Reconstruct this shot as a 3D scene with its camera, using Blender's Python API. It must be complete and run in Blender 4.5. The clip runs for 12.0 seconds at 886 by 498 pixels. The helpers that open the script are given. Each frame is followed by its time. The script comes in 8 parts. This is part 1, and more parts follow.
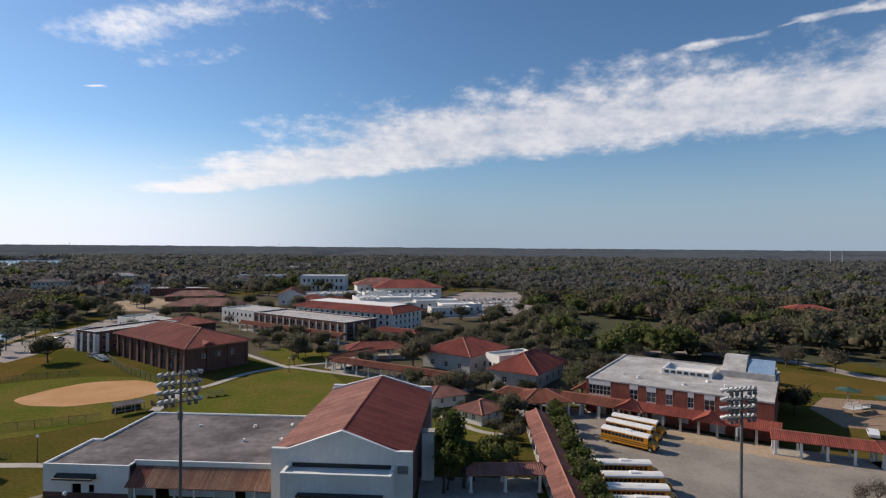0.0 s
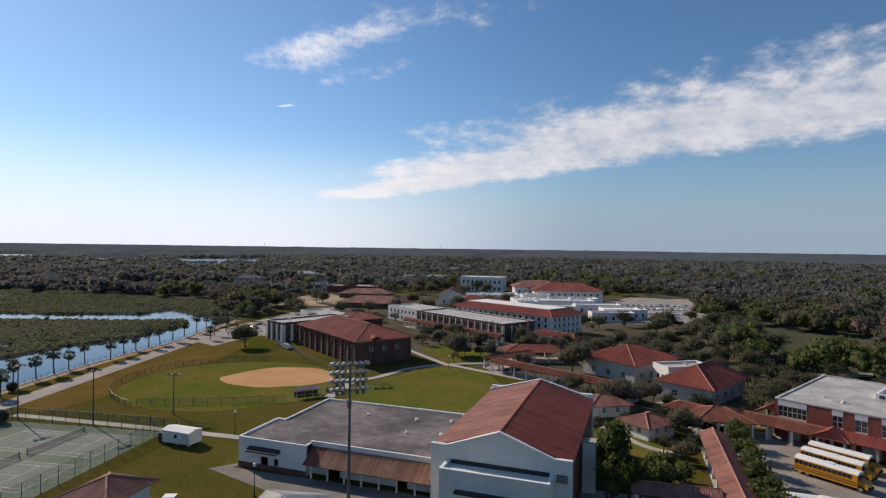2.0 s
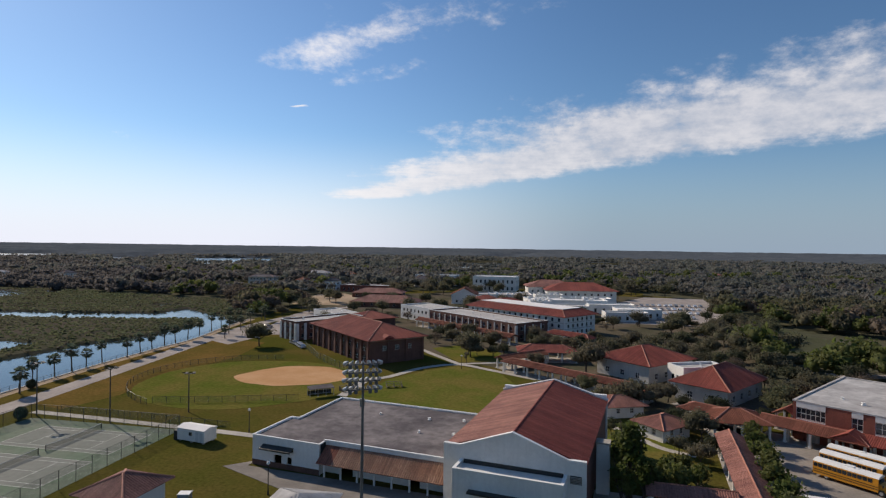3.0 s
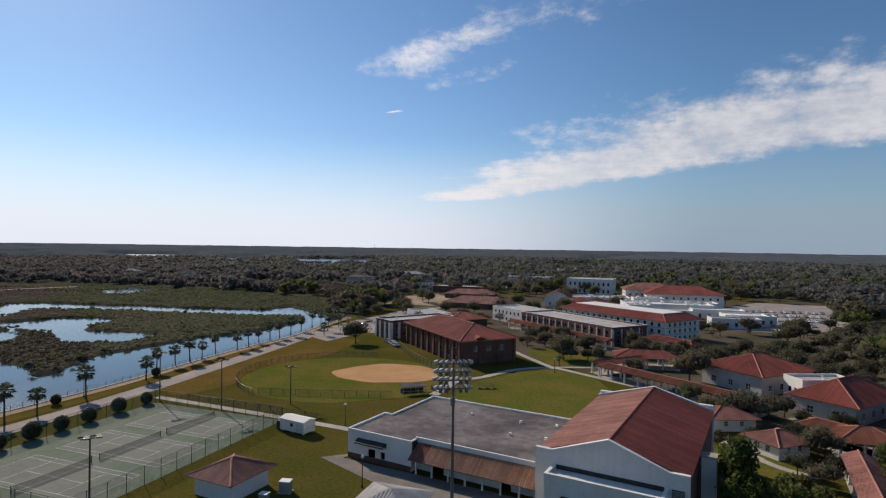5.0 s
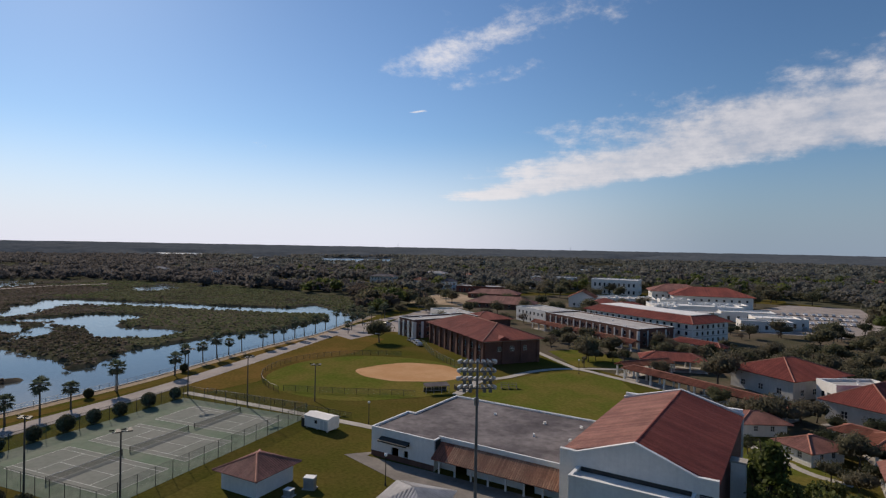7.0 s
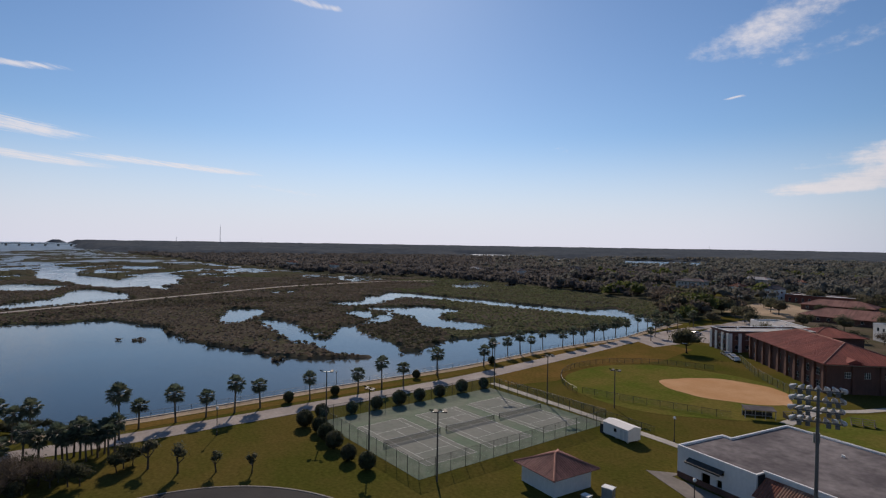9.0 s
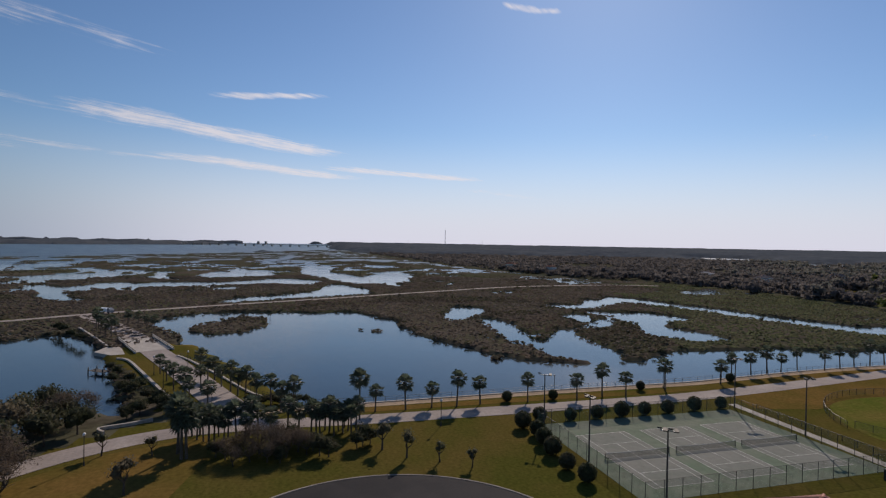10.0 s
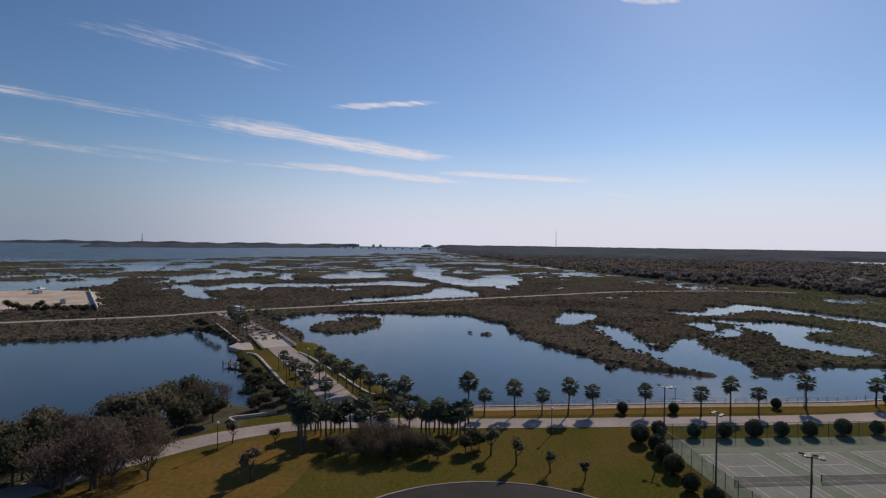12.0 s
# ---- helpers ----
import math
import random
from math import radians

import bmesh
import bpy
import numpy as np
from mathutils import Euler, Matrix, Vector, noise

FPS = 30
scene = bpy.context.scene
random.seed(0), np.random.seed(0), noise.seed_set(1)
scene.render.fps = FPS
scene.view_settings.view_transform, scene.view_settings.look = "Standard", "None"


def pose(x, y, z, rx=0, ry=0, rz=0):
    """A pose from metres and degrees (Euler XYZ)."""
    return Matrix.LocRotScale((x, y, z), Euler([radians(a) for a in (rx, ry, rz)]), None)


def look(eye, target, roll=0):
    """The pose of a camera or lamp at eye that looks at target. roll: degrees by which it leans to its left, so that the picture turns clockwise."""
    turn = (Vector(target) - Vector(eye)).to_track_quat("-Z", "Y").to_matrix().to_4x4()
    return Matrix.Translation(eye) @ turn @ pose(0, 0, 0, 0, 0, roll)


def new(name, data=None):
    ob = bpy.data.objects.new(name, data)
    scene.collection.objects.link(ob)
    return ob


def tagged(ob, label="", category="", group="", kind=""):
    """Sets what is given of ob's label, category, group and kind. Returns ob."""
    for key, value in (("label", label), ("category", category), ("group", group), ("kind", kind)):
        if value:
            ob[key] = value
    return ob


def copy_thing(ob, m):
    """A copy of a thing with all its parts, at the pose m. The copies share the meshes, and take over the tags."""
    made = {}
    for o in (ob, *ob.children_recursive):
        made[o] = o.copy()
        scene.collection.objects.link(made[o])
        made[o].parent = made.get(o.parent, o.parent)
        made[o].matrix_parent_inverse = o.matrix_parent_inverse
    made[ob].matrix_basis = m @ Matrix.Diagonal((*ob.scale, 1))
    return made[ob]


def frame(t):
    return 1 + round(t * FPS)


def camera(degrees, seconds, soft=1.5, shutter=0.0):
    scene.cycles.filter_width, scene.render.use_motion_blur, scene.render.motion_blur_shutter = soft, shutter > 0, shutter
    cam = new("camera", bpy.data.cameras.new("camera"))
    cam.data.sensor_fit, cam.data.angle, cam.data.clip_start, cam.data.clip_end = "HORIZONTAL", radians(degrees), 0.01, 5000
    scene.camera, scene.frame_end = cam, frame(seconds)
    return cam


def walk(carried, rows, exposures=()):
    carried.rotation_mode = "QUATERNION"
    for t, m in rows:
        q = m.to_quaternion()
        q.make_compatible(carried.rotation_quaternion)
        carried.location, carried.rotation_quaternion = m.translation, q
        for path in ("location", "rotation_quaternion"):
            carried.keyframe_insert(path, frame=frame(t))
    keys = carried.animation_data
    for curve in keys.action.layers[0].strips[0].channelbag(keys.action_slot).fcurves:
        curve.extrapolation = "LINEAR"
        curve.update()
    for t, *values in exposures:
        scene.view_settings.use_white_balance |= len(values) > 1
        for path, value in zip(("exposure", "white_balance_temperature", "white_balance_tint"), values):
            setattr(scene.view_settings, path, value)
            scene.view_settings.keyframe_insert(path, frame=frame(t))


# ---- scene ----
cam = camera(76.28, 12.0, soft=1.25)


def aim(x, y, z, yaw, pitch, roll):
    return pose(x, y, z, 90 + pitch, 0, yaw) @ pose(0, 0, 0, 0, 0, roll)


# seconds, place, heading, tilt, lean
PATH = [
    (0, 0.00, 0.00, 38.00, -0.00, -0.31, 0.44),
    (0.5, 0.12, 0.53, 37.90, 5.99, -0.29, 0.52),
    (1, -0.19, 1.30, 37.70, 12.33, -0.26, 0.65),
    (1.5, -0.25, 1.66, 37.58, 15.09, -0.24, 0.72),
    (2, -0.38, 1.67, 37.53, 15.95, -0.21, 0.76),
    (2.5, -0.45, 1.76, 37.55, 16.48, -0.25, 0.77),
    (3, -0.49, 1.85, 37.49, 17.23, -0.27, 0.79),
    (3.5, -0.49, 2.18, 37.43, 20.17, -0.30, 0.83),
    (3.7, -0.41, 2.28, 37.43, 21.47, -0.23, 0.70),
    (5.5, -0.64, 2.64, 37.08, 27.40, -0.28, 0.95),
    (6, -0.67, 2.62, 37.08, 27.89, -0.27, 0.94),
    (6.5, -0.67, 2.67, 37.08, 28.22, -0.27, 0.87),
    (6.7, -0.75, 2.62, 37.06, 28.26, -0.25, 0.96),
    (8.3, -0.80, 3.93, 36.99, 44.57, -0.48, 0.82),
    (8.5, -1.05, 4.14, 36.93, 48.86, -0.48, 0.87),
    (9, -2.03, 4.48, 36.78, 58.76, -0.56, 0.92),
    (9.5, -3.42, 4.83, 36.64, 69.42, -0.62, 0.89),
    (10, -4.43, 4.91, 36.50, 80.53, -0.70, 1.04),
    (10.5, -5.16, 5.12, 36.46, 87.21, -0.76, 1.00),
    (11, -5.43, 5.13, 36.47, 89.37, -0.70, 0.99),
    (11.5, -5.55, 5.15, 36.51, 90.87, -0.64, 0.87),
    (12, -5.62, 5.16, 36.57, 91.64, -0.59, 0.88),
]
walk(cam, [(row[0], aim(*row[1:])) for row in PATH],
     exposures=[(0, 0.15, 6500, 12), (2.5, 0.06, 6500, 12), (6.5, -0.12, 6500, 13), (8.5, -0.24, 6500, 15), (10.5, -0.33, 6500, 18), (12, -0.33, 6500, 19)])

# ------------------------------------------------------------------ light
SUN_YAW, SUN_EL = 64.7, 31.0


def direction(yaw, el):
    a, e = radians(yaw), radians(el)
    return Vector((-math.sin(a) * math.cos(e), math.cos(a) * math.cos(e), math.sin(e)))


sun_data = bpy.data.lights.new("sun", "SUN")
sun_data.energy, sun_data.angle, sun_data.color = 4.3, radians(0.55), (1.0, 0.87, 0.70)
sun = new("sun", sun_data)
sun.matrix_world = look(direction(SUN_YAW, SUN_EL) * 300, (0, 0, 0))

# cloud streaks over the plane of the sky: one end x, y, other end x, y, half width, density
LUMPY = [
    (-4.3, 9.9, -1.4, 7.3, 1.15, 0.98),
    (-1.6, 7.0, 0.9, 5.2, 1.45, 1.0),
    (0.5, 4.9, 3.5, 3.25, 1.55, 1.0),
    (0.9, 3.3, 2.6, 2.8, 0.45, 0.62),
    (-1.3, 4.5, 0.5, 3.6, 0.34, 0.50),
    (-1.62, 2.66, -1.15, 2.44, 0.32, 0.60),
    (-1.10, 2.36, -0.55, 2.36, 0.26, 0.52),
    (-1.46, 3.02, -1.22, 2.94, 0.22, 0.50),
    (-2.23, 3.57, -2.17, 3.55, 0.05, 0.72),
    (1.30, 2.80, 1.42, 2.68, 0.10, 0.70),
    (1.48, 2.55, 1.50, 2.53, 0.05, 0.6),
    (1.60, 2.42, 1.85, 2.28, 0.10, 0.80),
]
FIBROUS = [
    (-2.72, -1.62, -3.05, -1.22, 0.28, 0.66),
    (-3.0, -3.60, -4.3, -2.75, 0.30, 0.80),
    (-4.2, -2.70, -5.2, -2.05, 0.26, 0.66),
    (-5.05, -1.75, -6.4, -0.60, 0.50, 1.00),
    (-7.4, -2.7, -7.7, -2.1, 0.28, 0.78),
    (-7.7, -1.7, -8.9, -0.5, 0.60, 1.00),
    (-8.2, 0.25, -8.7, 1.5, 0.50, 0.98),
    (-4.13, -0.74, -4.05, -0.36, 0.15, 0.95),
    (-5.6, -4.6, -6.8, -4.0, 0.55, 0.74),
    (-6.3, -3.6, -7.0, -3.1, 0.40, 0.76),
    (-10.8, 2.6, -12.0, 4.0, 0.50, 0.66),
    (-2.30, 0.70, -2.31, 0.84, 0.06, 0.95),
    (-4.40, 4.05, -4.55, 4.50, 0.18, 0.50),
]


class Nodes:
    """Small helper to write node trees."""

    def __init__(self, tree):
        self.tree = tree
        tree.nodes.clear()

    def add(self, kind, **props):
        n = self.tree.nodes.new(kind)
        for k, v in props.items():
            setattr(n, k, v)
        return n

    def link(self, a, b):
        self.tree.links.new(a, b)

    def put(self, socket, value):
        if hasattr(value, "is_output"):
            self.link(value, socket)
        else:
            socket.default_value = value

    def math(self, op, a, b=0.0, c=0.0, clamp=False):
        n = self.add("ShaderNodeMath", operation=op, use_clamp=clamp)
        for s, v in zip(n.inputs, (a, b, c)):
            self.put(s, v)
        return n.outputs[0]

    def vmath(self, op, a, b=(0, 0, 0)):
        n = self.add("ShaderNodeVectorMath", operation=op)
        self.put(n.inputs[0], a)
        self.put(n.inputs[1], b)
        return n.outputs["Value"] if op in ("LENGTH", "DOT_PRODUCT") else n.outputs[0]

    def noise(self, vec, scale, detail=3.0, rough=0.55, lac=2.0, dist=0.0):
        n = self.add("ShaderNodeTexNoise")
        self.put(n.inputs["Vector"], vec)
        for k, v in (("Scale", scale), ("Detail", detail), ("Roughness", rough), ("Lacunarity", lac), ("Distortion", dist)):
            n.inputs[k].default_value = v
        return n.outputs["Fac"]

    def ramp(self, fac, lo, hi, smooth=True, a=0.0, b=1.0):
        n = self.add("ShaderNodeMapRange", interpolation_type="SMOOTHSTEP" if smooth else "LINEAR", clamp=True)
        self.put(n.inputs["Value"], fac)
        for i, v in zip((1, 2, 3, 4), (lo, hi, a, b)):
            n.inputs[i].default_value = v
        return n.outputs["Result"]

    def mix(self, fac, a, b, blend="MIX"):
        n = self.add("ShaderNodeMix", data_type="RGBA", blend_type=blend)
        self.put(n.inputs[0], fac)
        for s, v in ((n.inputs[6], a), (n.inputs[7], b)):
            self.put(s, v if hasattr(v, "is_output") else (*v, 1.0))
        return n.outputs[2]


def make_world():
    world = bpy.data.worlds.new("sky")
    world.use_nodes = True
    scene.world = world
    n = Nodes(world.node_tree)
    sky = n.add("ShaderNodeTexSky", sky_type="NISHITA", sun_disc=False)
    sky.sun_elevation, sky.sun_rotation = radians(SUN_EL), radians(-SUN_YAW)
    sky.altitude, sky.air_density, sky.dust_density, sky.ozone_density = 0.0, 1.0, 0.15, 3.0
    coord = n.add("ShaderNodeTexCoord").outputs["Generated"]
    xyz = n.add("ShaderNodeSeparateXYZ")
    n.link(coord, xyz.inputs[0])
    z = n.math("MAXIMUM", xyz.outputs[2], 0.02)
    flat = n.add("ShaderNodeCombineXYZ")
    n.link(n.math("DIVIDE", xyz.outputs[0], z), flat.inputs[0])
    n.link(n.math("DIVIDE", xyz.outputs[1], z), flat.inputs[1])
    p = flat.outputs[0]
    wob = n.add("ShaderNodeTexNoise")
    n.link(p, wob.inputs["Vector"])
    wob.inputs["Scale"].default_value, wob.inputs["Detail"].default_value = 2.2, 4.0
    shake = n.vmath("SCALE", n.vmath("SUBTRACT", wob.outputs["Color"], (0.5, 0.5, 0.5)))
    shake.node.inputs[3].default_value = 0.38
    q = n.vmath("ADD", p, shake)

    def streak_sum(where, rows):
        """How close a place of the sky lies to the axes of the streaks."""
        total = None
        for x0, y0, x1, y1, wide, dens in rows:
            half = math.hypot(x1 - x0, y1 - y0) / 2
            m = n.add("ShaderNodeMapping", vector_type="TEXTURE")
            n.link(where, m.inputs[0])
            m.inputs["Location"].default_value = ((x0 + x1) / 2, (y0 + y1) / 2, 0)
            m.inputs["Rotation"].default_value = (0, 0, math.atan2(y1 - y0, x1 - x0))
            m.inputs["Scale"].default_value = (wide, wide, 1)
            ends = n.vmath("MAXIMUM", n.vmath("SUBTRACT", n.vmath("ABSOLUTE", m.outputs[0]), (half / wide, 0, 9)), (0, 0, 0))
            d = n.ramp(n.vmath("LENGTH", n.vmath("MULTIPLY", ends, (0.55, 1, 1))), 1.45, 0.1, True, 0.0, dens)
            total = d if total is None else n.math("MAXIMUM", total, d)
        return total

    big = n.noise(p, 2.2, 2.0, 0.5)
    lumps = n.noise(n.vmath("MULTIPLY", coord, (1.0, 1.0, 1.8)), 19.0, 6.0, 0.64)
    wisps = n.noise(p, 6.0, 2.0, 0.5)
    puff = n.math("ADD", n.math("MULTIPLY", big, 0.30), n.math("ADD", n.math("MULTIPLY", lumps, 1.30), n.math("MULTIPLY", wisps, 0.16)))
    cover = n.ramp(n.math("ADD", puff, n.math("MULTIPLY", streak_sum(q, LUMPY), 1.08)), 1.28, 1.92)
    # combed threads along the wind
    comb = n.add("ShaderNodeMapping", vector_type="TEXTURE")
    n.link(p, comb.inputs[0])
    comb.inputs["Rotation"].default_value = (0, 0, radians(138))
    comb.inputs["Scale"].default_value = (0.55, 0.10, 1)
    thread = n.math("ADD", n.math("MULTIPLY", n.noise(comb.outputs[0], 1.2, 6.0, 0.68, dist=0.5), 1.35), n.math("MULTIPLY", lumps, 0.45))
    small = n.vmath("SCALE", n.vmath("SUBTRACT", wob.outputs["Color"], (0.5, 0.5, 0.5)))
    small.node.inputs[3].default_value = 0.22
    fibre = n.ramp(n.math("ADD", thread, n.math("MULTIPLY", streak_sum(n.vmath("ADD", p, small), FIBROUS), 0.98)), 1.40, 2.10)
    cover = n.math("MAXIMUM", cover, fibre)
    cloud = n.mix(n.ramp(puff, 0.70, 1.15), (5.8, 6.1, 6.8), (8.1, 8.0, 8.2))
    bright_side = n.ramp(n.vmath("DOT_PRODUCT", coord, tuple(direction(SUN_YAW, 8.0))), 0.42, 0.95)
    cloud = n.mix(bright_side, cloud, (10.6, 10.3, 10.2))
    # blue air, paler towards the hazy horizon
    blue = n.mix(1.0, sky.outputs[0], (0.86, 1.00, 1.09), "MULTIPLY")
    haze = n.ramp(xyz.outputs[2], 0.20, -0.01)
    glow = n.ramp(n.vmath("DOT_PRODUCT", coord, tuple(direction(SUN_YAW, 8.0))), 0.42, 0.88)
    pale = n.mix(glow, (4.0, 4.8, 5.9), (8.6, 9.0, 10.2))
    air = n.mix(n.math("MULTIPLY", haze, 0.93), blue, pale)
    # the air is deeper away from the sun
    turned = n.ramp(n.vmath("DOT_PRODUCT", coord, tuple(direction(SUN_YAW, 8.0))), 0.40, 0.92)
    air = n.mix(turned, n.mix(1.0, air, (0.80, 0.86, 0.89), "MULTIPLY"), n.mix(1.0, air, (1.03, 1.03, 1.04), "MULTIPLY"))
    out = n.add("ShaderNodeOutputWorld")
    bg = n.add("ShaderNodeBackground")
    bg.inputs["Strength"].default_value = 0.090
    n.link(n.mix(n.math("MULTIPLY", cover, 0.88), air, cloud), bg.inputs["Color"])
    n.link(bg.outputs[0], out.inputs[0])


make_world()


# -------------------------------------------------------------- materials
def mat(name, c1, c2, scale=0.3, rough=0.8, bump=0.0, bump_scale=4.0, fine=6.0, fine_amt=0.25, metal=0.0, spec=0.4,
        island=0.0, per_object=0.0, thin=0.0, stretch=(1, 1, 1), streaks=0.0):
    """Two colours mixed by broad stains, broken up by fine grain, with relief."""
    m = bpy.data.materials.new(name)
    m.use_nodes = True
    n = Nodes(m.node_tree)
    geo = n.add("ShaderNodeNewGeometry")
    pos = n.vmath("MULTIPLY", geo.outputs["Position"], stretch)
    broad = n.ramp(n.noise(pos, scale, 4.0, 0.6), 0.32, 0.68)
    grain = n.noise(pos, fine, 3.0, 0.6)
    col = n.mix(broad, c1, c2)
    lo, hi = 1 - fine_amt, 1 + fine_amt
    val = n.ramp(grain, 0.25, 0.75, False, lo, hi)
    if streaks:
        s = n.noise(n.vmath("MULTIPLY", geo.outputs["Position"], (2.2, 2.2, 0.12)), 1.0, 3.0)
        val = n.math("MULTIPLY", val, n.ramp(s, 0.35, 0.75, True, 1.0, 1.0 - streaks))
    if island:
        val = n.math("MULTIPLY", val, n.ramp(geo.outputs["Random Per Island"], 0, 1, False, 1 - island, 1 + island))
    if per_object:
        info = n.add("ShaderNodeObjectInfo")
        val = n.math("MULTIPLY", val, n.ramp(info.outputs["Random"], 0, 1, False, 1 - per_object, 1 + per_object))
    comb = n.add("ShaderNodeCombineXYZ")
    for s in comb.inputs:
        n.link(val, s)
    col = n.mix(1.0, col, comb.outputs[0], "MULTIPLY")
    b = n.add("ShaderNodeBsdfPrincipled")
    n.link(col, b.inputs["Base Color"])
    b.inputs["Metallic"].default_value = metal
    b.inputs["Specular IOR Level"].default_value = spec
    n.link(n.ramp(grain, 0.2, 0.8, False, max(0.02, rough - 0.08), min(1.0, rough + 0.08)), b.inputs["Roughness"])
    if bump:
        bn = n.add("ShaderNodeBump")
        bn.inputs["Strength"].default_value, bn.inputs["Distance"].default_value = bump, 0.1
        n.link(n.noise(pos, bump_scale, 4.0, 0.65), bn.inputs["Height"])
        n.link(bn.outputs[0], b.inputs["Normal"])
    out = n.add("ShaderNodeOutputMaterial")
    if thin:
        tr = n.add("ShaderNodeBsdfTranslucent")
        n.link(col, tr.inputs["Color"])
        mx = n.add("ShaderNodeMixShader")
        mx.inputs[0].default_value = thin
        n.link(b.outputs[0], mx.inputs[1])
        n.link(tr.outputs[0], mx.inputs[2])
        n.link(mx.outputs[0], out.inputs[0])
    else:
        n.link(b.outputs[0], out.inputs[0])
    return m


def water_mat():
    m = bpy.data.materials.new("lagoon_water")
    m.use_nodes = True
    n = Nodes(m.node_tree)
    geo = n.add("ShaderNodeNewGeometry")
    pos = geo.outputs["Position"]
    b = n.add("ShaderNodeBsdfPrincipled")
    silt = n.ramp(n.noise(pos, 0.012, 4.0), 0.35, 0.7)
    n.link(n.mix(silt, (0.018, 0.030, 0.036), (0.030, 0.045, 0.048)), b.inputs["Base Color"])
    b.inputs["IOR"].default_value = 1.33
    calm = n.ramp(n.noise(pos, 0.02, 3.0), 0.35, 0.65, True, 0.06, 0.13)
    side = n.add("ShaderNodeSeparateXYZ")
    n.link(pos, side.inputs[0])
    n.link(n.math("ADD", calm, n.ramp(side.outputs[0], -500, -1100, True, 0.0, 0.22)), b.inputs["Roughness"])
    bn = n.add("ShaderNodeBump")
    bn.inputs["Strength"].default_value, bn.inputs["Distance"].default_value = 0.09, 0.25
    n.link(n.noise(n.vmath("MULTIPLY", pos, (1.0, 0.55, 1.0)), 1.1, 4.0, 0.6), bn.inputs["Height"])
    # the open bay is choppier than the sheltered lagoon
    xyz = n.add("ShaderNodeSeparateXYZ")
    n.link(pos, xyz.inputs[0])
    n.link(n.ramp(xyz.outputs[0], -420, -900, True, 0.09, 0.9), bn.inputs["Strength"])
    n.link(bn.outputs[0], b.inputs["Normal"])
    out = n.add("ShaderNodeOutputMaterial")
    n.link(b.outputs[0], out.inputs[0])
    return m


def mesh_wire_mat(name, colour, cell, cover):
    """Woven wire netting: open between its wires."""
    m = bpy.data.materials.new(name)
    m.use_nodes = True
    n = Nodes(m.node_tree)
    b = n.add("ShaderNodeBsdfPrincipled")
    b.inputs["Base Color"].default_value = (*colour, 1)
    b.inputs["Roughness"].default_value = 0.6
    clear = n.add("ShaderNodeBsdfTransparent")
    mx = n.add("ShaderNodeMixShader")
    pos = n.add("ShaderNodeNewGeometry").outputs["Position"]
    n.link(n.ramp(n.noise(pos, cell, 2.0), 0.35, 0.65, True, cover * 0.7, cover * 1.3), mx.inputs[0])
    n.link(clear.outputs[0], mx.inputs[1])
    n.link(b.outputs[0], mx.inputs[2])
    out = n.add("ShaderNodeOutputMaterial")
    n.link(mx.outputs[0], out.inputs[0])
    return m


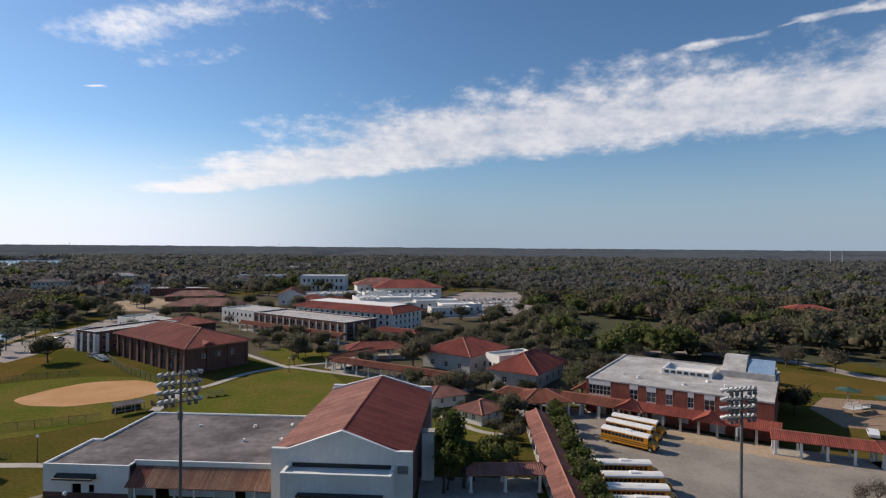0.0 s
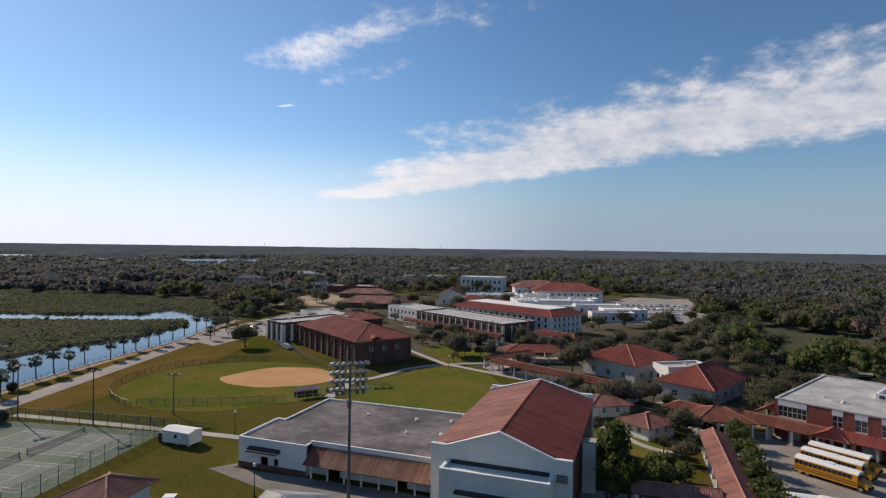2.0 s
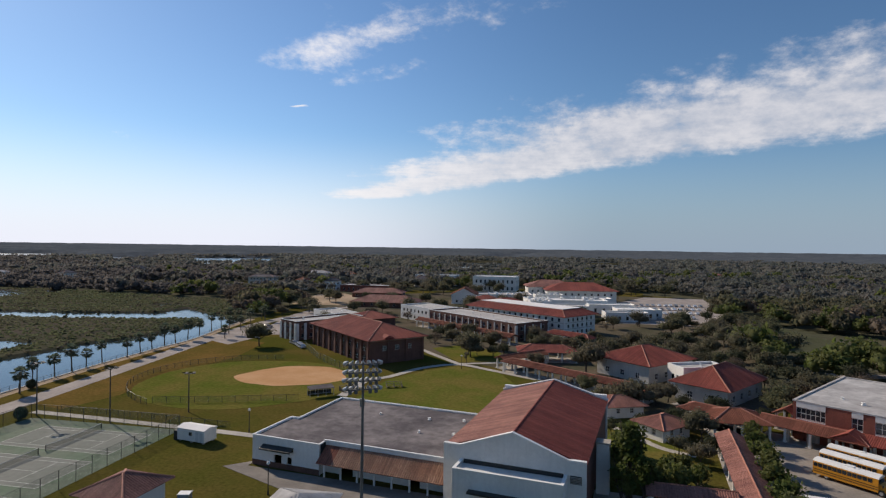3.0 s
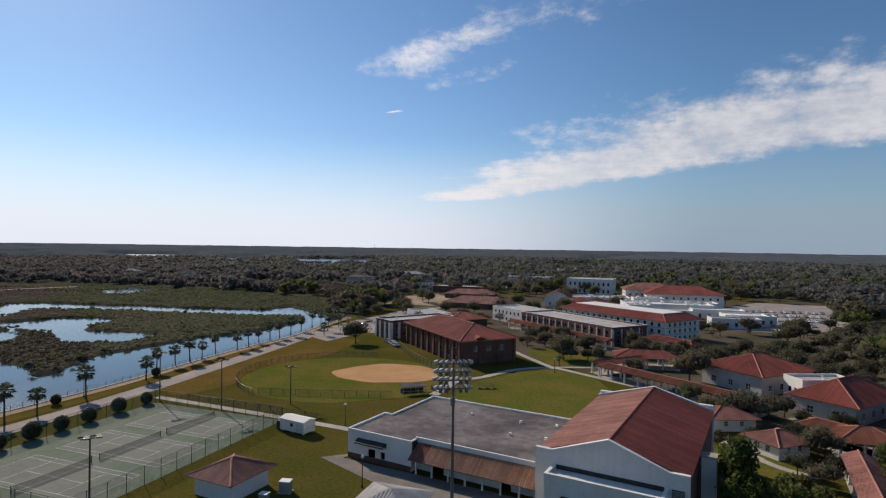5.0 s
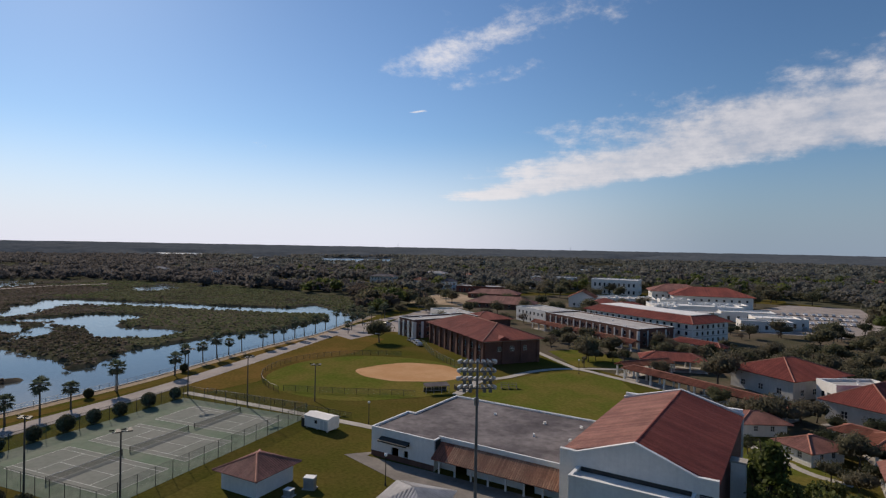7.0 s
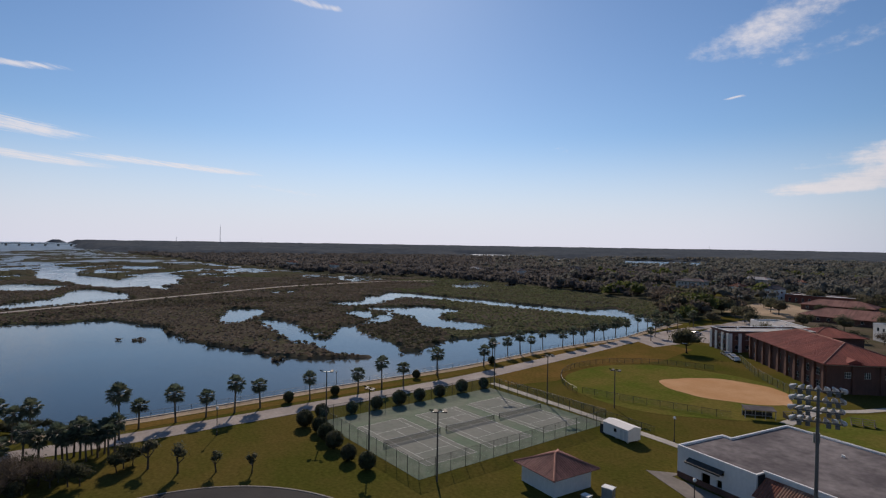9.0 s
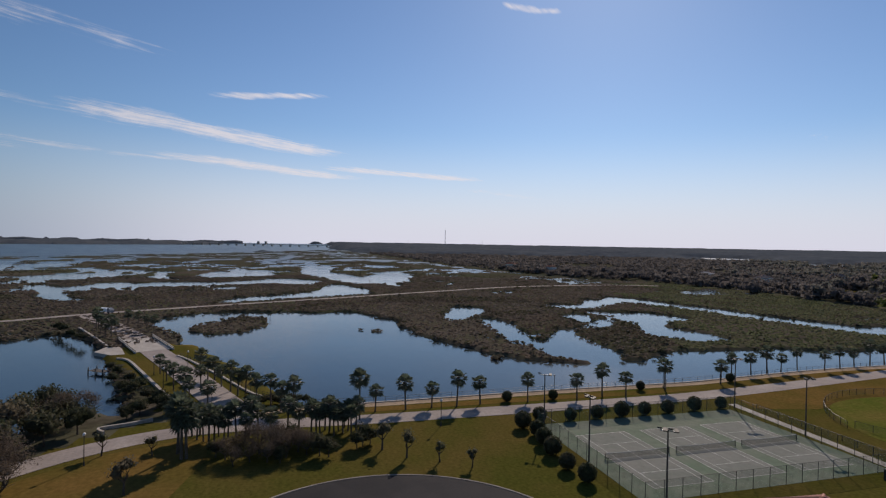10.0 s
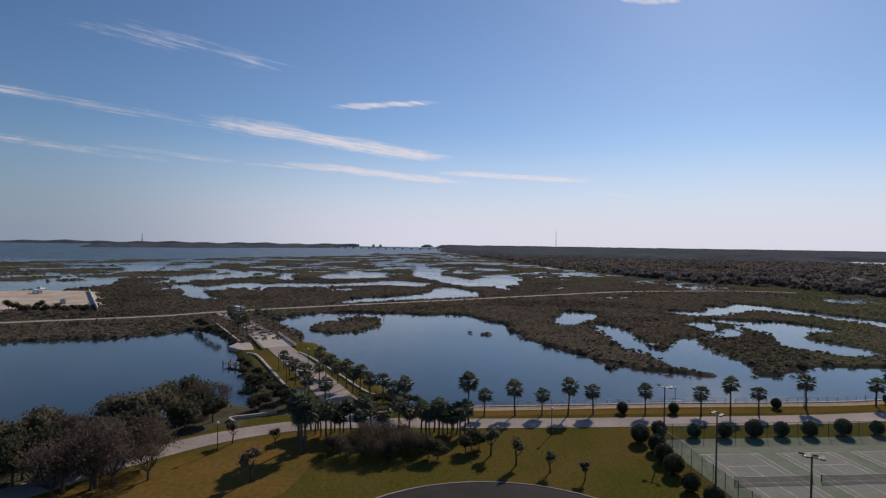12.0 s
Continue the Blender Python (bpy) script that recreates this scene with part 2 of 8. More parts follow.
M = {
    "grass": mat("lawn_grass", (0.072, 0.074, 0.015), (0.112, 0.084, 0.025), 0.045, 0.9, 0.5, 3.0, 1.6, 0.30, spec=0.0),
    "field": mat("outfield_grass", (0.094, 0.112, 0.020), (0.150, 0.122, 0.034), 0.075, 0.9, 0.4, 3.0, 1.2, 0.25, spec=0.0),
    "dry": mat("dry_grass", (0.165, 0.102, 0.032), (0.110, 0.085, 0.022), 0.06, 0.95, 0.4, 3.0, 1.2, 0.25, spec=0.0),
    "marsh": mat("marsh_mud_and_reed", (0.066, 0.070, 0.040), (0.092, 0.078, 0.062), 0.018, 0.95, 1.0, 0.9, 0.45, 0.35, spec=0.0),
    "floor": mat("woodland_floor", (0.075, 0.078, 0.050), (0.100, 0.092, 0.062), 0.02, 0.95, 0.6, 0.6, 0.25, 0.3, spec=0.0),
    "sand": mat("infield_clay", (0.47, 0.265, 0.130), (0.54, 0.325, 0.175), 0.12, 0.95, 0.2, 6.0, 2.5, 0.12, spec=0.0),
    "sandlot": mat("pale_sand", (0.44, 0.34, 0.245), (0.33, 0.255, 0.175), 0.05, 0.95, 0.2, 3.0, 1.0, 0.2, spec=0.0),
    "asphalt": mat("worn_asphalt", (0.325, 0.290, 0.250), (0.225, 0.200, 0.175), 0.09, 0.92, 0.2, 12.0, 2.2, 0.18, spec=0.05),
    "yard": mat("bare_yard_earth", (0.135, 0.108, 0.082), (0.080, 0.076, 0.048), 0.05, 0.95, 0.3, 3.0, 1.0, 0.25, spec=0.0),
    "play_earth": mat("playground_earth", (0.34, 0.235, 0.165), (0.27, 0.195, 0.135), 0.1, 0.95, 0.3, 4.0, 1.2, 0.2, spec=0.0),
    "canopy": mat("green_canopy_cloth", (0.030, 0.075, 0.050), (0.042, 0.090, 0.060), 0.8, 0.7, fine_amt=0.1),
    "road": mat("concrete_road", (0.36, 0.315, 0.285), (0.27, 0.235, 0.215), 0.10, 0.9, 0.15, 10.0, 1.5, 0.18, spec=0.08),
    "darkroad": mat("dark_asphalt", (0.020, 0.020, 0.023), (0.030, 0.029, 0.031), 0.15, 0.85, 0.2, 14.0, 3.0, 0.2, spec=0.1),
    "concrete": mat("concrete", (0.46, 0.42, 0.37), (0.36, 0.33, 0.29), 0.25, 0.9, 0.15, 8.0, 2.0, 0.15, streaks=0.2),
    # concrete in a darker colour that stands for the building's shadow
    "shaded_paving": mat("shaded_paving", (0.25, 0.225, 0.20), (0.19, 0.17, 0.15), 0.2, 0.9, 0.15, 8.0, 1.6, 0.18, spec=0.05),
    "court": mat("court_acrylic", (0.150, 0.165, 0.140), (0.190, 0.195, 0.172), 0.09, 0.85, 0.08, 9.0, 0.8, 0.16, spec=0.08),
    "courtgreen": mat("court_surround", (0.105, 0.150, 0.100), (0.150, 0.172, 0.130), 0.12, 0.85, 0.08, 9.0, 0.8, 0.18, spec=0.08),
    "line": mat("white_line_paint", (0.52, 0.53, 0.50), (0.36, 0.37, 0.34), 0.5, 0.8),
    "white": mat("white_stucco", (0.74, 0.72, 0.68), (0.66, 0.64, 0.60), 0.2, 0.85, 0.15, 12.0, 2.0, 0.06, streaks=0.05),
    "hall_paint": mat("grey_white_wall_paint", (0.50, 0.485, 0.46), (0.41, 0.40, 0.38), 0.2, 0.85, 0.15, 12.0, 2.0, 0.08, streaks=0.1),
    "coping": mat("white_metal_coping", (0.80, 0.79, 0.76), (0.72, 0.71, 0.68), 0.4, 0.5, fine_amt=0.06),
    "brick": mat("red_brick", (0.27, 0.085, 0.055), (0.21, 0.066, 0.046), 0.35, 0.9, 0.3, 9.0, 7.0, 0.3, streaks=0.15),
    "brown_brick": mat("brown_brick", (0.155, 0.075, 0.055), (0.115, 0.058, 0.045), 0.35, 0.9, 0.3, 9.0, 7.0, 0.3, streaks=0.15),
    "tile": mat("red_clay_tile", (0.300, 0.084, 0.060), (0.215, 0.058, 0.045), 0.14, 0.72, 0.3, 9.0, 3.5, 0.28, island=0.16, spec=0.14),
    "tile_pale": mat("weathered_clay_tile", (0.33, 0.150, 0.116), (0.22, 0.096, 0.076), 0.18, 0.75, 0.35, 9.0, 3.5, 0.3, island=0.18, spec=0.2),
    "tile_beige": mat("beige_barrel_tile", (0.40, 0.235, 0.155), (0.29, 0.150, 0.095), 0.3, 0.8, 0.35, 9.0, 3.5, 0.3, island=0.2, spec=0.15),
    "tile_dark": mat("brown_clay_tile", (0.235, 0.092, 0.060), (0.170, 0.066, 0.045), 0.16, 0.9, 0.35, 9.0, 3.5, 0.3, island=0.18, spec=0.1),
    "ridge": mat("ridge_tile", (0.40, 0.17, 0.115), (0.30, 0.125, 0.088), 0.5, 0.8, 0.2, 6.0),
    "roof_grey": mat("weathered_flat_roof", (0.098, 0.086, 0.090), (0.200, 0.178, 0.176), 0.13, 0.92, 0.15, 6.0, 0.7, 0.32, spec=0.1),
    "roof_white": mat("pale_membrane_roof", (0.50, 0.48, 0.46), (0.35, 0.33, 0.315), 0.16, 0.85, 0.1, 6.0, 0.7, 0.22, spec=0.2),
    "roof_bright": mat("bright_roof_coating", (0.78, 0.75, 0.72), (0.70, 0.68, 0.65), 0.15, 0.8, fine_amt=0.1),
    "metal": mat("galvanised_steel", (0.42, 0.43, 0.44), (0.33, 0.34, 0.35), 0.6, 0.5, metal=0.6, fine_amt=0.1),
    "dull_steel": mat("dull_galvanised_steel", (0.17, 0.165, 0.16), (0.12, 0.115, 0.11), 0.5, 0.6, metal=0.3, fine_amt=0.12),
    "floodlight": mat("white_floodlight", (0.50, 0.51, 0.53), (0.36, 0.37, 0.39), 1.0, 0.35, fine_amt=0.06),
    "skylight": mat("blue_skylight_glass", (0.20, 0.31, 0.46), (0.30, 0.40, 0.53), 0.5, 0.25, fine_amt=0.1),
    "lampglass": mat("lamp_reflector", (0.40, 0.41, 0.43), (0.32, 0.33, 0.35), 1.0, 0.3, metal=0.5, fine_amt=0.05),
    "darkmetal": mat("dark_painted_steel", (0.022, 0.024, 0.024), (0.035, 0.036, 0.034), 0.8, 0.55, fine_amt=0.1),
    "wood_pole": mat("weathered_pole", (0.095, 0.080, 0.066), (0.070, 0.060, 0.050), 0.6, 0.85, stretch=(1, 1, 0.2)),
    "glass": mat("window_glass", (0.018, 0.022, 0.028), (0.030, 0.036, 0.044), 0.4, 0.10, spec=0.8, fine_amt=0.05),
    "frame": mat("window_frame", (0.60, 0.59, 0.56), (0.52, 0.51, 0.48), 0.5, 0.6, fine_amt=0.06),
    "bus": mat("bus_yellow", (0.62, 0.27, 0.018), (0.56, 0.235, 0.016), 0.3, 0.4, fine_amt=0.08, spec=0.5),
    "bus_white": mat("bus_roof_white", (0.80, 0.78, 0.74), (0.70, 0.68, 0.65), 0.3, 0.5, fine_amt=0.07),
    "black": mat("black_rubber", (0.015, 0.015, 0.016), (0.024, 0.024, 0.024), 1.0, 0.8),
    "bark": mat("bark", (0.085, 0.066, 0.050), (0.060, 0.048, 0.038), 0.6, 0.95, 0.6, 8.0, 5.0, 0.3),
    "palm_bark": mat("palm_trunk", (0.130, 0.105, 0.080), (0.090, 0.074, 0.058), 0.8, 0.95, 0.6, 10.0, 6.0, 0.3),
    "leaf": mat("oak_leaves", (0.108, 0.112, 0.062), (0.148, 0.128, 0.090), 0.055, 0.8, 0.0, fine=0.9, fine_amt=0.25, island=0.2, spec=0.1, thin=0.5),
    "leaf_b": mat("bright_leaves", (0.082, 0.108, 0.026), (0.118, 0.126, 0.042), 0.2, 0.7, fine=1.5, fine_amt=0.3, island=0.25, spec=0.2, thin=0.5),
    "leaf_dark": mat("dark_leaves", (0.048, 0.058, 0.030), (0.076, 0.074, 0.044), 0.2, 0.75, fine=1.5, fine_amt=0.3, island=0.2, spec=0.15, thin=0.45),
    "leaf_brown": mat("bare_brown_twigs", (0.150, 0.118, 0.092), (0.118, 0.098, 0.078), 0.2, 0.9, fine=1.5, fine_amt=0.3, island=0.25, spec=0.05, thin=0.4),
    "mangrove": mat("mangrove_leaves", (0.088, 0.092, 0.050), (0.122, 0.100, 0.076), 0.03, 0.8, fine=0.8, fine_amt=0.25, island=0.2, spec=0.15, thin=0.45),
    "reed": mat("needle_rush", (0.120, 0.096, 0.080), (0.150, 0.128, 0.108), 0.016, 0.9, fine=0.8, fine_amt=0.25, island=0.25, spec=0.05, thin=0.45),
    "cordgrass": mat("cordgrass", (0.112, 0.130, 0.066), (0.140, 0.138, 0.084), 0.016, 0.9, fine=0.8, fine_amt=0.25, island=0.2, spec=0.05, thin=0.45),
    "frond": mat("palm_fronds", (0.078, 0.104, 0.070), (0.115, 0.132, 0.086), 0.4, 0.6, fine=2.0, fine_amt=0.25, island=0.35, thin=0.4),
    # canopy colour lightened and turned blue to stand for distance haze
    "far_woods": mat("haze_blue_canopy", (0.076, 0.090, 0.106), (0.102, 0.112, 0.122), 0.006, 0.95, 0.5, 0.10, 0.05, 0.25, spec=0.0),
    # brown scrub, greyed beyond its own colour to stand for haze
    "scrub_haze": mat("haze_grey_scrub", (0.122, 0.112, 0.106), (0.150, 0.136, 0.126), 0.012, 0.9, fine=0.4, fine_amt=0.2, island=0.12, spec=0.03, thin=0.5),
    "sand_pale": mat("white_fill_sand", (0.54, 0.48, 0.40), (0.40, 0.34, 0.27), 0.06, 0.95, 0.2, 3.0, 0.8, 0.2, spec=0.0),
    # oak leaves made paler and greyer, haze put into the colour
    "leaf_haze": mat("haze_grey_leaves", (0.128, 0.136, 0.116), (0.165, 0.155, 0.140), 0.012, 0.85, fine=0.4, fine_amt=0.2, island=0.15, spec=0.05, thin=0.5),
    "water": water_mat(),
    "chain": mesh_wire_mat("chain_link", (0.10, 0.16, 0.12), 0.6, 0.22),
    "net": mesh_wire_mat("tennis_net_cord", (0.03, 0.035, 0.03), 60.0, 0.45),
    "car": mat("car_paint", (0.50, 0.51, 0.53), (0.46, 0.47, 0.49), 0.5, 0.25, fine_amt=0.04, spec=0.6, per_object=0.6),
}


# ------------------------------------------------------------ mesh helpers
class Geo:
    """Collects vertices and faces of one mesh."""

    def __init__(self):
        self.v, self.f = [], []

    def add(self, verts, faces):
        o = len(self.v)
        self.v += [tuple(p) for p in verts]
        self.f += [tuple(i + o for i in f) for f in faces]
        return self

    def box(self, x0, x1, y0, y1, z0, z1):
        return self.add([(x0, y0, z0), (x1, y0, z0), (x1, y1, z0), (x0, y1, z0), (x0, y0, z1), (x1, y0, z1), (x1, y1, z1), (x0, y1, z1)],
                        [(3, 2, 1, 0), (4, 5, 6, 7), (0, 1, 5, 4), (1, 2, 6, 5), (2, 3, 7, 6), (3, 0, 4, 7)])

    def prism(self, pts, z0, z1):
        n = len(pts)
        area = sum(a[0] * b[1] - b[0] * a[1] for a, b in zip(pts, pts[1:] + pts[:1]))
        if area < 0:
            pts = pts[::-1]
        return self.add([(x, y, z0) for x, y in pts] + [(x, y, z1) for x, y in pts],
                        [tuple(range(n))[::-1], tuple(range(n, 2 * n))] + [(i, (i + 1) % n, n + (i + 1) % n, n + i) for i in range(n)])

    def tube(self, a, b, r0, r1=None, n=8, caps=True):
        a, b = Vector(a), Vector(b)
        r1 = r0 if r1 is None else r1
        d = (b - a).normalized()
        s = d.orthogonal().normalized()
        t = d.cross(s)
        ring = [(math.cos(2 * math.pi * i / n), math.sin(2 * math.pi * i / n)) for i in range(n)]
        vs = [a + (s * c + t * k) * r0 for c, k in ring] + [b + (s * c + t * k) * r1 for c, k in ring]
        fs = [(i, (i + 1) % n, n + (i + 1) % n, n + i) for i in range(n)]
        return self.add(vs, fs + ([tuple(range(n))[::-1], tuple(range(n, 2 * n))] if caps else []))

    def path(self, pts, radii, n=6):
        for a, b, r0, r1 in zip(pts, pts[1:], radii, radii[1:]):
            self.tube(a, b, r0, r1, n, True)
        return self

    def quad(self, a, b, c, d):
        return self.add([a, b, c, d], [(0, 1, 2, 3)])

    def slab(self, corners, t):
        """A plate on three or four corners (counter-clockwise from outside), t thick inwards."""
        cs = [Vector(c) for c in corners]
        nrm = (cs[1] - cs[0]).cross(cs[-1] - cs[0]).normalized()
        n = len(cs)
        return self.add(cs + [c - nrm * t for c in cs],
                        [tuple(range(n)), tuple(range(n, 2 * n))[::-1]] + [(i, n + i, n + (i + 1) % n, (i + 1) % n) for i in range(n)])

    def moved(self, m):
        g = Geo()
        g.v = [tuple(m @ Vector(p)) for p in self.v]
        g.f = list(self.f)
        return g

    def join(self, g):
        return self.add(g.v, g.f)


def mesh_of(name, g, material, smooth=False):
    me = bpy.data.meshes.new(name)
    me.from_pydata(g.v, [], g.f)
    me.materials.append(material)
    if smooth:
        me.shade_smooth()
    me.update()
    return me


def part(name, g, material, parent, label="", smooth=False):
    ob = new(name, mesh_of(name, g, material, smooth))
    ob.parent = parent
    return tagged(ob, label) if label else ob


def share(name, me, m, parent):
    """Another piece on the same mesh."""
    ob = new(name, me)
    ob.parent = parent
    ob.matrix_basis = m
    return ob


def thing(name, m, label, category, group="", kind=""):
    ob = new(name)
    ob.empty_display_size = 0.5
    ob.matrix_basis = m
    return tagged(ob, label, category, group, kind)


def whole(name, g, material, label, category, kind="structure", smooth=False):
    return tagged(new(name, mesh_of(name, g, material, smooth)), label, category, "", kind)


def array_mesh(name, verts, faces, materials, index=None, smooth=False):
    """A mesh from numpy arrays; all faces have the same number of corners."""
    me = bpy.data.meshes.new(name)
    n, k = faces.shape
    me.vertices.add(len(verts))
    me.vertices.foreach_set("co", np.ascontiguousarray(verts, dtype=np.float32).ravel())
    me.loops.add(n * k)
    me.loops.foreach_set("vertex_index", np.ascontiguousarray(faces, dtype=np.int32).ravel())
    me.polygons.add(n)
    me.polygons.foreach_set("loop_start", np.arange(0, n * k, k, dtype=np.int32))
    for m in materials:
        me.materials.append(m)
    if index is not None:
        me.polygons.foreach_set("material_index", index.astype(np.int32))
    me.update(calc_edges=True)
    me.validate()
    if smooth:
        me.shade_smooth()
    return me


# -------------------------------------------------------------------- land
def lattice(ix, iy, seed):
    h = (ix * 374761393 + iy * 668265263 + seed * 974711) & 0x7FFFFFFF
    h = ((h ^ (h >> 13)) * 1274126177) & 0x7FFFFFFF
    return ((h ^ (h >> 16)) & 0xFFFF) / 65535.0


def value_noise(x, y, seed):
    ix, iy = np.floor(x).astype(np.int64), np.floor(y).astype(np.int64)
    fx, fy = x - ix, y - iy
    fx, fy = fx * fx * (3 - 2 * fx), fy * fy * (3 - 2 * fy)
    a, b = lattice(ix, iy, seed), lattice(ix + 1, iy, seed)
    c, d = lattice(ix, iy + 1, seed), lattice(ix + 1, iy + 1, seed)
    return (a * (1 - fx) + b * fx) * (1 - fy) + (c * (1 - fx) + d * fx) * fy


def fbm(x, y, size, seed, octaves=4):
    total, amp, norm = 0.0, 1.0, 0.0
    for k in range(octaves):
        total = total + amp * value_noise(x / size + 31.7 * k, y / size - 17.3 * k, seed + k)
        norm += amp
        amp, size = amp * 0.5, size * 0.5
    return total / norm


def inside(poly, x, y):
    """Metres inside (positive) or outside (negative) a polygon."""
    best = np.full(np.shape(x), 1e9)
    sign = np.zeros(np.shape(x), dtype=bool)
    for (ax, ay), (bx, by) in zip(poly, poly[1:] + poly[:1]):
        dx, dy = bx - ax, by - ay
        t = np.clip(((x - ax) * dx + (y - ay) * dy) / (dx * dx + dy * dy), 0, 1)
        best = np.minimum(best, np.hypot(x - ax - t * dx, y - ay - t * dy))
        cross = ((ay > y) != (by > y)) & (x < (bx - ax) * (y - ay) / (by - ay + 1e-12) + ax)
        sign ^= cross
    return np.where(sign, best, -best)


def along(line, x, y):
    """Distance from a line of points."""
    best = np.full(np.shape(x), 1e9)
    for (ax, ay), (bx, by) in zip(line, line[1:]):
        dx, dy = bx - ax, by - ay
        t = np.clip(((x - ax) * dx + (y - ay) * dy) / (dx * dx + dy * dy), 0, 1)
        best = np.minimum(best, np.hypot(x - ax - t * dx, y - ay - t * dy))
    return best


SHORE = [(-128.3, -15.8), (-131.8, 11), (-137.8, 52.8), (-142, 91), (-144.8, 106.4), (-151.6, 137.5), (-155, 162), (-157.5, 182.6), (-166.4, 210), (-175.2, 242.5)]
CAMPUS = [(-63.2, -66.8), (-96.8, -54.3), (-113.1, -44.6), (-122.6, -36.9)] + SHORE + [(-182.1, 272), (-197, 415), (-108.6, 514.8), (29.7, 516.4), (69.4, 467.3), (54.5, 328.5), (41.6, 214.4),
         (59.6, 181.8), (134.3, 199.7), (174.1, 130.1), (169.1, 40.5), (119.3, -59), (-0.1, -118.7)]
MARSH = [(-63.6, -283), (-72.8, -66.8), (-113.1, -48.5), (-128.4, -33.1)] + SHORE + [(-257.5, 325.4), (-411, 338.3), (-547.5, 313.9), (-625.9, 237.4), (-897.1, 164.3),
         (-1604.9, 67.2), (-2305.1, -21.4), (-1477.9, -310.1), (-1159.4, -476.5), (-806.8, -662.2), (-496.7, -601.5)]
LAGOON = [(-196.6, -49.3), (-218.7, -56.9), (-240.9, -75.1), (-284.1, -82.7), (-305.1, -53.9), (-300.2, -13.7), (-302, 10.3), (-275, 26.5), (-246.1, 29.3), (-225.9, 35), (-208.5, 43.6),
          (-190.1, 51.1), (-178.4, 59.7), (-172.3, 77.7), (-175.1, 97.8), (-186.7, 116.1), (-190.6, 145.2), (-187.7, 169.6), (-185.9, 194.1), (-192.8, 243.3), (-175.2, 243.5)] + SHORE[::-1][1:] + [(-135.9, -8.1)]
BASIN = [(-188.3, -172.2), (-201.7, -153), (-213.2, -123.2), (-236.2, -102), (-218.8, -79), (-209.2, -73.2), (-184.2, -64.7), (-147.7, -49.4), (-136.1, -42.7), (-128.4, -40.8), (-134.2, -50.3), (-122.7, -56.1), (-111.2, -65.8),
         (-96.8, -71.5), (-77.7, -100.4), (-82.6, -177.3)]
BAY = [(-560, -720), (-800, -669), (-1153, -484), (-1472, -318), (-2262, -32), (-4990, -150), (-4990, -4990), (-400, -4990)]
# open water inside the marsh, near and far
PONDS = [
    [(-275, 71), (-250, 71), (-229, 69), (-206, 69), (-199, 73), (-184, 74), (-172, 86), (-187, 97), (-201, 94), (-214, 94), (-239, 99), (-222, 89), (-210, 80), (-214, 73), (-243, 76), (-267, 76)],
    [(-282, 55), (-323, 68), (-319, 78), (-295, 71), (-280, 62), (-269, 55)],
    [(-287, 119), (-289, 128), (-269, 122), (-262, 117), (-275, 116)],
    [(-238, 96), (-244, 118), (-257, 128), (-271, 132), (-256, 123), (-241, 108)],
    [(-303, 135), (-296, 151), (-295, 168), (-269, 179), (-262, 158), (-245, 146), (-226, 155), (-210, 155), (-210, 142), (-221, 131), (-247, 142), (-277, 142)],
]
LONG_CREEK = [(-337, 127), (-332, 145), (-352, 165), (-384, 190), (-374, 204), (-333, 213), (-308, 224), (-275, 231), (-251, 241), (-236, 249), (-239, 269), (-216, 255), (-197, 247), (-175, 222), (-200, 240),
              (-213, 238), (-227, 231), (-250, 223), (-276, 214), (-306, 209), (-327, 196), (-348, 186), (-342, 170), (-315, 145), (-320, 126)]
FAR_PONDS = [
    [(-338, -66), (-373, -62), (-393, -38), (-428, -17), (-485, -5), (-435, 17), (-391, 20), (-373, 1), (-363, -35)],
    [(-754, -53), (-823, -46), (-800, -12), (-681, -23), (-630, -2), (-564, 27), (-564, 60), (-510, 50), (-496, 14), (-540, -6), (-630, -40)],
    [(-470, -179), (-506, -142), (-509, -102), (-559, -57), (-528, -22), (-487, -25), (-492, -59), (-461, -110), (-449, -166)],
    [(-590, -143), (-670, -137), (-623, -102), (-699, -87), (-600, -74), (-561, -113)],
]
SOUTH_PONDS = [
    [(-522, -258), (-573, -272), (-612, -248), (-676, -240), (-580, -211), (-523, -226)],
    [(-390, -183), (-422, -190), (-420, -174), (-468, -188), (-446, -201), (-464, -229), (-357, -148), (-361, -165)],
    [(-461, -403), (-471, -338), (-496, -326), (-546, -329), (-448, -273), (-402, -279), (-382, -331)],
]
CAUSEWAY = [(-188.5, -263.5), (-238.3, -188.5), (-265.1, -140.4), (-290, -113.4), (-327.3, -61.5), (-368.3, 0.8), (-418.2, 72.6), (-462.6, 144.4), (-486.6, 235.5), (-479.7, 283.9)]
BRIDGE_ROAD = [(-118.5, -12.5), (-125, -16.5), (-139.6, -24.4), (-164.3, -37.6), (-192.2, -53.3), (-219.2, -68.4), (-239.5, -80.5), (-262, -96), (-286, -113)]
SPIT = [(-118, -13), (-125, -16.5), (-139.6, -24.4), (-164.3, -37.6), (-197, -56)]
SPIT_FAR = [(-219.2, -68.4), (-239.5, -80.5), (-262, -96), (-286, -113)]
ISLET = [(-252.2, -59.4), (-263.4, -54.8), (-284.8, -44.3), (-278.1, -32.9), (-256.1, -29.8), (-239.1, -37.3), (-234.8, -48.1), (-242.7, -57.2)]
BARS = [(-239.5, 16.9, 3.2), (-243.4, 10.2, 2.4), (-181.4, 53, 3.0)]
SANDLOT = [(-368, -312), (-386, -288), (-386, -247), (-312, -196), (-300, -215), (-270, -225)]
FAR_ISLE = [(-2250, -1560), (-2450, -1250), (-3450, -740), (-3600, -800), (-2700, -1500)]


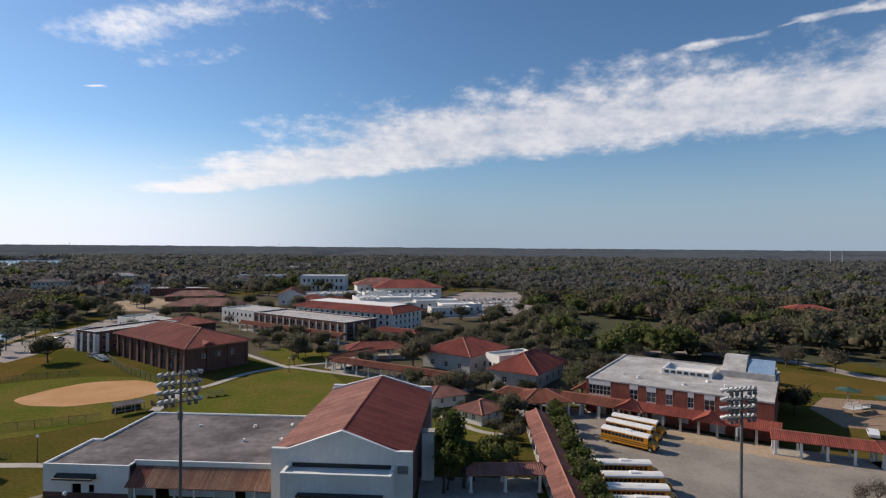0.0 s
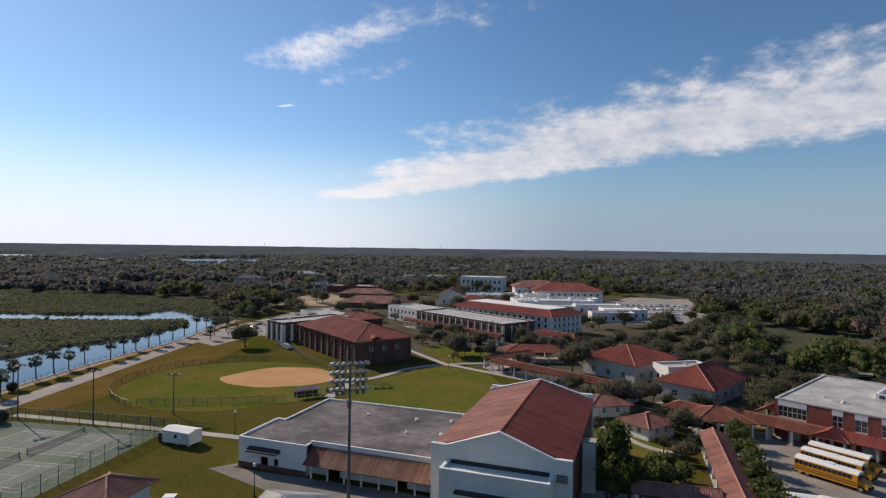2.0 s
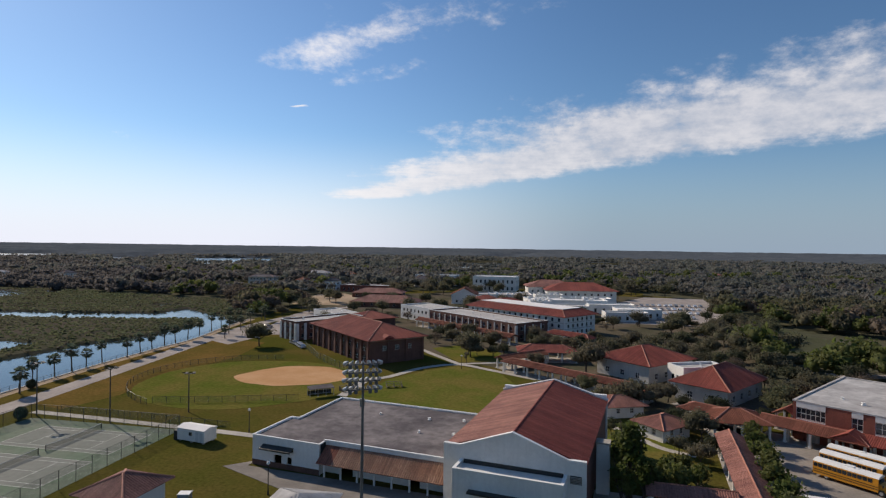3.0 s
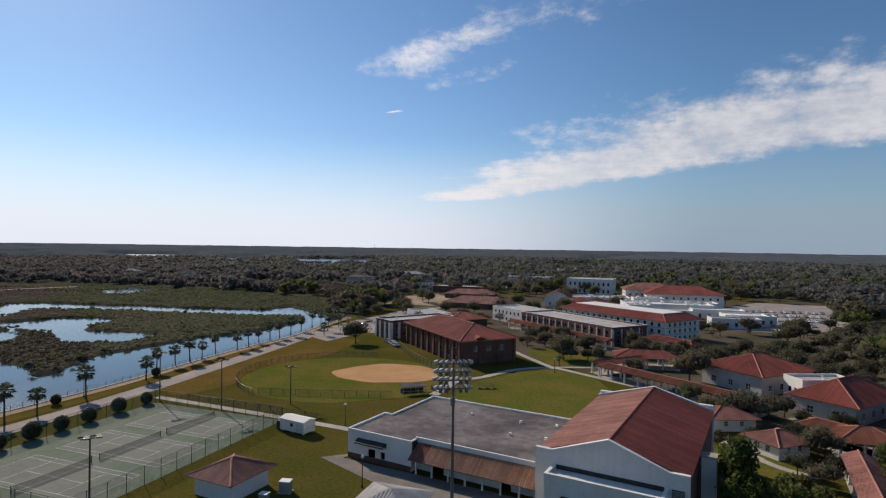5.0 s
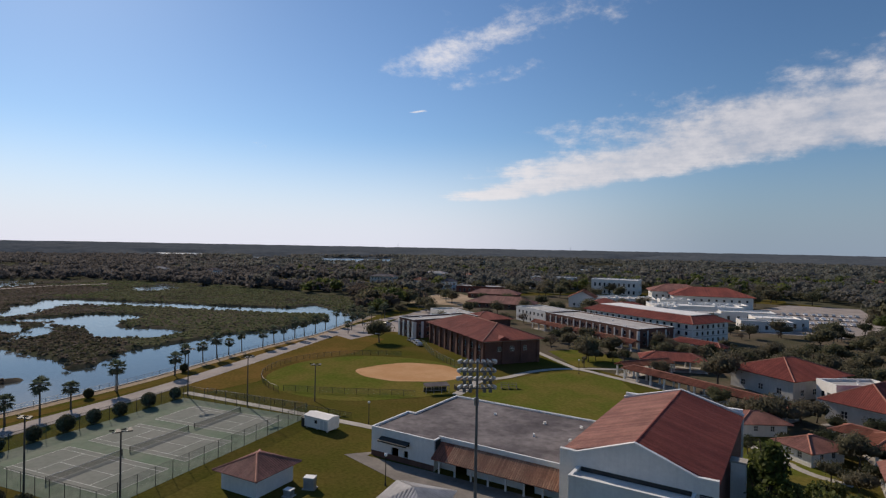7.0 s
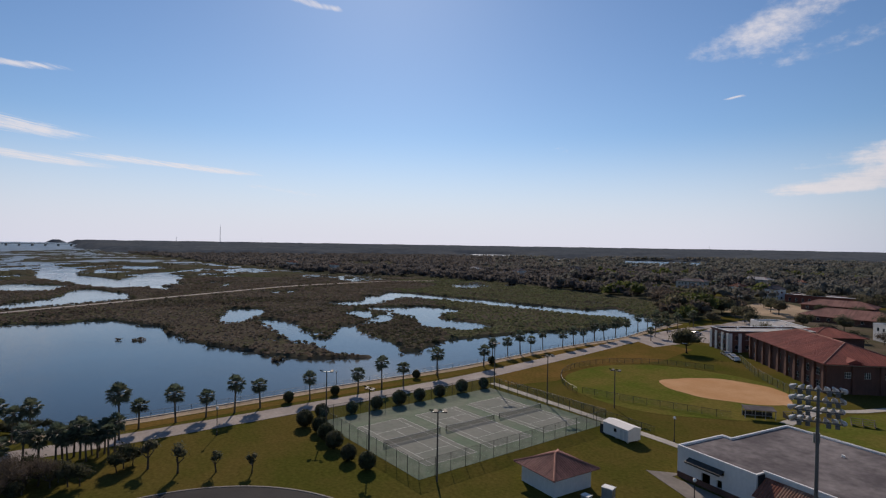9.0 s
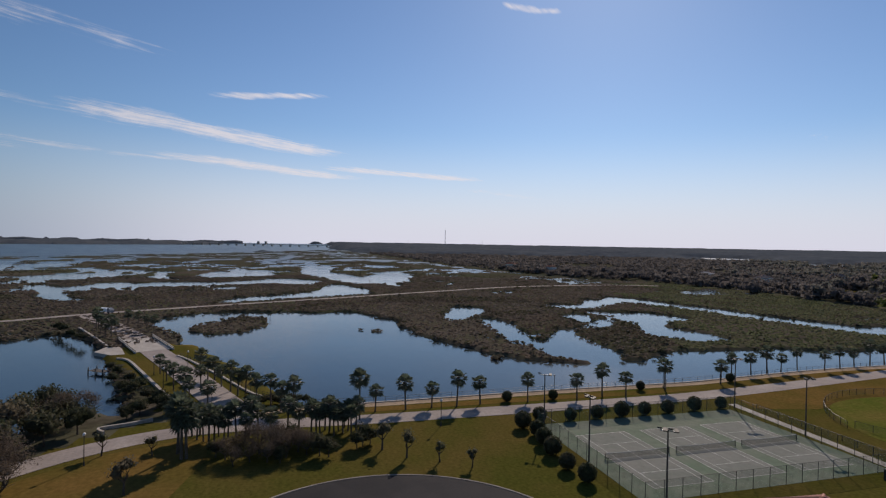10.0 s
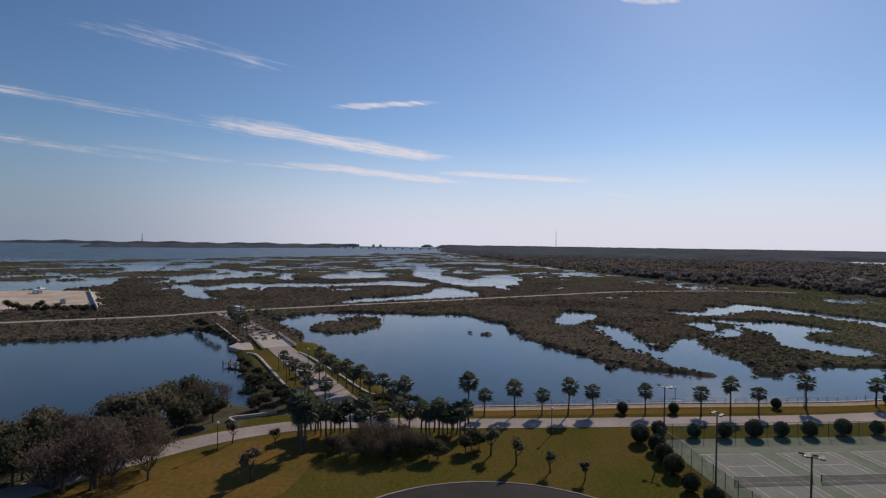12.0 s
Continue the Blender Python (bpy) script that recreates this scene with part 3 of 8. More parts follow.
def land(x, y):
    """Height of the ground, and its kind: 0 lawn, 1 marsh, 2 woodland, 3 sand, 4 bed of the water."""
    rag = (fbm(x, y, 26.0, 3) - 0.5) * 2
    fine = (fbm(x, y, 9.0, 8, 3) - 0.5) * 2
    campus = inside(CAMPUS, x, y)
    marsh = inside(MARSH, x, y)
    kind = np.full(x.shape, 2)
    z = np.zeros(x.shape) + 0.2 * rag
    kind = np.where(marsh > 0, 1, kind)
    far = np.clip((np.hypot(x, y) - 330) / 500, 0, 1)
    creek = fbm(x * 1.0 + 0.45 * y, y, 105.0, 21, 5) + 0.03 * far
    wet = np.abs(creek - 0.5) < 0.004 + 0.056 * far
    pool = fbm(x + 0.3 * y, y * 1.5, 80.0, 40, 5) > 0.74 - 0.155 * far
    marsh_z = -0.75 + 1.0 * fbm(x, y, 11.0, 11, 3)
    marsh_z = np.where(wet | pool, -1.9, marsh_z)
    z = np.where(marsh > 0, marsh_z, z)
    wob = 7.0 * rag + 4.0 * fine
    for pond in PONDS + [LONG_CREEK]:
        z = np.where((inside(pond, x, y) + 0.36 * wob > -4.0) & (marsh > 0), -1.9, z)
    for pond in FAR_PONDS + SOUTH_PONDS:
        z = np.where((inside(pond, x, y) + 0.9 * wob > -5.0) & (marsh > 0), -1.9, z)
    sea = inside(BAY, x, y) + 25 * rag
    z = np.where(sea > 0, -2.4, z)
    z = np.where(inside(FAR_ISLE, x, y) > 0, 0.0, z)
    kind = np.where((inside(FAR_ISLE, x, y) > 0), 2, kind)
    lag = inside(LAGOON, x, y)
    east = (x > -172) | (y < 20) & (x > -205)
    z = np.where(lag + np.where(east, 0.0, wob * 0.6) > 0, -2.6, z)
    z = np.where(inside(BASIN, x, y) + 0.25 * wob > 0, -2.6, z)
    z = np.where(inside(ISLET, x, y) + 0.15 * wob > -0.5, -0.5, z)
    for bx, by, br in BARS:
        z = np.where(np.hypot(x - bx, (y - by) * 1.6) + fine < br, -0.75, z)
    z = np.where((campus > 0) & (lag <= 0), 0.0, z)
    kind = np.where(campus > 0, 0, kind)
    for line, wide in ((CAUSEWAY, 11), (SPIT, 13.5), (SPIT_FAR, 14)):
        near = along(line, x, y) + fine * 2.0
        z = np.where(near < wide, 0.0, z)
        kind = np.where((near < min(wide, 4.2 if wide == 11 else 13.5)) & (wide < 13.8), 0, kind)
    sandy = inside(SANDLOT, x, y) + 8 * rag > 0
    z = np.where(sandy, 0.1, z)
    kind = np.where(sandy, 3, kind)
    kind = np.where(z < -1.0, 4, kind)
    return z, kind


def graded(marks):
    """Coordinates with steps that widen away from the middle."""
    out = [marks[0][0]]
    for (a, _), (b, step) in zip(marks, marks[1:]):
        n = max(1, int(round((b - a) / step)))
        out += [a + (b - a) * (i + 1) / n for i in range(n)]
    return np.array(out)


def grid_faces(nx, ny):
    i, j = np.meshgrid(np.arange(nx - 1), np.arange(ny - 1), indexing="ij")
    a = (i * ny + j).ravel()
    return np.stack([a, a + ny, a + ny + 1, a + 1], 1)


gx = graded([(-4990, 0), (-2400, 80), (-1200, 24), (-700, 9), (-420, 4), (-120, 2.5), (-60, 5), (200, 20), (900, 60), (4990, 180)])
gy = graded([(-4990, 0), (-1500, 120), (-700, 24), (-330, 7), (-130, 4), (280, 2.5), (360, 6), (900, 30), (4990, 150)])
X, Y = np.meshgrid(gx, gy, indexing="ij")
Z, K = land(X, Y)
faces = grid_faces(len(gx), len(gy))
mid = K.ravel()[faces]
kind_of_face = np.where((mid == 4).all(1), 1, np.where(mid == 4, -1, mid).max(1))
ground = new("ground", array_mesh("ground", np.stack([X.ravel(), Y.ravel(), Z.ravel()], 1), faces,
                                  [M["grass"], M["marsh"], M["floor"], M["sand_pale"]], kind_of_face))
tagged(ground, "mown lawns, brown salt marsh and woodland floor on flat land", "ground", "", "structure")

water = whole("water", Geo().quad((-4990, -4990, -1), (4990, -4990, -1), (4990, 4990, -1), (-4990, 4990, -1)), M["water"],
              "calm blue-grey lagoon and tidal creeks reflecting the sky", "water")


def ribbon(line, width, z, thick=0.12, smooth_steps=6):
    """A strip of paving along a line of points, rounded at the bends."""
    pts = [Vector((*p, 0)) for p in line]
    fine = []
    for i in range(len(pts) - 1):
        p0, p1, p2, p3 = pts[max(i - 1, 0)], pts[i], pts[i + 1], pts[min(i + 2, len(pts) - 1)]
        for k in range(smooth_steps):
            t = k / smooth_steps
            fine.append(0.5 * ((2 * p1) + (p2 - p0) * t + (2 * p0 - 5 * p1 + 4 * p2 - p3) * t * t + (3 * p1 - p0 - 3 * p2 + p3) * t ** 3))
    fine.append(pts[-1])
    g = Geo()
    left, right = [], []
    for i, p in enumerate(fine):
        d = (fine[min(i + 1, len(fine) - 1)] - fine[max(i - 1, 0)]).normalized()
        s = Vector((-d.y, d.x, 0)) * width / 2
        left.append(p + s)
        right.append(p - s)
    n = len(fine)
    up, dn = Vector((0, 0, z)), Vector((0, 0, z - thick))
    vs = [p + up for p in left] + [p + up for p in right] + [p + dn for p in left] + [p + dn for p in right]
    fs = []
    for i in range(n - 1):
        fs += [(n + i, n + i + 1, i + 1, i), (i, i + 1, 2 * n + i + 1, 2 * n + i), (n + i + 1, n + i, 3 * n + i, 3 * n + i + 1)]
    return g.add(vs, fs + [(0, 2 * n, 3 * n, n), (2 * n - 1, 4 * n - 1, 3 * n - 1, n - 1)])


SHORE_ROAD = [(-65.1, -73.5), (-82.4, -58.6), (-93.9, -50.9), (-107.3, -39.8), (-115.9, -26.4), (-119.1, -9.1), (-120.3, 11), (-124.3, 48), (-129.3, 87.1), (-137.9, 125.9), (-144.8, 154.2), (-151.7, 181.6), (-158.6, 213.1),
              (-161.5, 247.5), (-157.7, 296.9), (-147.9, 356.3)]
road = whole("road", ribbon(SHORE_ROAD, 6.0, 0.06), M["road"], "pale concrete road along the lagoon", "road")
whole("causeway_road", ribbon(CAUSEWAY, 5.0, 0.06), M["road"], "pale road on the marsh causeway", "road")
whole("bridge_road", ribbon(BRIDGE_ROAD, 8.0, 0.10), M["road"], "pale paved avenue leading onto the small bridge", "road")
PROMENADE = [(-122.6, -23.5), (-129.6, -2.4), (-130.2, 11), (-136.1, 52.8), (-140.3, 91), (-143.2, 106.4), (-149.9, 137.5), (-153.6, 162), (-156.1, 182.6), (-164.9, 210.1), (-173.3, 241.5)]
whole("promenade", ribbon(PROMENADE, 2.6, 0.05), M["sandlot"], "pale shell path beside the seawall", "path")
SEAWALL = [(x - 1.7, y) for x, y in PROMENADE[1:]]
whole("seawall", ribbon(SEAWALL, 0.5, 0.22, 2.5), M["concrete"], "low concrete seawall at the water's edge", "wall")


# ------------------------------------------------------------ roofs, walls
def tile_rows(g, a, b, top_l, top_r, pitch=0.34, rise=0.06):
    """Rows of barrel tiles on a slope. a, b: ends of the eave (b to the right when seen from outside); top_l, top_r: ends of the ridge above them."""
    a, b, tl, tr = Vector(a), Vector(b), Vector(top_l), Vector(top_r)
    e = b - a
    length = e.length
    e = e / length
    mid_top = (tl + tr) / 2
    up = mid_top - a
    up = up - e * up.dot(e)
    slope = up.length
    up = up / slope
    nrm = e.cross(up)
    inset_l, inset_r = (tl - a).dot(e), length - (tr - a).dot(e)
    count = max(3, int(length / pitch))
    w = length / count
    for i in range(count):
        s = (i + 0.5) * w
        reach = slope
        if inset_l > 0.05:
            reach = min(reach, s / inset_l * slope)
        if inset_r > 0.05:
            reach = min(reach, (length - s) / inset_r * slope)
        if reach < 0.15:
            continue
        o = a + e * s
        prof = [(-0.40, 0.0), (-0.22, rise), (0.22, rise), (0.40, 0.0)]
        lo = [o - up * 0.06 + e * (w * k) + nrm * (h + 0.01) for k, h in prof]
        hi = [o + up * reach + e * (w * k) + nrm * (h + 0.01) for k, h in prof]
        g.add(lo + hi, [(0, 1, 5, 4), (1, 2, 6, 5), (2, 3, 7, 6), (3, 2, 1, 0)])


def tiling(rows, material, parent):
    return tagged(part("tiling", rows, material, parent), kind="stuff")


def ridge_caps(g, pts, r=0.16):
    for p, q in zip(pts, pts[1:]):
        g.tube(p, q, r, r, 6)


def hip_roof(parent, w, d, eave, rise, over, tile, pitch=0.34, tiles=True, hips=(1, 1), name="roof"):
    """A tiled hip or gable roof over 0..w by 0..d; the ridge runs along the longer side. hips: hipped (1) or gabled (0) ends."""
    x0, x1, y0, y1 = -over, w + over, -over, d + over
    W, D = x1 - x0, y1 - y0
    z0, z1 = eave, eave + rise
    if W >= D:
        i0, i1 = D / 2 * hips[0], D / 2 * hips[1]
        r0, r1 = Vector((x0 + i0, (y0 + y1) / 2, z1)), Vector((x1 - i1, (y0 + y1) / 2, z1))
        sides = [((x0, y0), (x1, y0), r0, r1), ((x1, y1), (x0, y1), r1, r0), ((x1, y0), (x1, y1), r1, r1), ((x0, y1), (x0, y0), r0, r0)]
        gable = [hips[1] == 0, hips[0] == 0]
    else:
        i0, i1 = W / 2 * hips[0], W / 2 * hips[1]
        r0, r1 = Vector(((x0 + x1) / 2, y0 + i0, z1)), Vector(((x0 + x1) / 2, y1 - i1, z1))
        sides = [((x1, y0), (x1, y1), r0, r1), ((x0, y1), (x0, y0), r1, r0), ((x0, y0), (x1, y0), r0, r0), ((x1, y1), (x0, y1), r1, r1)]
        gable = [hips[0] == 0, hips[1] == 0]
    deck, rows, caps = Geo(), Geo(), Geo()
    for k, (a, b, tl, tr) in enumerate(sides):
        if k >= 2 and gable[k - 2]:
            continue
        a3, b3 = Vector((*a, z0)), Vector((*b, z0))
        deck.slab([a3, b3, tr, tl] if (tl - tr).length > 0.01 else [a3, b3, tl], 0.14)
        if tiles:
            tile_rows(rows, a3, b3, tl, tr, pitch)
        else:
            tile_rows(rows, a3, b3, tl, tr, pitch * 2.2, 0.08)
        if k >= 2:
            ridge_caps(caps, [a3, tl], 0.2)
            ridge_caps(caps, [b3, tl], 0.2)
    ridge_caps(caps, [r0, r1])
    roof = part(name, deck, tile, parent)
    tiling(rows, tile, roof)
    part("ridge_cap", caps, M["ridge"], roof, "paler ridge cap")
    return roof


def wall_panel(length, height, openings, t=0.3, base=0.0):
    """A wall along x, from z = base to height, outer face at y = 0, with openings (x0, x1, z0, z1) cut through; one closed skin."""
    xs = sorted({0.0, length, *[v for o in openings for v in o[:2]]})
    zs = sorted({base, height, *[v for o in openings for v in o[2:]]})
    nx, nz = len(xs) - 1, len(zs) - 1
    solid = [[not any(o[0] < (xs[i] + xs[i + 1]) / 2 < o[1] and o[2] < (zs[k] + zs[k + 1]) / 2 < o[3] for o in openings) for k in range(nz)] for i in range(nx)]
    g, ids = Geo(), {}

    def vid(i, y, k):
        if (i, y, k) not in ids:
            ids[i, y, k] = len(g.v)
            g.v.append((xs[i], y, zs[k]))
        return ids[i, y, k]

    def full(i, k):
        return 0 <= i < nx and 0 <= k < nz and solid[i][k]

    for i in range(nx):
        for k in range(nz):
            if not solid[i][k]:
                continue
            a, b, c, d = [vid(p, 0.0, q) for p, q in ((i, k), (i + 1, k), (i + 1, k + 1), (i, k + 1))]
            e, f, h, j = [vid(p, t, q) for p, q in ((i, k), (i + 1, k), (i + 1, k + 1), (i, k + 1))]
            g.f += [(a, b, c, d), (f, e, j, h)]
            if not full(i - 1, k):
                g.f.append((e, a, d, j))
            if not full(i + 1, k):
                g.f.append((b, f, h, c))
            if not full(i, k - 1):
                g.f.append((a, e, f, b))
            if not full(i, k + 1):
                g.f.append((d, c, h, j))
    return g


def window(parent, m, w, h, bars_x=1, bars_z=1, glass="glass", frame_mat="frame", name="window"):
    """Pane with frame and bars in an opening; local x along the wall, z up, y inwards."""
    e, c = 0.09, 0.04
    xs = [e] + [w * i / (bars_x + 1) + o for i in range(1, bars_x + 1) for o in (-c, c)] + [w - e]
    zs = [e] + [h * i / (bars_z + 1) + o for i in range(1, bars_z + 1) for o in (-c, c)] + [h - e]
    fr = wall_panel(w, h, [(x0, x1, z0, z1) for x0, x1 in zip(xs[::2], xs[1::2]) for z0, z1 in zip(zs[::2], zs[1::2])], 0.1).moved(pose(0, 0.1, 0))
    ob = part(name, fr.moved(m), M[frame_mat], parent)
    part("pane", Geo().box(e, w - e, 0.145, 0.165, e, h - e).moved(m), M[glass], ob, "dark window glass")
    return ob


def wall_with_windows(parent, m, length, height, openings, material, bars=(1, 1), name="wall", glazed=True):
    g = wall_panel(length, height, openings)
    wall = part(name, g.moved(m), material, parent)
    if glazed:
        for x0, x1, z0, z1 in openings:
            window(wall, m @ pose(x0, 0, z0), x1 - x0, z1 - z0, bars[0], bars[1])
    return wall


def sides(w, d):
    """Poses of the four walls of a block 0..w by 0..d, outer faces outwards: front, right, back, left, with their lengths."""
    return [(pose(0, 0, 0), w), (pose(w, 0, 0, 0, 0, 90), d), (pose(w, d, 0, 0, 0, 180), w), (pose(0, d, 0, 0, 0, 270), d)]


def even(length, n, w, z0, z1, margin=1.2):
    """n openings at even distances."""
    step = (length - 2 * margin) / n
    return [(margin + step * (i + 0.5) - w / 2, margin + step * (i + 0.5) + w / 2, z0, z1) for i in range(n)]


def pilasters(parent, m, length, height, n, w, depth, material):
    step = length / n
    g = Geo().box(-w / 2, w / 2, -depth, 0.003, 0, height)
    me = mesh_of("pilaster", g, material)
    for i in range(n + 1):
        share("pilaster", me, m @ pose(min(max(step * i, w / 2), length - w / 2), 0, 0), parent)


def flat_roof(parent, w, d, z, roof_mat, parapet=0.5, trim="coping", t=0.35):
    """A flat roof with a parapet and its metal coping."""
    roof = part("flat_roof", Geo().box(t, w - t, t, d - t, z - 0.3, z), roof_mat, parent)
    g = Geo()
    c = Geo()
    for x0, x1, y0, y1 in ((0, w, 0, t), (0, w, d - t, d), (0, t, t, d - t), (w - t, w, t, d - t)):
        g.box(x0, x1, y0, y1, z - 0.3, z + parapet)
    for x0, x1, y0, y1 in ((-.05, w + .05, -.05, t + .05), (-.05, w + .05, d - t - .05, d + .05), (-.05, t + .05, t + .05, d - t - .05), (w - t - .05, w + .05, t + .05, d - t - .05)):
        c.box(x0, x1, y0, y1, z + parapet, z + parapet + 0.10)
    return roof, g, c


def roof_vents(parent, spots, z, big=1.0):
    g = Geo().box(-0.55, 0.55, -0.45, 0.45, 0, 0.25).box(-0.35, 0.35, -0.3, 0.3, 0.25, 0.8).box(-0.5, 0.5, -0.42, 0.42, 0.8, 0.92)
    me = mesh_of("roof_vent", g, M["coping"])
    for i, (x, y) in enumerate(spots):
        share("roof_vent", me, pose(x, y, z, 0, 0, 35 * i) @ Matrix.Diagonal((big * (0.6 + 0.1 * (i % 3)), big * 0.6, big * (0.5 + 0.12 * (i % 2)), 1)), parent)


# --------------------------------------------------------------- gymnasium
def gymnasium():
    gym = thing("gymnasium", pose(-24.2, 80, 0, 0, 0, -3.5), "white stucco gymnasium with a large red-tiled gable roof", "gymnasium")
    W, D, eave, ridge = 20.2, 34.6, 8.6, 11.65
    front = part("front_wall", Geo().add(
        [(x, y, z) for y in (0, 0.45) for x, z in ((0, 0), (W, 0), (W, 9.0), (W - 2.4, 9.0), (W / 2, ridge + 0.08), (2.4, 9.0), (0, 9.0))],
        [(0, 1, 2, 3, 4, 5, 6), (13, 12, 11, 10, 9, 8, 7)] + [(i, 7 + i, 7 + (i + 1) % 7, (i + 1) % 7) for i in range(7)]), M["white"], gym)
    cap = Geo()
    line = [(0, 9.0), (2.4, 9.0), (W / 2, ridge + 0.08), (W - 2.4, 9.0), (W, 9.0)]
    for (xa, za), (xb, zb) in zip(line, line[1:]):
        cap.add([(xa, -0.08, za), (xb, -0.08, zb), (xb, 0.53, zb), (xa, 0.53, za), (xa, -0.08, za + 0.14), (xb, -0.08, zb + 0.14), (xb, 0.53, zb + 0.14), (xa, 0.53, za + 0.14)],
                [(3, 2, 1, 0), (4, 5, 6, 7), (0, 1, 5, 4), (1, 2, 6, 5), (2, 3, 7, 6), (3, 0, 4, 7)])
    part("coping", cap, M["coping"], front, "thin white coping")
    back = part("back_wall", Geo().add(
        [(x, y, z) for y in (D - 0.45, D) for x, z in ((0, 0), (W, 0), (W, 8.9), (W / 2, ridge + 0.1), (0, 8.9))],
        [(0, 1, 2, 3, 4), (9, 8, 7, 6, 5)] + [(i, 5 + i, 5 + (i + 1) % 5, (i + 1) % 5) for i in range(5)]), M["white"], gym)
    cap = Geo()
    for (xa, za), (xb, zb) in (((-0.1, 8.9), (W / 2, ridge + 0.1)), ((W / 2, ridge + 0.1), (W + 0.1, 8.9))):
        cap.add([(xa, D - 0.5, za), (xb, D - 0.5, zb), (xb, D + 0.1, zb), (xa, D + 0.1, za), (xa, D - 0.5, za + 0.12), (xb, D - 0.5, zb + 0.12), (xb, D + 0.1, zb + 0.12), (xa, D + 0.1, za + 0.12)],
                [(3, 2, 1, 0), (4, 5, 6, 7), (0, 1, 5, 4), (1, 2, 6, 5), (2, 3, 7, 6), (3, 0, 4, 7)])
    cap.box(0.2, 2.6, D - 0.2, D + 0.5, 8.3, 9.7).box(W - 2.6, W - 0.2, D - 0.2, D + 0.5, 8.3, 9.7)
    part("coping", cap, M["coping"], back, "white back coping")
    part("side_wall", Geo().box(0.3, 0.7, 0.45, D - 0.45, 0, eave - 0.3), M["white"], gym)
    # right wall given a darker brown than the white left one
    part("side_wall", Geo().box(W - 0.7, W - 0.3, 0.45, D - 0.45, 0, eave - 0.3), M["brown_brick"], gym, "dark brown side wall")
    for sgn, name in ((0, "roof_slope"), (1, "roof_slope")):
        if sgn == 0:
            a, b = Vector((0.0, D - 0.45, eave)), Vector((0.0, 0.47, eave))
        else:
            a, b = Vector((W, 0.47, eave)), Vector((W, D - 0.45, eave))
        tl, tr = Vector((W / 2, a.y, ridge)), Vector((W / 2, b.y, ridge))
        # left slope gets the paler tile to stand for the sun on it
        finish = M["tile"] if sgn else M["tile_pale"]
        slope = part(name, Geo().slab([a, b, tr, tl], 0.2), finish, gym, "" if sgn else "sunward tile slope in a paler colour for sunlight")
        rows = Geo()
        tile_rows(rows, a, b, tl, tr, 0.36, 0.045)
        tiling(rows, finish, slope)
    caps = Geo()
    ridge_caps(caps, [(W / 2, 0.5, ridge + 0.04), (W / 2, D - 0.5, ridge + 0.04)], 0.13)
    part("ridge_cap", caps, M["tile"], gym)
    # lower block in front of the gable, its top let in behind a parapet
    x0, x1, y0 = 2.6, 17.7, -3.6
    blk = part("entrance_block", Geo().box(x0, x1, y0, y0 + 0.35, 0, 7.0).box(x0, x0 + 0.35, y0 + 0.35, -0.003, 0, 7.0).box(x1 - 0.35, x1, y0 + 0.35, -0.003, 0, 7.0)
               .box(x0 + 0.35, x1 - 0.35, y0 + 0.35, -0.003, 6.3, 6.6), M["white"], gym)
    part("coping", Geo().box(x0 - .06, x1 + .06, y0 - .06, y0 + 0.41, 7.0, 7.12).box(x0 - .06, x0 + .41, y0 + .41, -0.01, 7.0, 7.12).box(x1 - .41, x1 + .06, y0 + .41, -0.01, 7.0, 7.12),
         M["coping"], blk, "white block coping")
    part("dark_band", Geo().box(x0 + 0.5, x1 - 0.5, -0.12, -0.004, 6.62, 7.2), M["darkmetal"], blk, "dark strip above the block")
    part("canopy", Geo().box(x0 + 2.4, x1 - 1.0, y0 - 1.1, y0 - 0.003, 4.3, 4.55), M["darkmetal"], blk, "flat dark entrance canopy")
    lou = part("louvre", Geo().box(18.1, 19.6, -0.05, -0.003, 6.0, 7.1), M["darkmetal"], gym, "dark wall louvre")
    for i in range(5):
        part("slat", Geo().box(18.15, 19.55, -0.14, -0.05, 6.08 + i * 0.2, 6.18 + i * 0.2), M["metal"], lou)
    tower = part("pier_tower", Geo().box(W + 0.1, W + 2.0, 12.4, 14.2, 0, 7.7), M["white"], gym, "square white stucco pier")
    part("cap", Geo().box(W - 0.02, W + 2.12, 12.28, 14.32, 7.7, 7.95), M["concrete"], tower)
    return gym


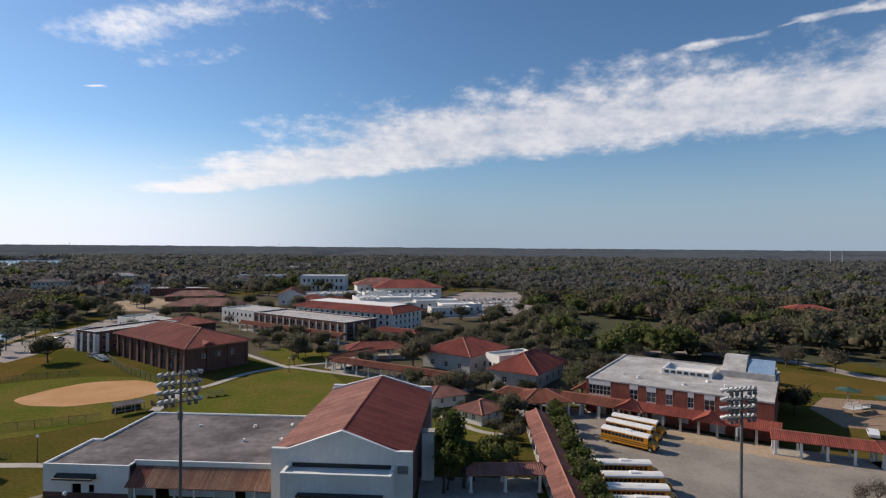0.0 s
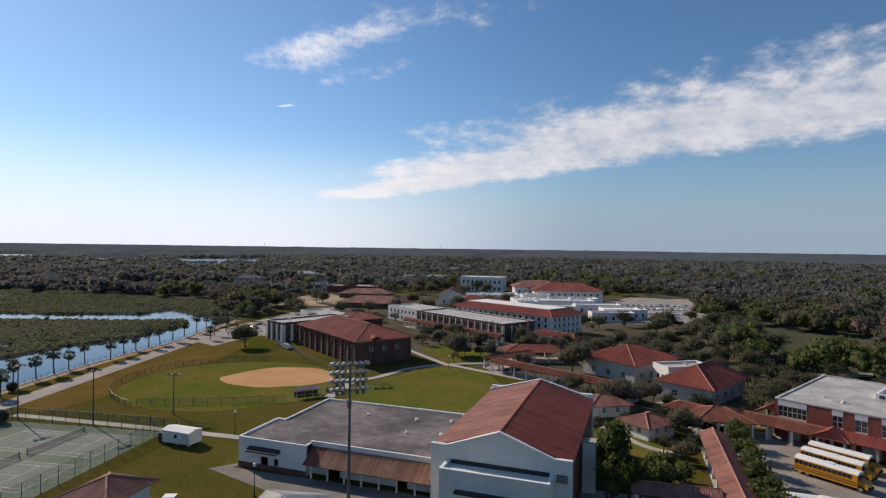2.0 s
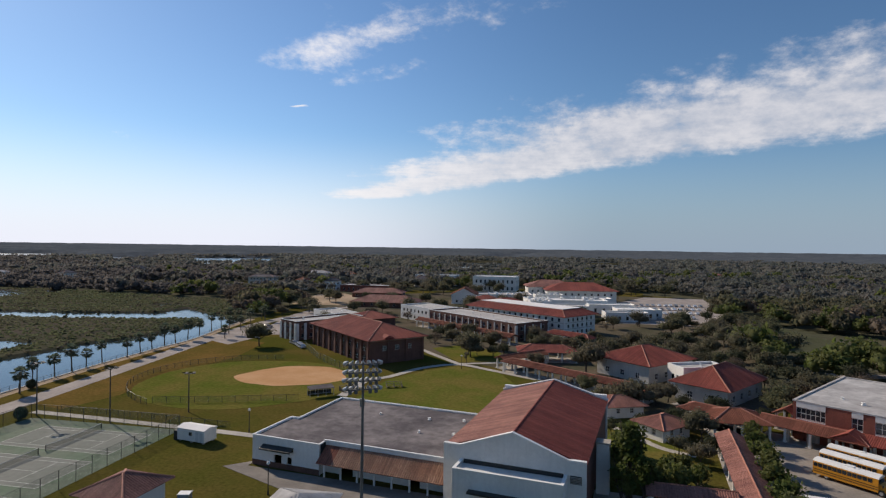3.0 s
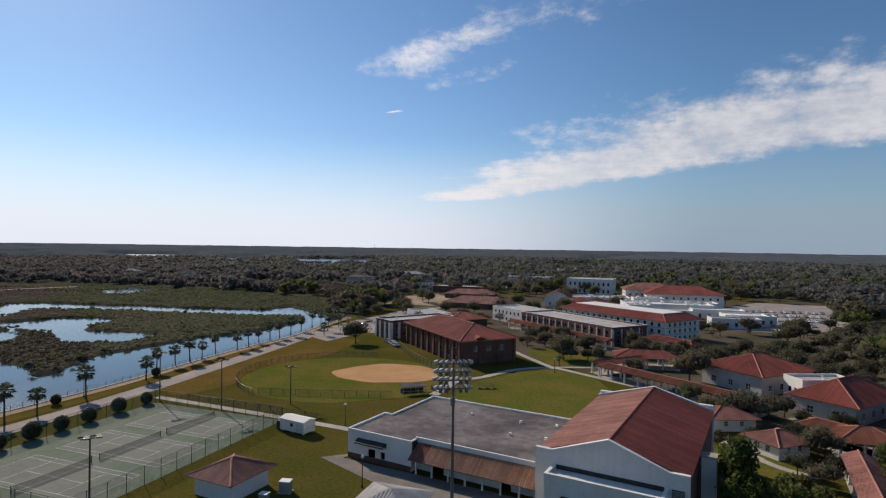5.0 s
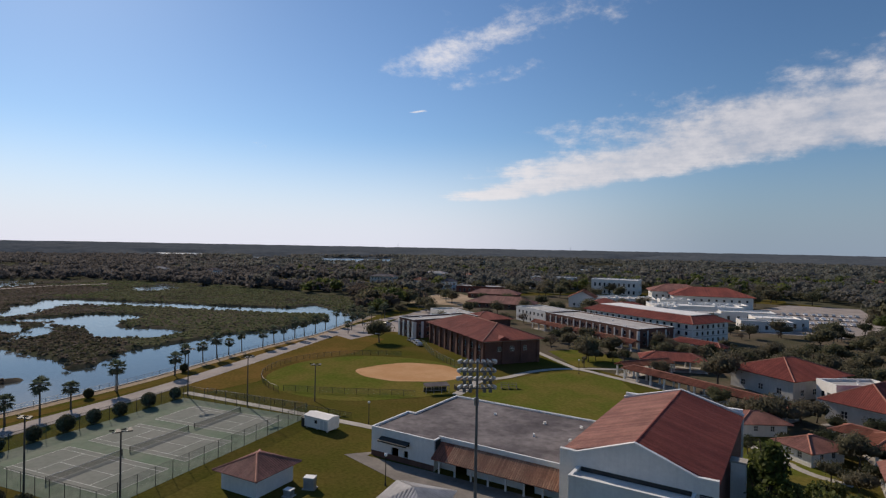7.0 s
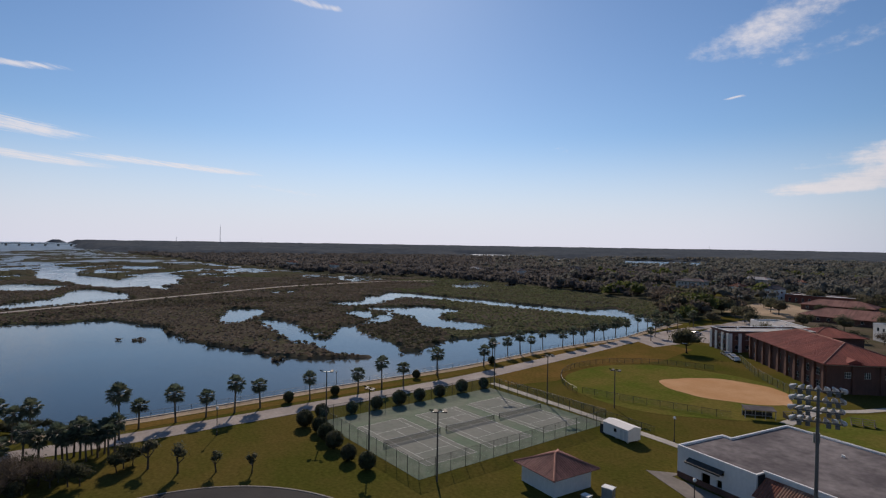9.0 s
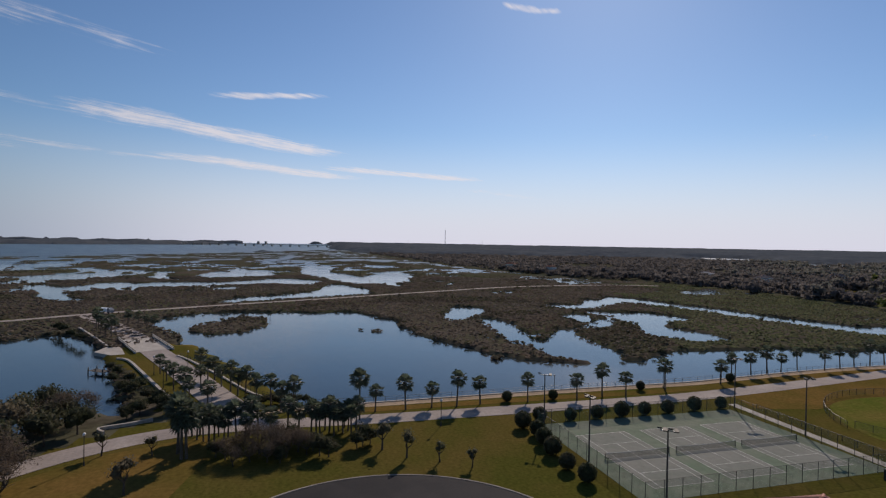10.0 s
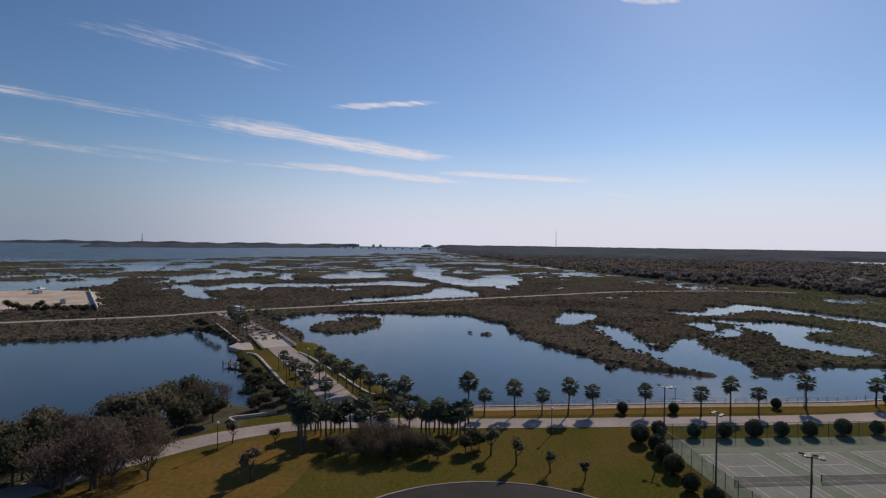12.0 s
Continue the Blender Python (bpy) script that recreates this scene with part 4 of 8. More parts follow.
def annex():
    """Low white building with a flat roof, joined to the gymnasium."""
    an = thing("locker_building", pose(-59.5, 84.1, 0, 0, 0, -3.3), "low white stucco building with a stained flat roof beside the gymnasium", "building")
    h = 5.0
    part("wall", wall_panel(13.2, h, [(2.2, 8.2, 2.9, 3.5), (4.4, 5.9, 0.0, 2.2), (7.0, 7.9, 0.9, 2.1)]), M["white"], an)
    part("wall", Geo().box(12.8, 13.2, 0.3, 1.8, 0, h), M["white"], an)
    part("wall", wall_panel(22.7, h + 0.2, [(3, 5.2, 0, 2.3), (8, 9.4, 0.9, 2.2), (11, 12.4, 0.9, 2.2), (15, 17, 0, 2.3), (19, 20.4, 0.9, 2.2)]).moved(pose(13.2, 1.8, 0)), M["white"], an)
    part("wall", Geo().box(0, 0.4, 0.3, 11.0, 0, h), M["white"], an)
    part("wall", Geo().box(0.4, 2.0, 10.6, 11.0, 0, h).box(1.6, 2.0, 11.0, 26.4, 0, h), M["white"], an)
    part("wall", Geo().box(2.0, 35.9, 26.0, 26.4, 0, h), M["white"], an)
    part("flat_roof", Geo().box(0.4, 13.2, 0.3, 10.6, h - 0.55, h - 0.22).box(2.0, 35.9, 10.6, 26.0, h - 0.55, h - 0.22).box(13.2, 35.9, 2.1, 10.6, h - 0.55, h - 0.22), M["roof_grey"], an,
         "grey flat roof with dark water stains")
    cop = Geo()
    for x0, x1, y0, y1, z in ((-.05, 13.25, -.05, .25, h), (12.95, 13.25, .25, 1.75, h), (12.95, 35.85, 1.75, 2.05, h + 0.2), (-.05, .25, .25, 11.05, h), (.25, 1.65, 10.75, 11.05, h),
                              (1.65, 1.95, 10.75, 26.45, h), (1.95, 35.9, 26.15, 26.45, h)):
        cop.box(x0, x1, y0, y1, z, z + 0.09)
    part("coping", cop, M["coping"], an, "bright white parapet coping")
    aw = part("awning", Geo().slab([(2.2, -1.2, 3.35), (8.3, -1.2, 3.35), (8.3, 0, 3.75), (2.2, 0, 3.75)], 0.12).box(2.2, 8.3, -1.2, -1.1, 3.1, 3.35), M["darkmetal"], an, "dark metal awning")
    for x in (2.5, 5.2, 8.0):
        part("bracket", Geo().tube((x, -1.1, 3.3), (x, 0, 3.0), 0.04), M["darkmetal"], aw)
    part("base_band", Geo().box(0, 13.2, -0.06, -0.003, 0, 0.9), M["brown_brick"], an, "dark brick base")
    can = part("tiled_canopy", Geo().slab([(13.5, -1.5, 2.6), (35.9, -1.5, 2.6), (35.9, 1.7, 4.5), (13.5, 1.7, 4.5)], 0.16), M["tile_pale"], an, "sloping canopy of beige barrel tiles with a brown end")
    rows = Geo()
    tile_rows(rows, (16.2, -1.5, 2.6), (35.9, -1.5, 2.6), (16.2, 1.7, 4.5), (35.9, 1.7, 4.5), 0.36, 0.10)
    tiling(rows, M["tile_beige"], can)
    rows = Geo()
    tile_rows(rows, (13.5, -1.5, 2.6), (16.2, -1.5, 2.6), (13.5, 1.7, 4.5), (16.2, 1.7, 4.5), 0.36, 0.06)
    tiling(rows, M["tile_dark"], can)
    part("end_board", Geo().slab([(13.26, 1.77, 3.0), (13.26, 1.77, 4.9), (13.26, 0.3, 4.9), (13.26, 0.3, 3.0)][::-1], 0.1), M["darkmetal"], can)
    for i in range(8):
        part("post", Geo().box(14.2 + i * 3.0, 14.45 + i * 3.0, -0.35, -0.1, 0, 3.15), M["white"], can)
    part("fascia", Geo().box(13.25, 35.9, 1.7, 1.797, 4.55, 5.1), M["white"], can)
    roof_vents(an, [(14.5, 19.5), (24.5, 19.8), (31.5, 13.6), (25.5, 12.4), (30.8, 21.5)], h - 0.22, 0.75)
    return an


gymnasium()
annex()
# apron shade is put into its paving colour
whole("entrance_paving", Geo().prism([(-63.5, 81.5), (-59.7, 85.4), (-59.7, 83.1), (-24, 82.5), (-24, 74.4), (-39.8, 74.5), (-49.7, 77)], -0.1, 0.05), M["shaded_paving"], "grey concrete apron coloured darker for shade of the low building", "pavement")


# ------------------------------------------------------------- field house
def field_house():
    fh = thing("field_house", pose(-74.2, 163.4, 0, 0, 0, 52.1), "brown brick field house with a red clay-tiled hip roof", "building")
    w, d, h = 20.0, 45.0, 7.2
    openings_long = even(d, 8, 2.6, 1.0, 2.6) + even(d, 8, 2.6, 4.0, 5.9)
    for k, (m, length) in enumerate(sides(w, d)):
        inner = [o for o in (openings_long if k in (1, 3) else even(w, 3, 1.6, 4.0, 5.6, 3.0))]
        wall_with_windows(fh, m @ pose(0.3 if k in (1, 3) else 0, 0, 0), length - (0.6 if k in (1, 3) else 0), h,
                          [(a - (0.3 if k in (1, 3) else 0), b - (0.3 if k in (1, 3) else 0), c, e) for a, b, c, e in inner], M["brown_brick"], (2, 1))
    pilasters(fh, sides(w, d)[3][0], d, h, 9, 0.9, 0.55, M["brown_brick"])
    pilasters(fh, sides(w, d)[0][0], w, h, 3, 0.9, 0.4, M["brown_brick"])
    part("frieze", Geo().box(-0.08, w + 0.08, -0.08, d + 0.08, h, h + 0.5), M["concrete"], fh, "pale frieze under the eaves")
    hip_roof(fh, w, d, h + 0.5, 3.9, 1.3, M["tile"], 0.5)
    dor = part("roof_cricket", Geo().add([(4.5, -1.0, h + 0.9), (8.5, -1.0, h + 0.9), (6.5, -1.0, h + 1.7), (6.5, 4.2, h + 2.0)], [(0, 1, 2), (1, 3, 2), (0, 2, 3), (0, 3, 1)]), M["tile"], fh)
    return fh


field_house()


FOOTPRINTS = []


def slab_building(name, m, w, d, h, wall_mat, roof_mat, label, storeys=2, bays=8, win=1.6, pil=None, parapet=0.5, vents=5, trim="coping", pil_w=None):
    """A flat-roofed block of some storeys with a window in every bay."""
    b = thing(name, m, label, "building")
    FOOTPRINTS.append((m.inverted(), w, d))
    fl = h / storeys
    for k, (mm, length) in enumerate(sides(w, d)):
        n = max(2, int(bays * length / max(w, d)))
        ops = []
        for s in range(storeys):
            ops += even(length, n, win, s * fl + 0.9, s * fl + 0.9 + fl * 0.5)
        inset = 0.3 if k in (1, 3) else 0.0
        wall_with_windows(b, mm @ pose(inset, 0, 0), length - 2 * inset, h, [(a - inset, e - inset, c, f) for a, e, c, f in ops], wall_mat, (0, 0))
        if pil:
            pilasters(b, mm, length, h, n, 0.55 if pil_w is None else pil_w, 0.3, pil)
    roof, par, cop = flat_roof(b, w, d, h + 0.3, roof_mat, parapet)
    part("parapet", par, wall_mat, b)
    part("coping", cop, M[trim], b)
    rnd = random.Random(name + str(w))
    roof_vents(b, [(rnd.uniform(2, w - 2), rnd.uniform(2, d - 2)) for _ in range(vents)], h + 0.3, 2.4 if vents > 10 else 1.0)
    return b


def tiled_house(name, m, w, d, h, rise, label, wall="white", tile="tile", over=0.9, bays=5, storeys=1, win=1.2, tiles=True, pitch=0.4, hips=(1, 1), glazed=True):
    b = thing(name, m, label, "building" if storeys > 1 else "house")
    FOOTPRINTS.append((m.inverted(), w, d))
    fl = h / storeys
    for k, (mm, length) in enumerate(sides(w, d)):
        n = max(2, int(bays * length / max(w, d)))
        ops = []
        for s in range(storeys):
            ops += [] if not bays else even(length, n, win, s * fl + 1.0, s * fl + 1.0 + min(1.6, fl * 0.45))
        inset = 0.3 if k in (1, 3) else 0.0
        wall_with_windows(b, mm @ pose(inset, 0, 0), length - 2 * inset, h, [(a - inset, e - inset, c, f) for a, e, c, f in ops], M[wall], (0, 0) if not tiles or storeys > 1 else (1, 1))
    part("soffit", Geo().box(-over * 0.8, w + over * 0.8, -over * 0.8, d + over * 0.8, h, h + 0.12), M["white"], b)
    if 0 in hips:
        g = Geo()
        for x in ((0, w) if w >= d else ()):
            if hips[0 if x == 0 else 1] == 0:
                g.add([(x + o, y, z) for o in (-0.1, 0.1) for y, z in ((-over, h + 0.1), (d + over, h + 0.1), (d / 2, h + rise))], [(0, 1, 2), (5, 4, 3), (0, 3, 4, 1), (1, 4, 5, 2), (2, 5, 3, 0)])
        for y in ((0, d) if d > w else ()):
            if hips[0 if y == 0 else 1] == 0:
                g.add([(x, y + o, z) for o in (-0.1, 0.1) for x, z in ((-over, h + 0.1), (w + over, h + 0.1), (w / 2, h + rise))], [(0, 1, 2), (5, 4, 3), (0, 3, 4, 1), (1, 4, 5, 2), (2, 5, 3, 0)])
        if g.v:
            part("gable", g, M[wall], b)
    hip_roof(b, w, d, h + 0.12, rise, over, M[tile], pitch, tiles, hips)
    return b


def dormitory():
    """Three storeys of white wall under a tiled skirt roof that rings a bright flat roof."""
    m = pose(-21.4, 241.8, 0, 0, 0, 58.2)
    w, d, h, over, inset, rise = 22.0, 58.0, 8.6, 1.3, 4.6, 2.5
    b = thing("dormitory", m, "long three-storey white building with a red-tiled skirt roof", "building")
    FOOTPRINTS.append((m.inverted(), w, d))
    for k, (mm, length) in enumerate(sides(w, d)):
        n = 16 if length > 30 else 6
        ops = [o for z in (0.9, 3.7, 6.3) for o in even(length, n, 1.3, z, z + 1.6)]
        gap = 0.3 if k in (1, 3) else 0.0
        wall_with_windows(b, mm @ pose(gap, 0, 0), length - 2 * gap, h, [(a - gap, e - gap, c, f) for a, e, c, f in ops], M["white"], (0, 0))
        part("floor_band", Geo().box(0.4, length - 0.4, -0.12, -0.003, 3.2, 3.45).box(0.4, length - 0.4, -0.12, -0.003, 5.85, 6.05).moved(mm), M["concrete"], b)
    low = [(-over, -over), (w + over, -over), (w + over, d + over), (-over, d + over)]
    top = [(inset, inset), (w - inset, inset), (w - inset, d - inset), (inset, d - inset)]
    deck, rows, caps = Geo(), Geo(), Geo()
    for i in range(4):
        a, e = Vector((*low[i], h)), Vector((*low[(i + 1) % 4], h))
        tl, tr = Vector((*top[i], h + rise)), Vector((*top[(i + 1) % 4], h + rise))
        deck.slab([a, e, tr, tl], 0.16)
        tile_rows(rows, a, e, tl, tr, 0.5)
        ridge_caps(caps, [a, tl], 0.2)
    roof = part("skirt_roof", deck, M["tile"], b, "sloping red-tiled skirt roof")
    tiling(rows, M["tile"], roof)
    part("ridge_cap", caps, M["ridge"], roof, "paler hip cap")
    part("flat_roof", Geo().box(inset - 0.2, w - inset + 0.2, inset - 0.2, d - inset + 0.2, h + rise - 0.3, h + rise + 0.15), M["roof_bright"], b, "bright white flat roof")
    part("soffit", Geo().box(-over * 0.8, w + over * 0.8, -over * 0.8, d + over * 0.8, h - 0.1, h - 0.02), M["white"], b)
    return b


# the campus beyond the field
dormitory()
slab_building("portico_building", pose(-119.4, 194.2, 0, 0, 0, 62.2), 32, 12, 6.6, M["brown_brick"], M["roof_white"], "brick building with tall white pillars behind the field house", 2, 8, 1.4, M["white"], pil_w=1.1)
slab_building("classroom_block", pose(-38.7, 224.8, 0, 0, 0, 55.2), 19, 58, 6.3, M["brown_brick"], M["roof_white"], "long two-storey brick classroom block with white pilasters", 2, 14, 1.5, M["frame"])
slab_building("white_wing", pose(-85, 260, 0, 0, 0, 55.2), 16, 28, 6.2, M["white"], M["roof_white"], "white two-storey wing with a pale flat roof", 2, 8, 1.3)
slab_building("white_arcade", pose(-111.5, 226.3, 0, 0, 0, 54.2), 12, 40, 4.8, M["white"], M["roof_white"], "low white arcade with a pale flat roof", 1, 12, 1.8, vents=3)
tiled_house("hall", pose(8.2, 167.7, 0, 0, 0, 52.1), 21, 18, 5.0, 3.7, "white school hall with a red-tiled hip roof", "hall_paint", "tile", 1.1, 4, 1, 1.4)
tiled_house("hall", pose(24.7, 148.4, 0, 0, 0, 58.1), 21, 13, 4.2, 4.1, "white school hall with a steep red-tiled hip roof", "hall_paint", "tile", 1.1, 4, 1, 1.4)
slab_building("link_block", pose(16.7, 164.8, 0, 0, 0, 30.1), 14, 7, 5.0, M["white"], M["roof_white"], "small white flat-roofed link between the halls", 1, 3, 1.4, vents=2)
tiled_house("small_lodge", pose(-2.4, 131.1, 0, 0, 0, 28), 9.0, 7.0, 2.5, 1.6, "small white lodge with a weathered tiled hip roof", "white", "tile_pale", 0.8, 2, 1, 0.9)
tiled_house("small_lodge", pose(8.4, 118.6, 0, 0, 0, 48), 8.0, 6.6, 2.5, 1.6, "small white lodge with a weathered tiled hip roof under an oak", "white", "tile_pale", 0.8, 2, 1, 0.9)
slab_building("white_hall_far", pose(-119.4, 473.2, 0, 0, 0, 2.3), 37, 22, 11.5, M["white"], M["roof_bright"], "large white flat-roofed hall far behind the campus", 2, 9, 1.6)
tiled_house("red_roof_block", pose(-45.6, 388.9, 0, 0, 0, 14.3), 46, 26, 8.5, 5.0, "pale block with a broad red-tiled roof", "white", "tile", 1.5, 10, 2, 1.4, False)
tiled_house("red_roof_wing", pose(-61.3, 404.6, 0, 0, 0, 14.3), 34, 22, 9.5, 4.5, "pale wing with a red-tiled roof", "white", "tile_pale", 1.5, 8, 2, 1.4, False)
slab_building("white_service_block", pose(-51.5, 337.4, 0, 0, 0, 16.3), 48, 20, 5.5, M["white"], M["roof_bright"], "low white service building crowded with roof machines", 1, 10, 1.5, None, 0.6, 26)
slab_building("white_service_block", pose(-104.7, 368.6, 0, 0, 0, 16.3), 52, 22, 4.6, M["white"], M["roof_white"], "low white building with a pale flat roof", 1, 10, 1.5, None, 0.6, 12)
slab_building("white_service_block", pose(-0.1, 316.1, 0, 0, 0, 12.2), 20, 14, 4.5, M["white"], M["roof_bright"], "low white shed with a bright flat roof by the car park", 1, 5, 1.5, None, 0.4, 6)
slab_building("service_block", pose(-38.2, 313.5, 0, 0, 0, 12), 24, 14, 5.0, M["white"], M["roof_white"], "low white flat-roofed service building with roof machines", 1, 5, 1.4, None, 0.5, 6)
slab_building("service_block", pose(-32.4, 358.9, 0, 0, 0, 15), 30, 14, 5.5, M["white"], M["roof_bright"], "low white flat-roofed service building with roof machines", 1, 5, 1.4, None, 0.5, 9)
slab_building("service_block", pose(-50.6, 366.0, 0, 0, 0, 18), 18, 10, 6.5, M["white"], M["roof_white"], "low white flat-roofed service building with roof machines", 1, 5, 1.4, None, 0.5, 12)
slab_building("service_block", pose(-15.8, 336.2, 0, 0, 0, 12), 26, 12, 4.5, M["white"], M["roof_bright"], "low white flat-roofed service building with roof machines", 1, 5, 1.4, None, 0.5, 6)
slab_building("service_block", pose(-5.9, 302.2, 0, 0, 0, 15), 22, 9, 4.0, M["white"], M["roof_white"], "low white flat-roofed service building with roof machines", 1, 5, 1.4, None, 0.5, 9)
slab_building("service_block", pose(-47.7, 324.6, 0, 0, 0, 18), 12, 10, 6.0, M["white"], M["roof_bright"], "low white flat-roofed service building with roof machines", 1, 5, 1.4, None, 0.5, 12)
slab_building("service_block", pose(7.1, 323.1, 0, 0, 0, 12), 16, 8, 4.0, M["white"], M["roof_white"], "low white flat-roofed service building with roof machines", 1, 5, 1.4, None, 0.5, 6)
tiled_house("long_red_roof", pose(-155.7, 314.7, 0, 0, 0, 6.3), 40, 18, 3.0, 3.8, "long low building with a faded red roof", "brown_brick", "tile_pale", 1.0, 8, 1, 1.4, False)
tiled_house("long_red_roof", pose(-183.3, 371.7, 0, 0, 0, 12.3), 36, 16, 3.2, 3.2, "long low building with a faded red roof", "brown_brick", "tile_pale", 1.0, 8, 1, 1.4, False)
tiled_house("red_roof_house", pose(-61.4, 293.8, 0, 0, 0, 40.2), 20, 14, 7.0, 3.0, "pale house with a red roof among the white blocks", "white", "tile", 1.0, 4, 2, 1.2, False)
slab_building("far_office", pose(-187.3, 514, 0, 0, 0, 5.3), 40, 20, 9.0, M["white"], M["roof_white"], "pale far office block", 2, 9, 1.5)
tiled_house("red_roof_lodge", pose(-106, 224, 0, 0, 0, 52), 17, 15, 5.2, 2.6, "low brick house with a red-tiled hip roof beside the arcade", "brown_brick", "tile", 1.2, 4, 1, 1.4, True, 0.5)
tiled_house("brown_roof_house", pose(-104, 356, 0, 0, 0, 10), 16, 18, 6.0, 4.2, "pale house with a brown gable roof", "white", "tile_dark", 0.8, 4, 1, 1.3, False, 0.4, (0, 0))
tiled_house("red_roof_house", pose(-84, 338, 0, 0, 0, 14), 14, 12, 5.0, 2.6, "pale house with a red roof among the white blocks", "white", "tile", 0.8, 3, 1, 1.3, False)
tiled_house("mansion", pose(-326, 446, 0, 0, 0, 12), 24, 12, 7.0, 2.2, "large pale house at the edge of the meadow", "hall_paint", "roof_grey", 0.8, 7, 2, 1.3, False)
tiled_house("mansion", pose(-312, 520, 0, 0, 0, 5), 26, 12, 8.0, 2.4, "large pale house among the far trees", "hall_paint", "roof_white", 0.8, 7, 2, 1.4, False)
slab_building("grey_hall", pose(-214, 412, 0, 0, 0, 10), 42, 18, 4.6, M["brick"], M["roof_white"], "long low brick hall with a pale flat roof", 1, 10, 1.4)
tiled_house("villa", pose(181.1, 289.3, 0, 0, 0, 5), 20, 12, 6.2, 2.4, "two-storey villa with a red hip roof among the trees", "frame", "tile", 1.2, 5, 2, 1.3, False)
tiled_house("cottage", pose(211, 271.4, 0, 0, 0, 20), 10, 8, 3.0, 2.0, "small pale cottage among the trees", "white", "roof_white", 0.5, 3, 1, 1.0, False)


# --------------------------------------------------------- brick school
def brick_school():
    W, D, H = 37.5, 33.0, 7.6
    b = thing("brick_school", pose(33.4, 130.4, 0, 0, 0, -32.5), "two-storey red brick school with a pale flat roof", "school")
    # bays of the front: start, end, height of sill and head of the windows
    bays = [(0.6, 5.6), (9.8, 11.6), (13.4, 15.4), (17.4, 18.8), (21.8, 23.0), (25.0, 27.0), (29.6, 31.6)]
    ops = [(a, e, 4.35, 6.5) for a, e in bays]
    ops += [(2.5, 4.7, 0.0, 2.4), (14.5, 17.5, 0.0, 2.4), (20, 22, 0.9, 2.3), (26, 29, 0.0, 2.4)]
    front = part("front_wall", wall_panel(W, H, ops), M["brick"], b)
    for a, e in bays:
        n = 5 if e - a > 3 else 1
        window(front, pose(a, 0, 4.35), e - a, 2.15, n, 1)
        part("spandrel", Geo().box(a, e, -0.05, -0.003, 3.5, 4.30), M["white"], front, "white panel under the window")
        part("lintel", Geo().box(a, e, -0.05, -0.003, 6.55, 7.6), M["white"], front, "white panel over the window")
    for a, e, z0, z1 in ops[7:]:
        part("door_leaf", Geo().box(a + 0.05, e - 0.05, 0.12, 0.2, z0, z1 - 0.05), M["frame"], front, "pale door")
    side_ops = even(D, 4, 2.0, 4.35, 6.3)
    for k, (m, length) in enumerate(sides(W, D)):
        if k == 0:
            continue
        inset = 0.3 if k in (1, 3) else 0.0
        wall_with_windows(b, m @ pose(inset, 0, 0), length - 2 * inset, H, [(x0 - inset, x1 - inset, z0, z1) for x0, x1, z0, z1 in (side_ops if k == 1 else [])], M["brick"], (1, 1))
    part("flat_roof", Geo().box(0.35, W - 0.35, 0.35, D - 0.35, H - 0.2, H + 0.05), M["roof_white"], b, "pale weathered roof membrane")
    cop = Geo()
    for x0, x1, y0, y1 in ((-.1, W + .1, -.1, .4), (-.1, W + .1, D - .4, D + .1), (-.1, .4, .4, D - .4), (W - .4, W + .1, .4, D - .4)):
        cop.box(x0, x1, y0, y1, H, H + 0.28)
    part("coping", cop, M["roof_white"], b)
    # sunk light well with white clerestory and a glazed monitor behind it
    well = part("clerestory", Geo().box(13.5, 24.5, 15.5, 15.9, H + 0.06, H + 1.3).box(13.5, 24.5, 24.0, 24.4, H + 0.06, H + 1.3).box(13.5, 13.9, 15.9, 24.0, H + 0.06, H + 1.3)
                .box(24.1, 24.5, 15.9, 24.0, H + 0.06, H + 1.3).box(13.9, 24.1, 15.9, 24.0, H + 0.06, H + 0.3), M["roof_bright"], b, "white-rimmed roof light well")
    me = mesh_of("clerestory_pane", Geo().box(-0.5, 0.5, -0.04, 0.0, 0, 0.7), M["glass"])
    for i in range(7):
        share("clerestory_pane", me, pose(14.6 + i * 1.45, 15.49, H + 0.35), well)
    mon = part("roof_monitor", Geo().box(25.5, 37, 20.5, 31, H + 0.06, H + 1.5).add(
        [(26, 21, H + 1.5), (31, 21, H + 1.5), (31, 30.5, H + 1.5), (26, 30.5, H + 1.5), (26, 27, H + 4.0), (31, 27, H + 4.0), (26, 30.5, H + 4.0), (31, 30.5, H + 4.0)],
        [(0, 1, 5, 4), (1, 2, 7, 5), (2, 3, 6, 7), (3, 0, 4, 6), (4, 5, 7, 6)]), M["roof_white"], b, "pale raised roof monitor")
    part("skylight", Geo().slab([(31.4, 21.0, H + 1.55), (36.8, 21.0, H + 1.55), (36.8, 28, H + 3.6), (31.4, 28, H + 3.6)], 0.15), M["skylight"], mon, "sloping blue-grey skylight")
    roof_vents(b, [(6, 9), (10, 7), (20, 6), (28, 9), (24, 12), (33, 7)], H + 0.05)
    # tiled veranda along the front, with two little gables
    can = part("veranda_roof", Geo().slab([(-1, -3.6, 3.0), (W + 1.5, -3.6, 3.0), (W + 1.5, -0.06, 4.1), (-1, -0.06, 4.1)], 0.16), M["tile"], b, "red-tiled veranda roof")
    rows = Geo()
    tile_rows(rows, (-1, -3.6, 3.0), (W + 1.5, -3.6, 3.0), (-1, -0.06, 4.1), (W + 1.5, -0.06, 4.1), 0.34, 0.06)
    tiling(rows, M["tile"], can)
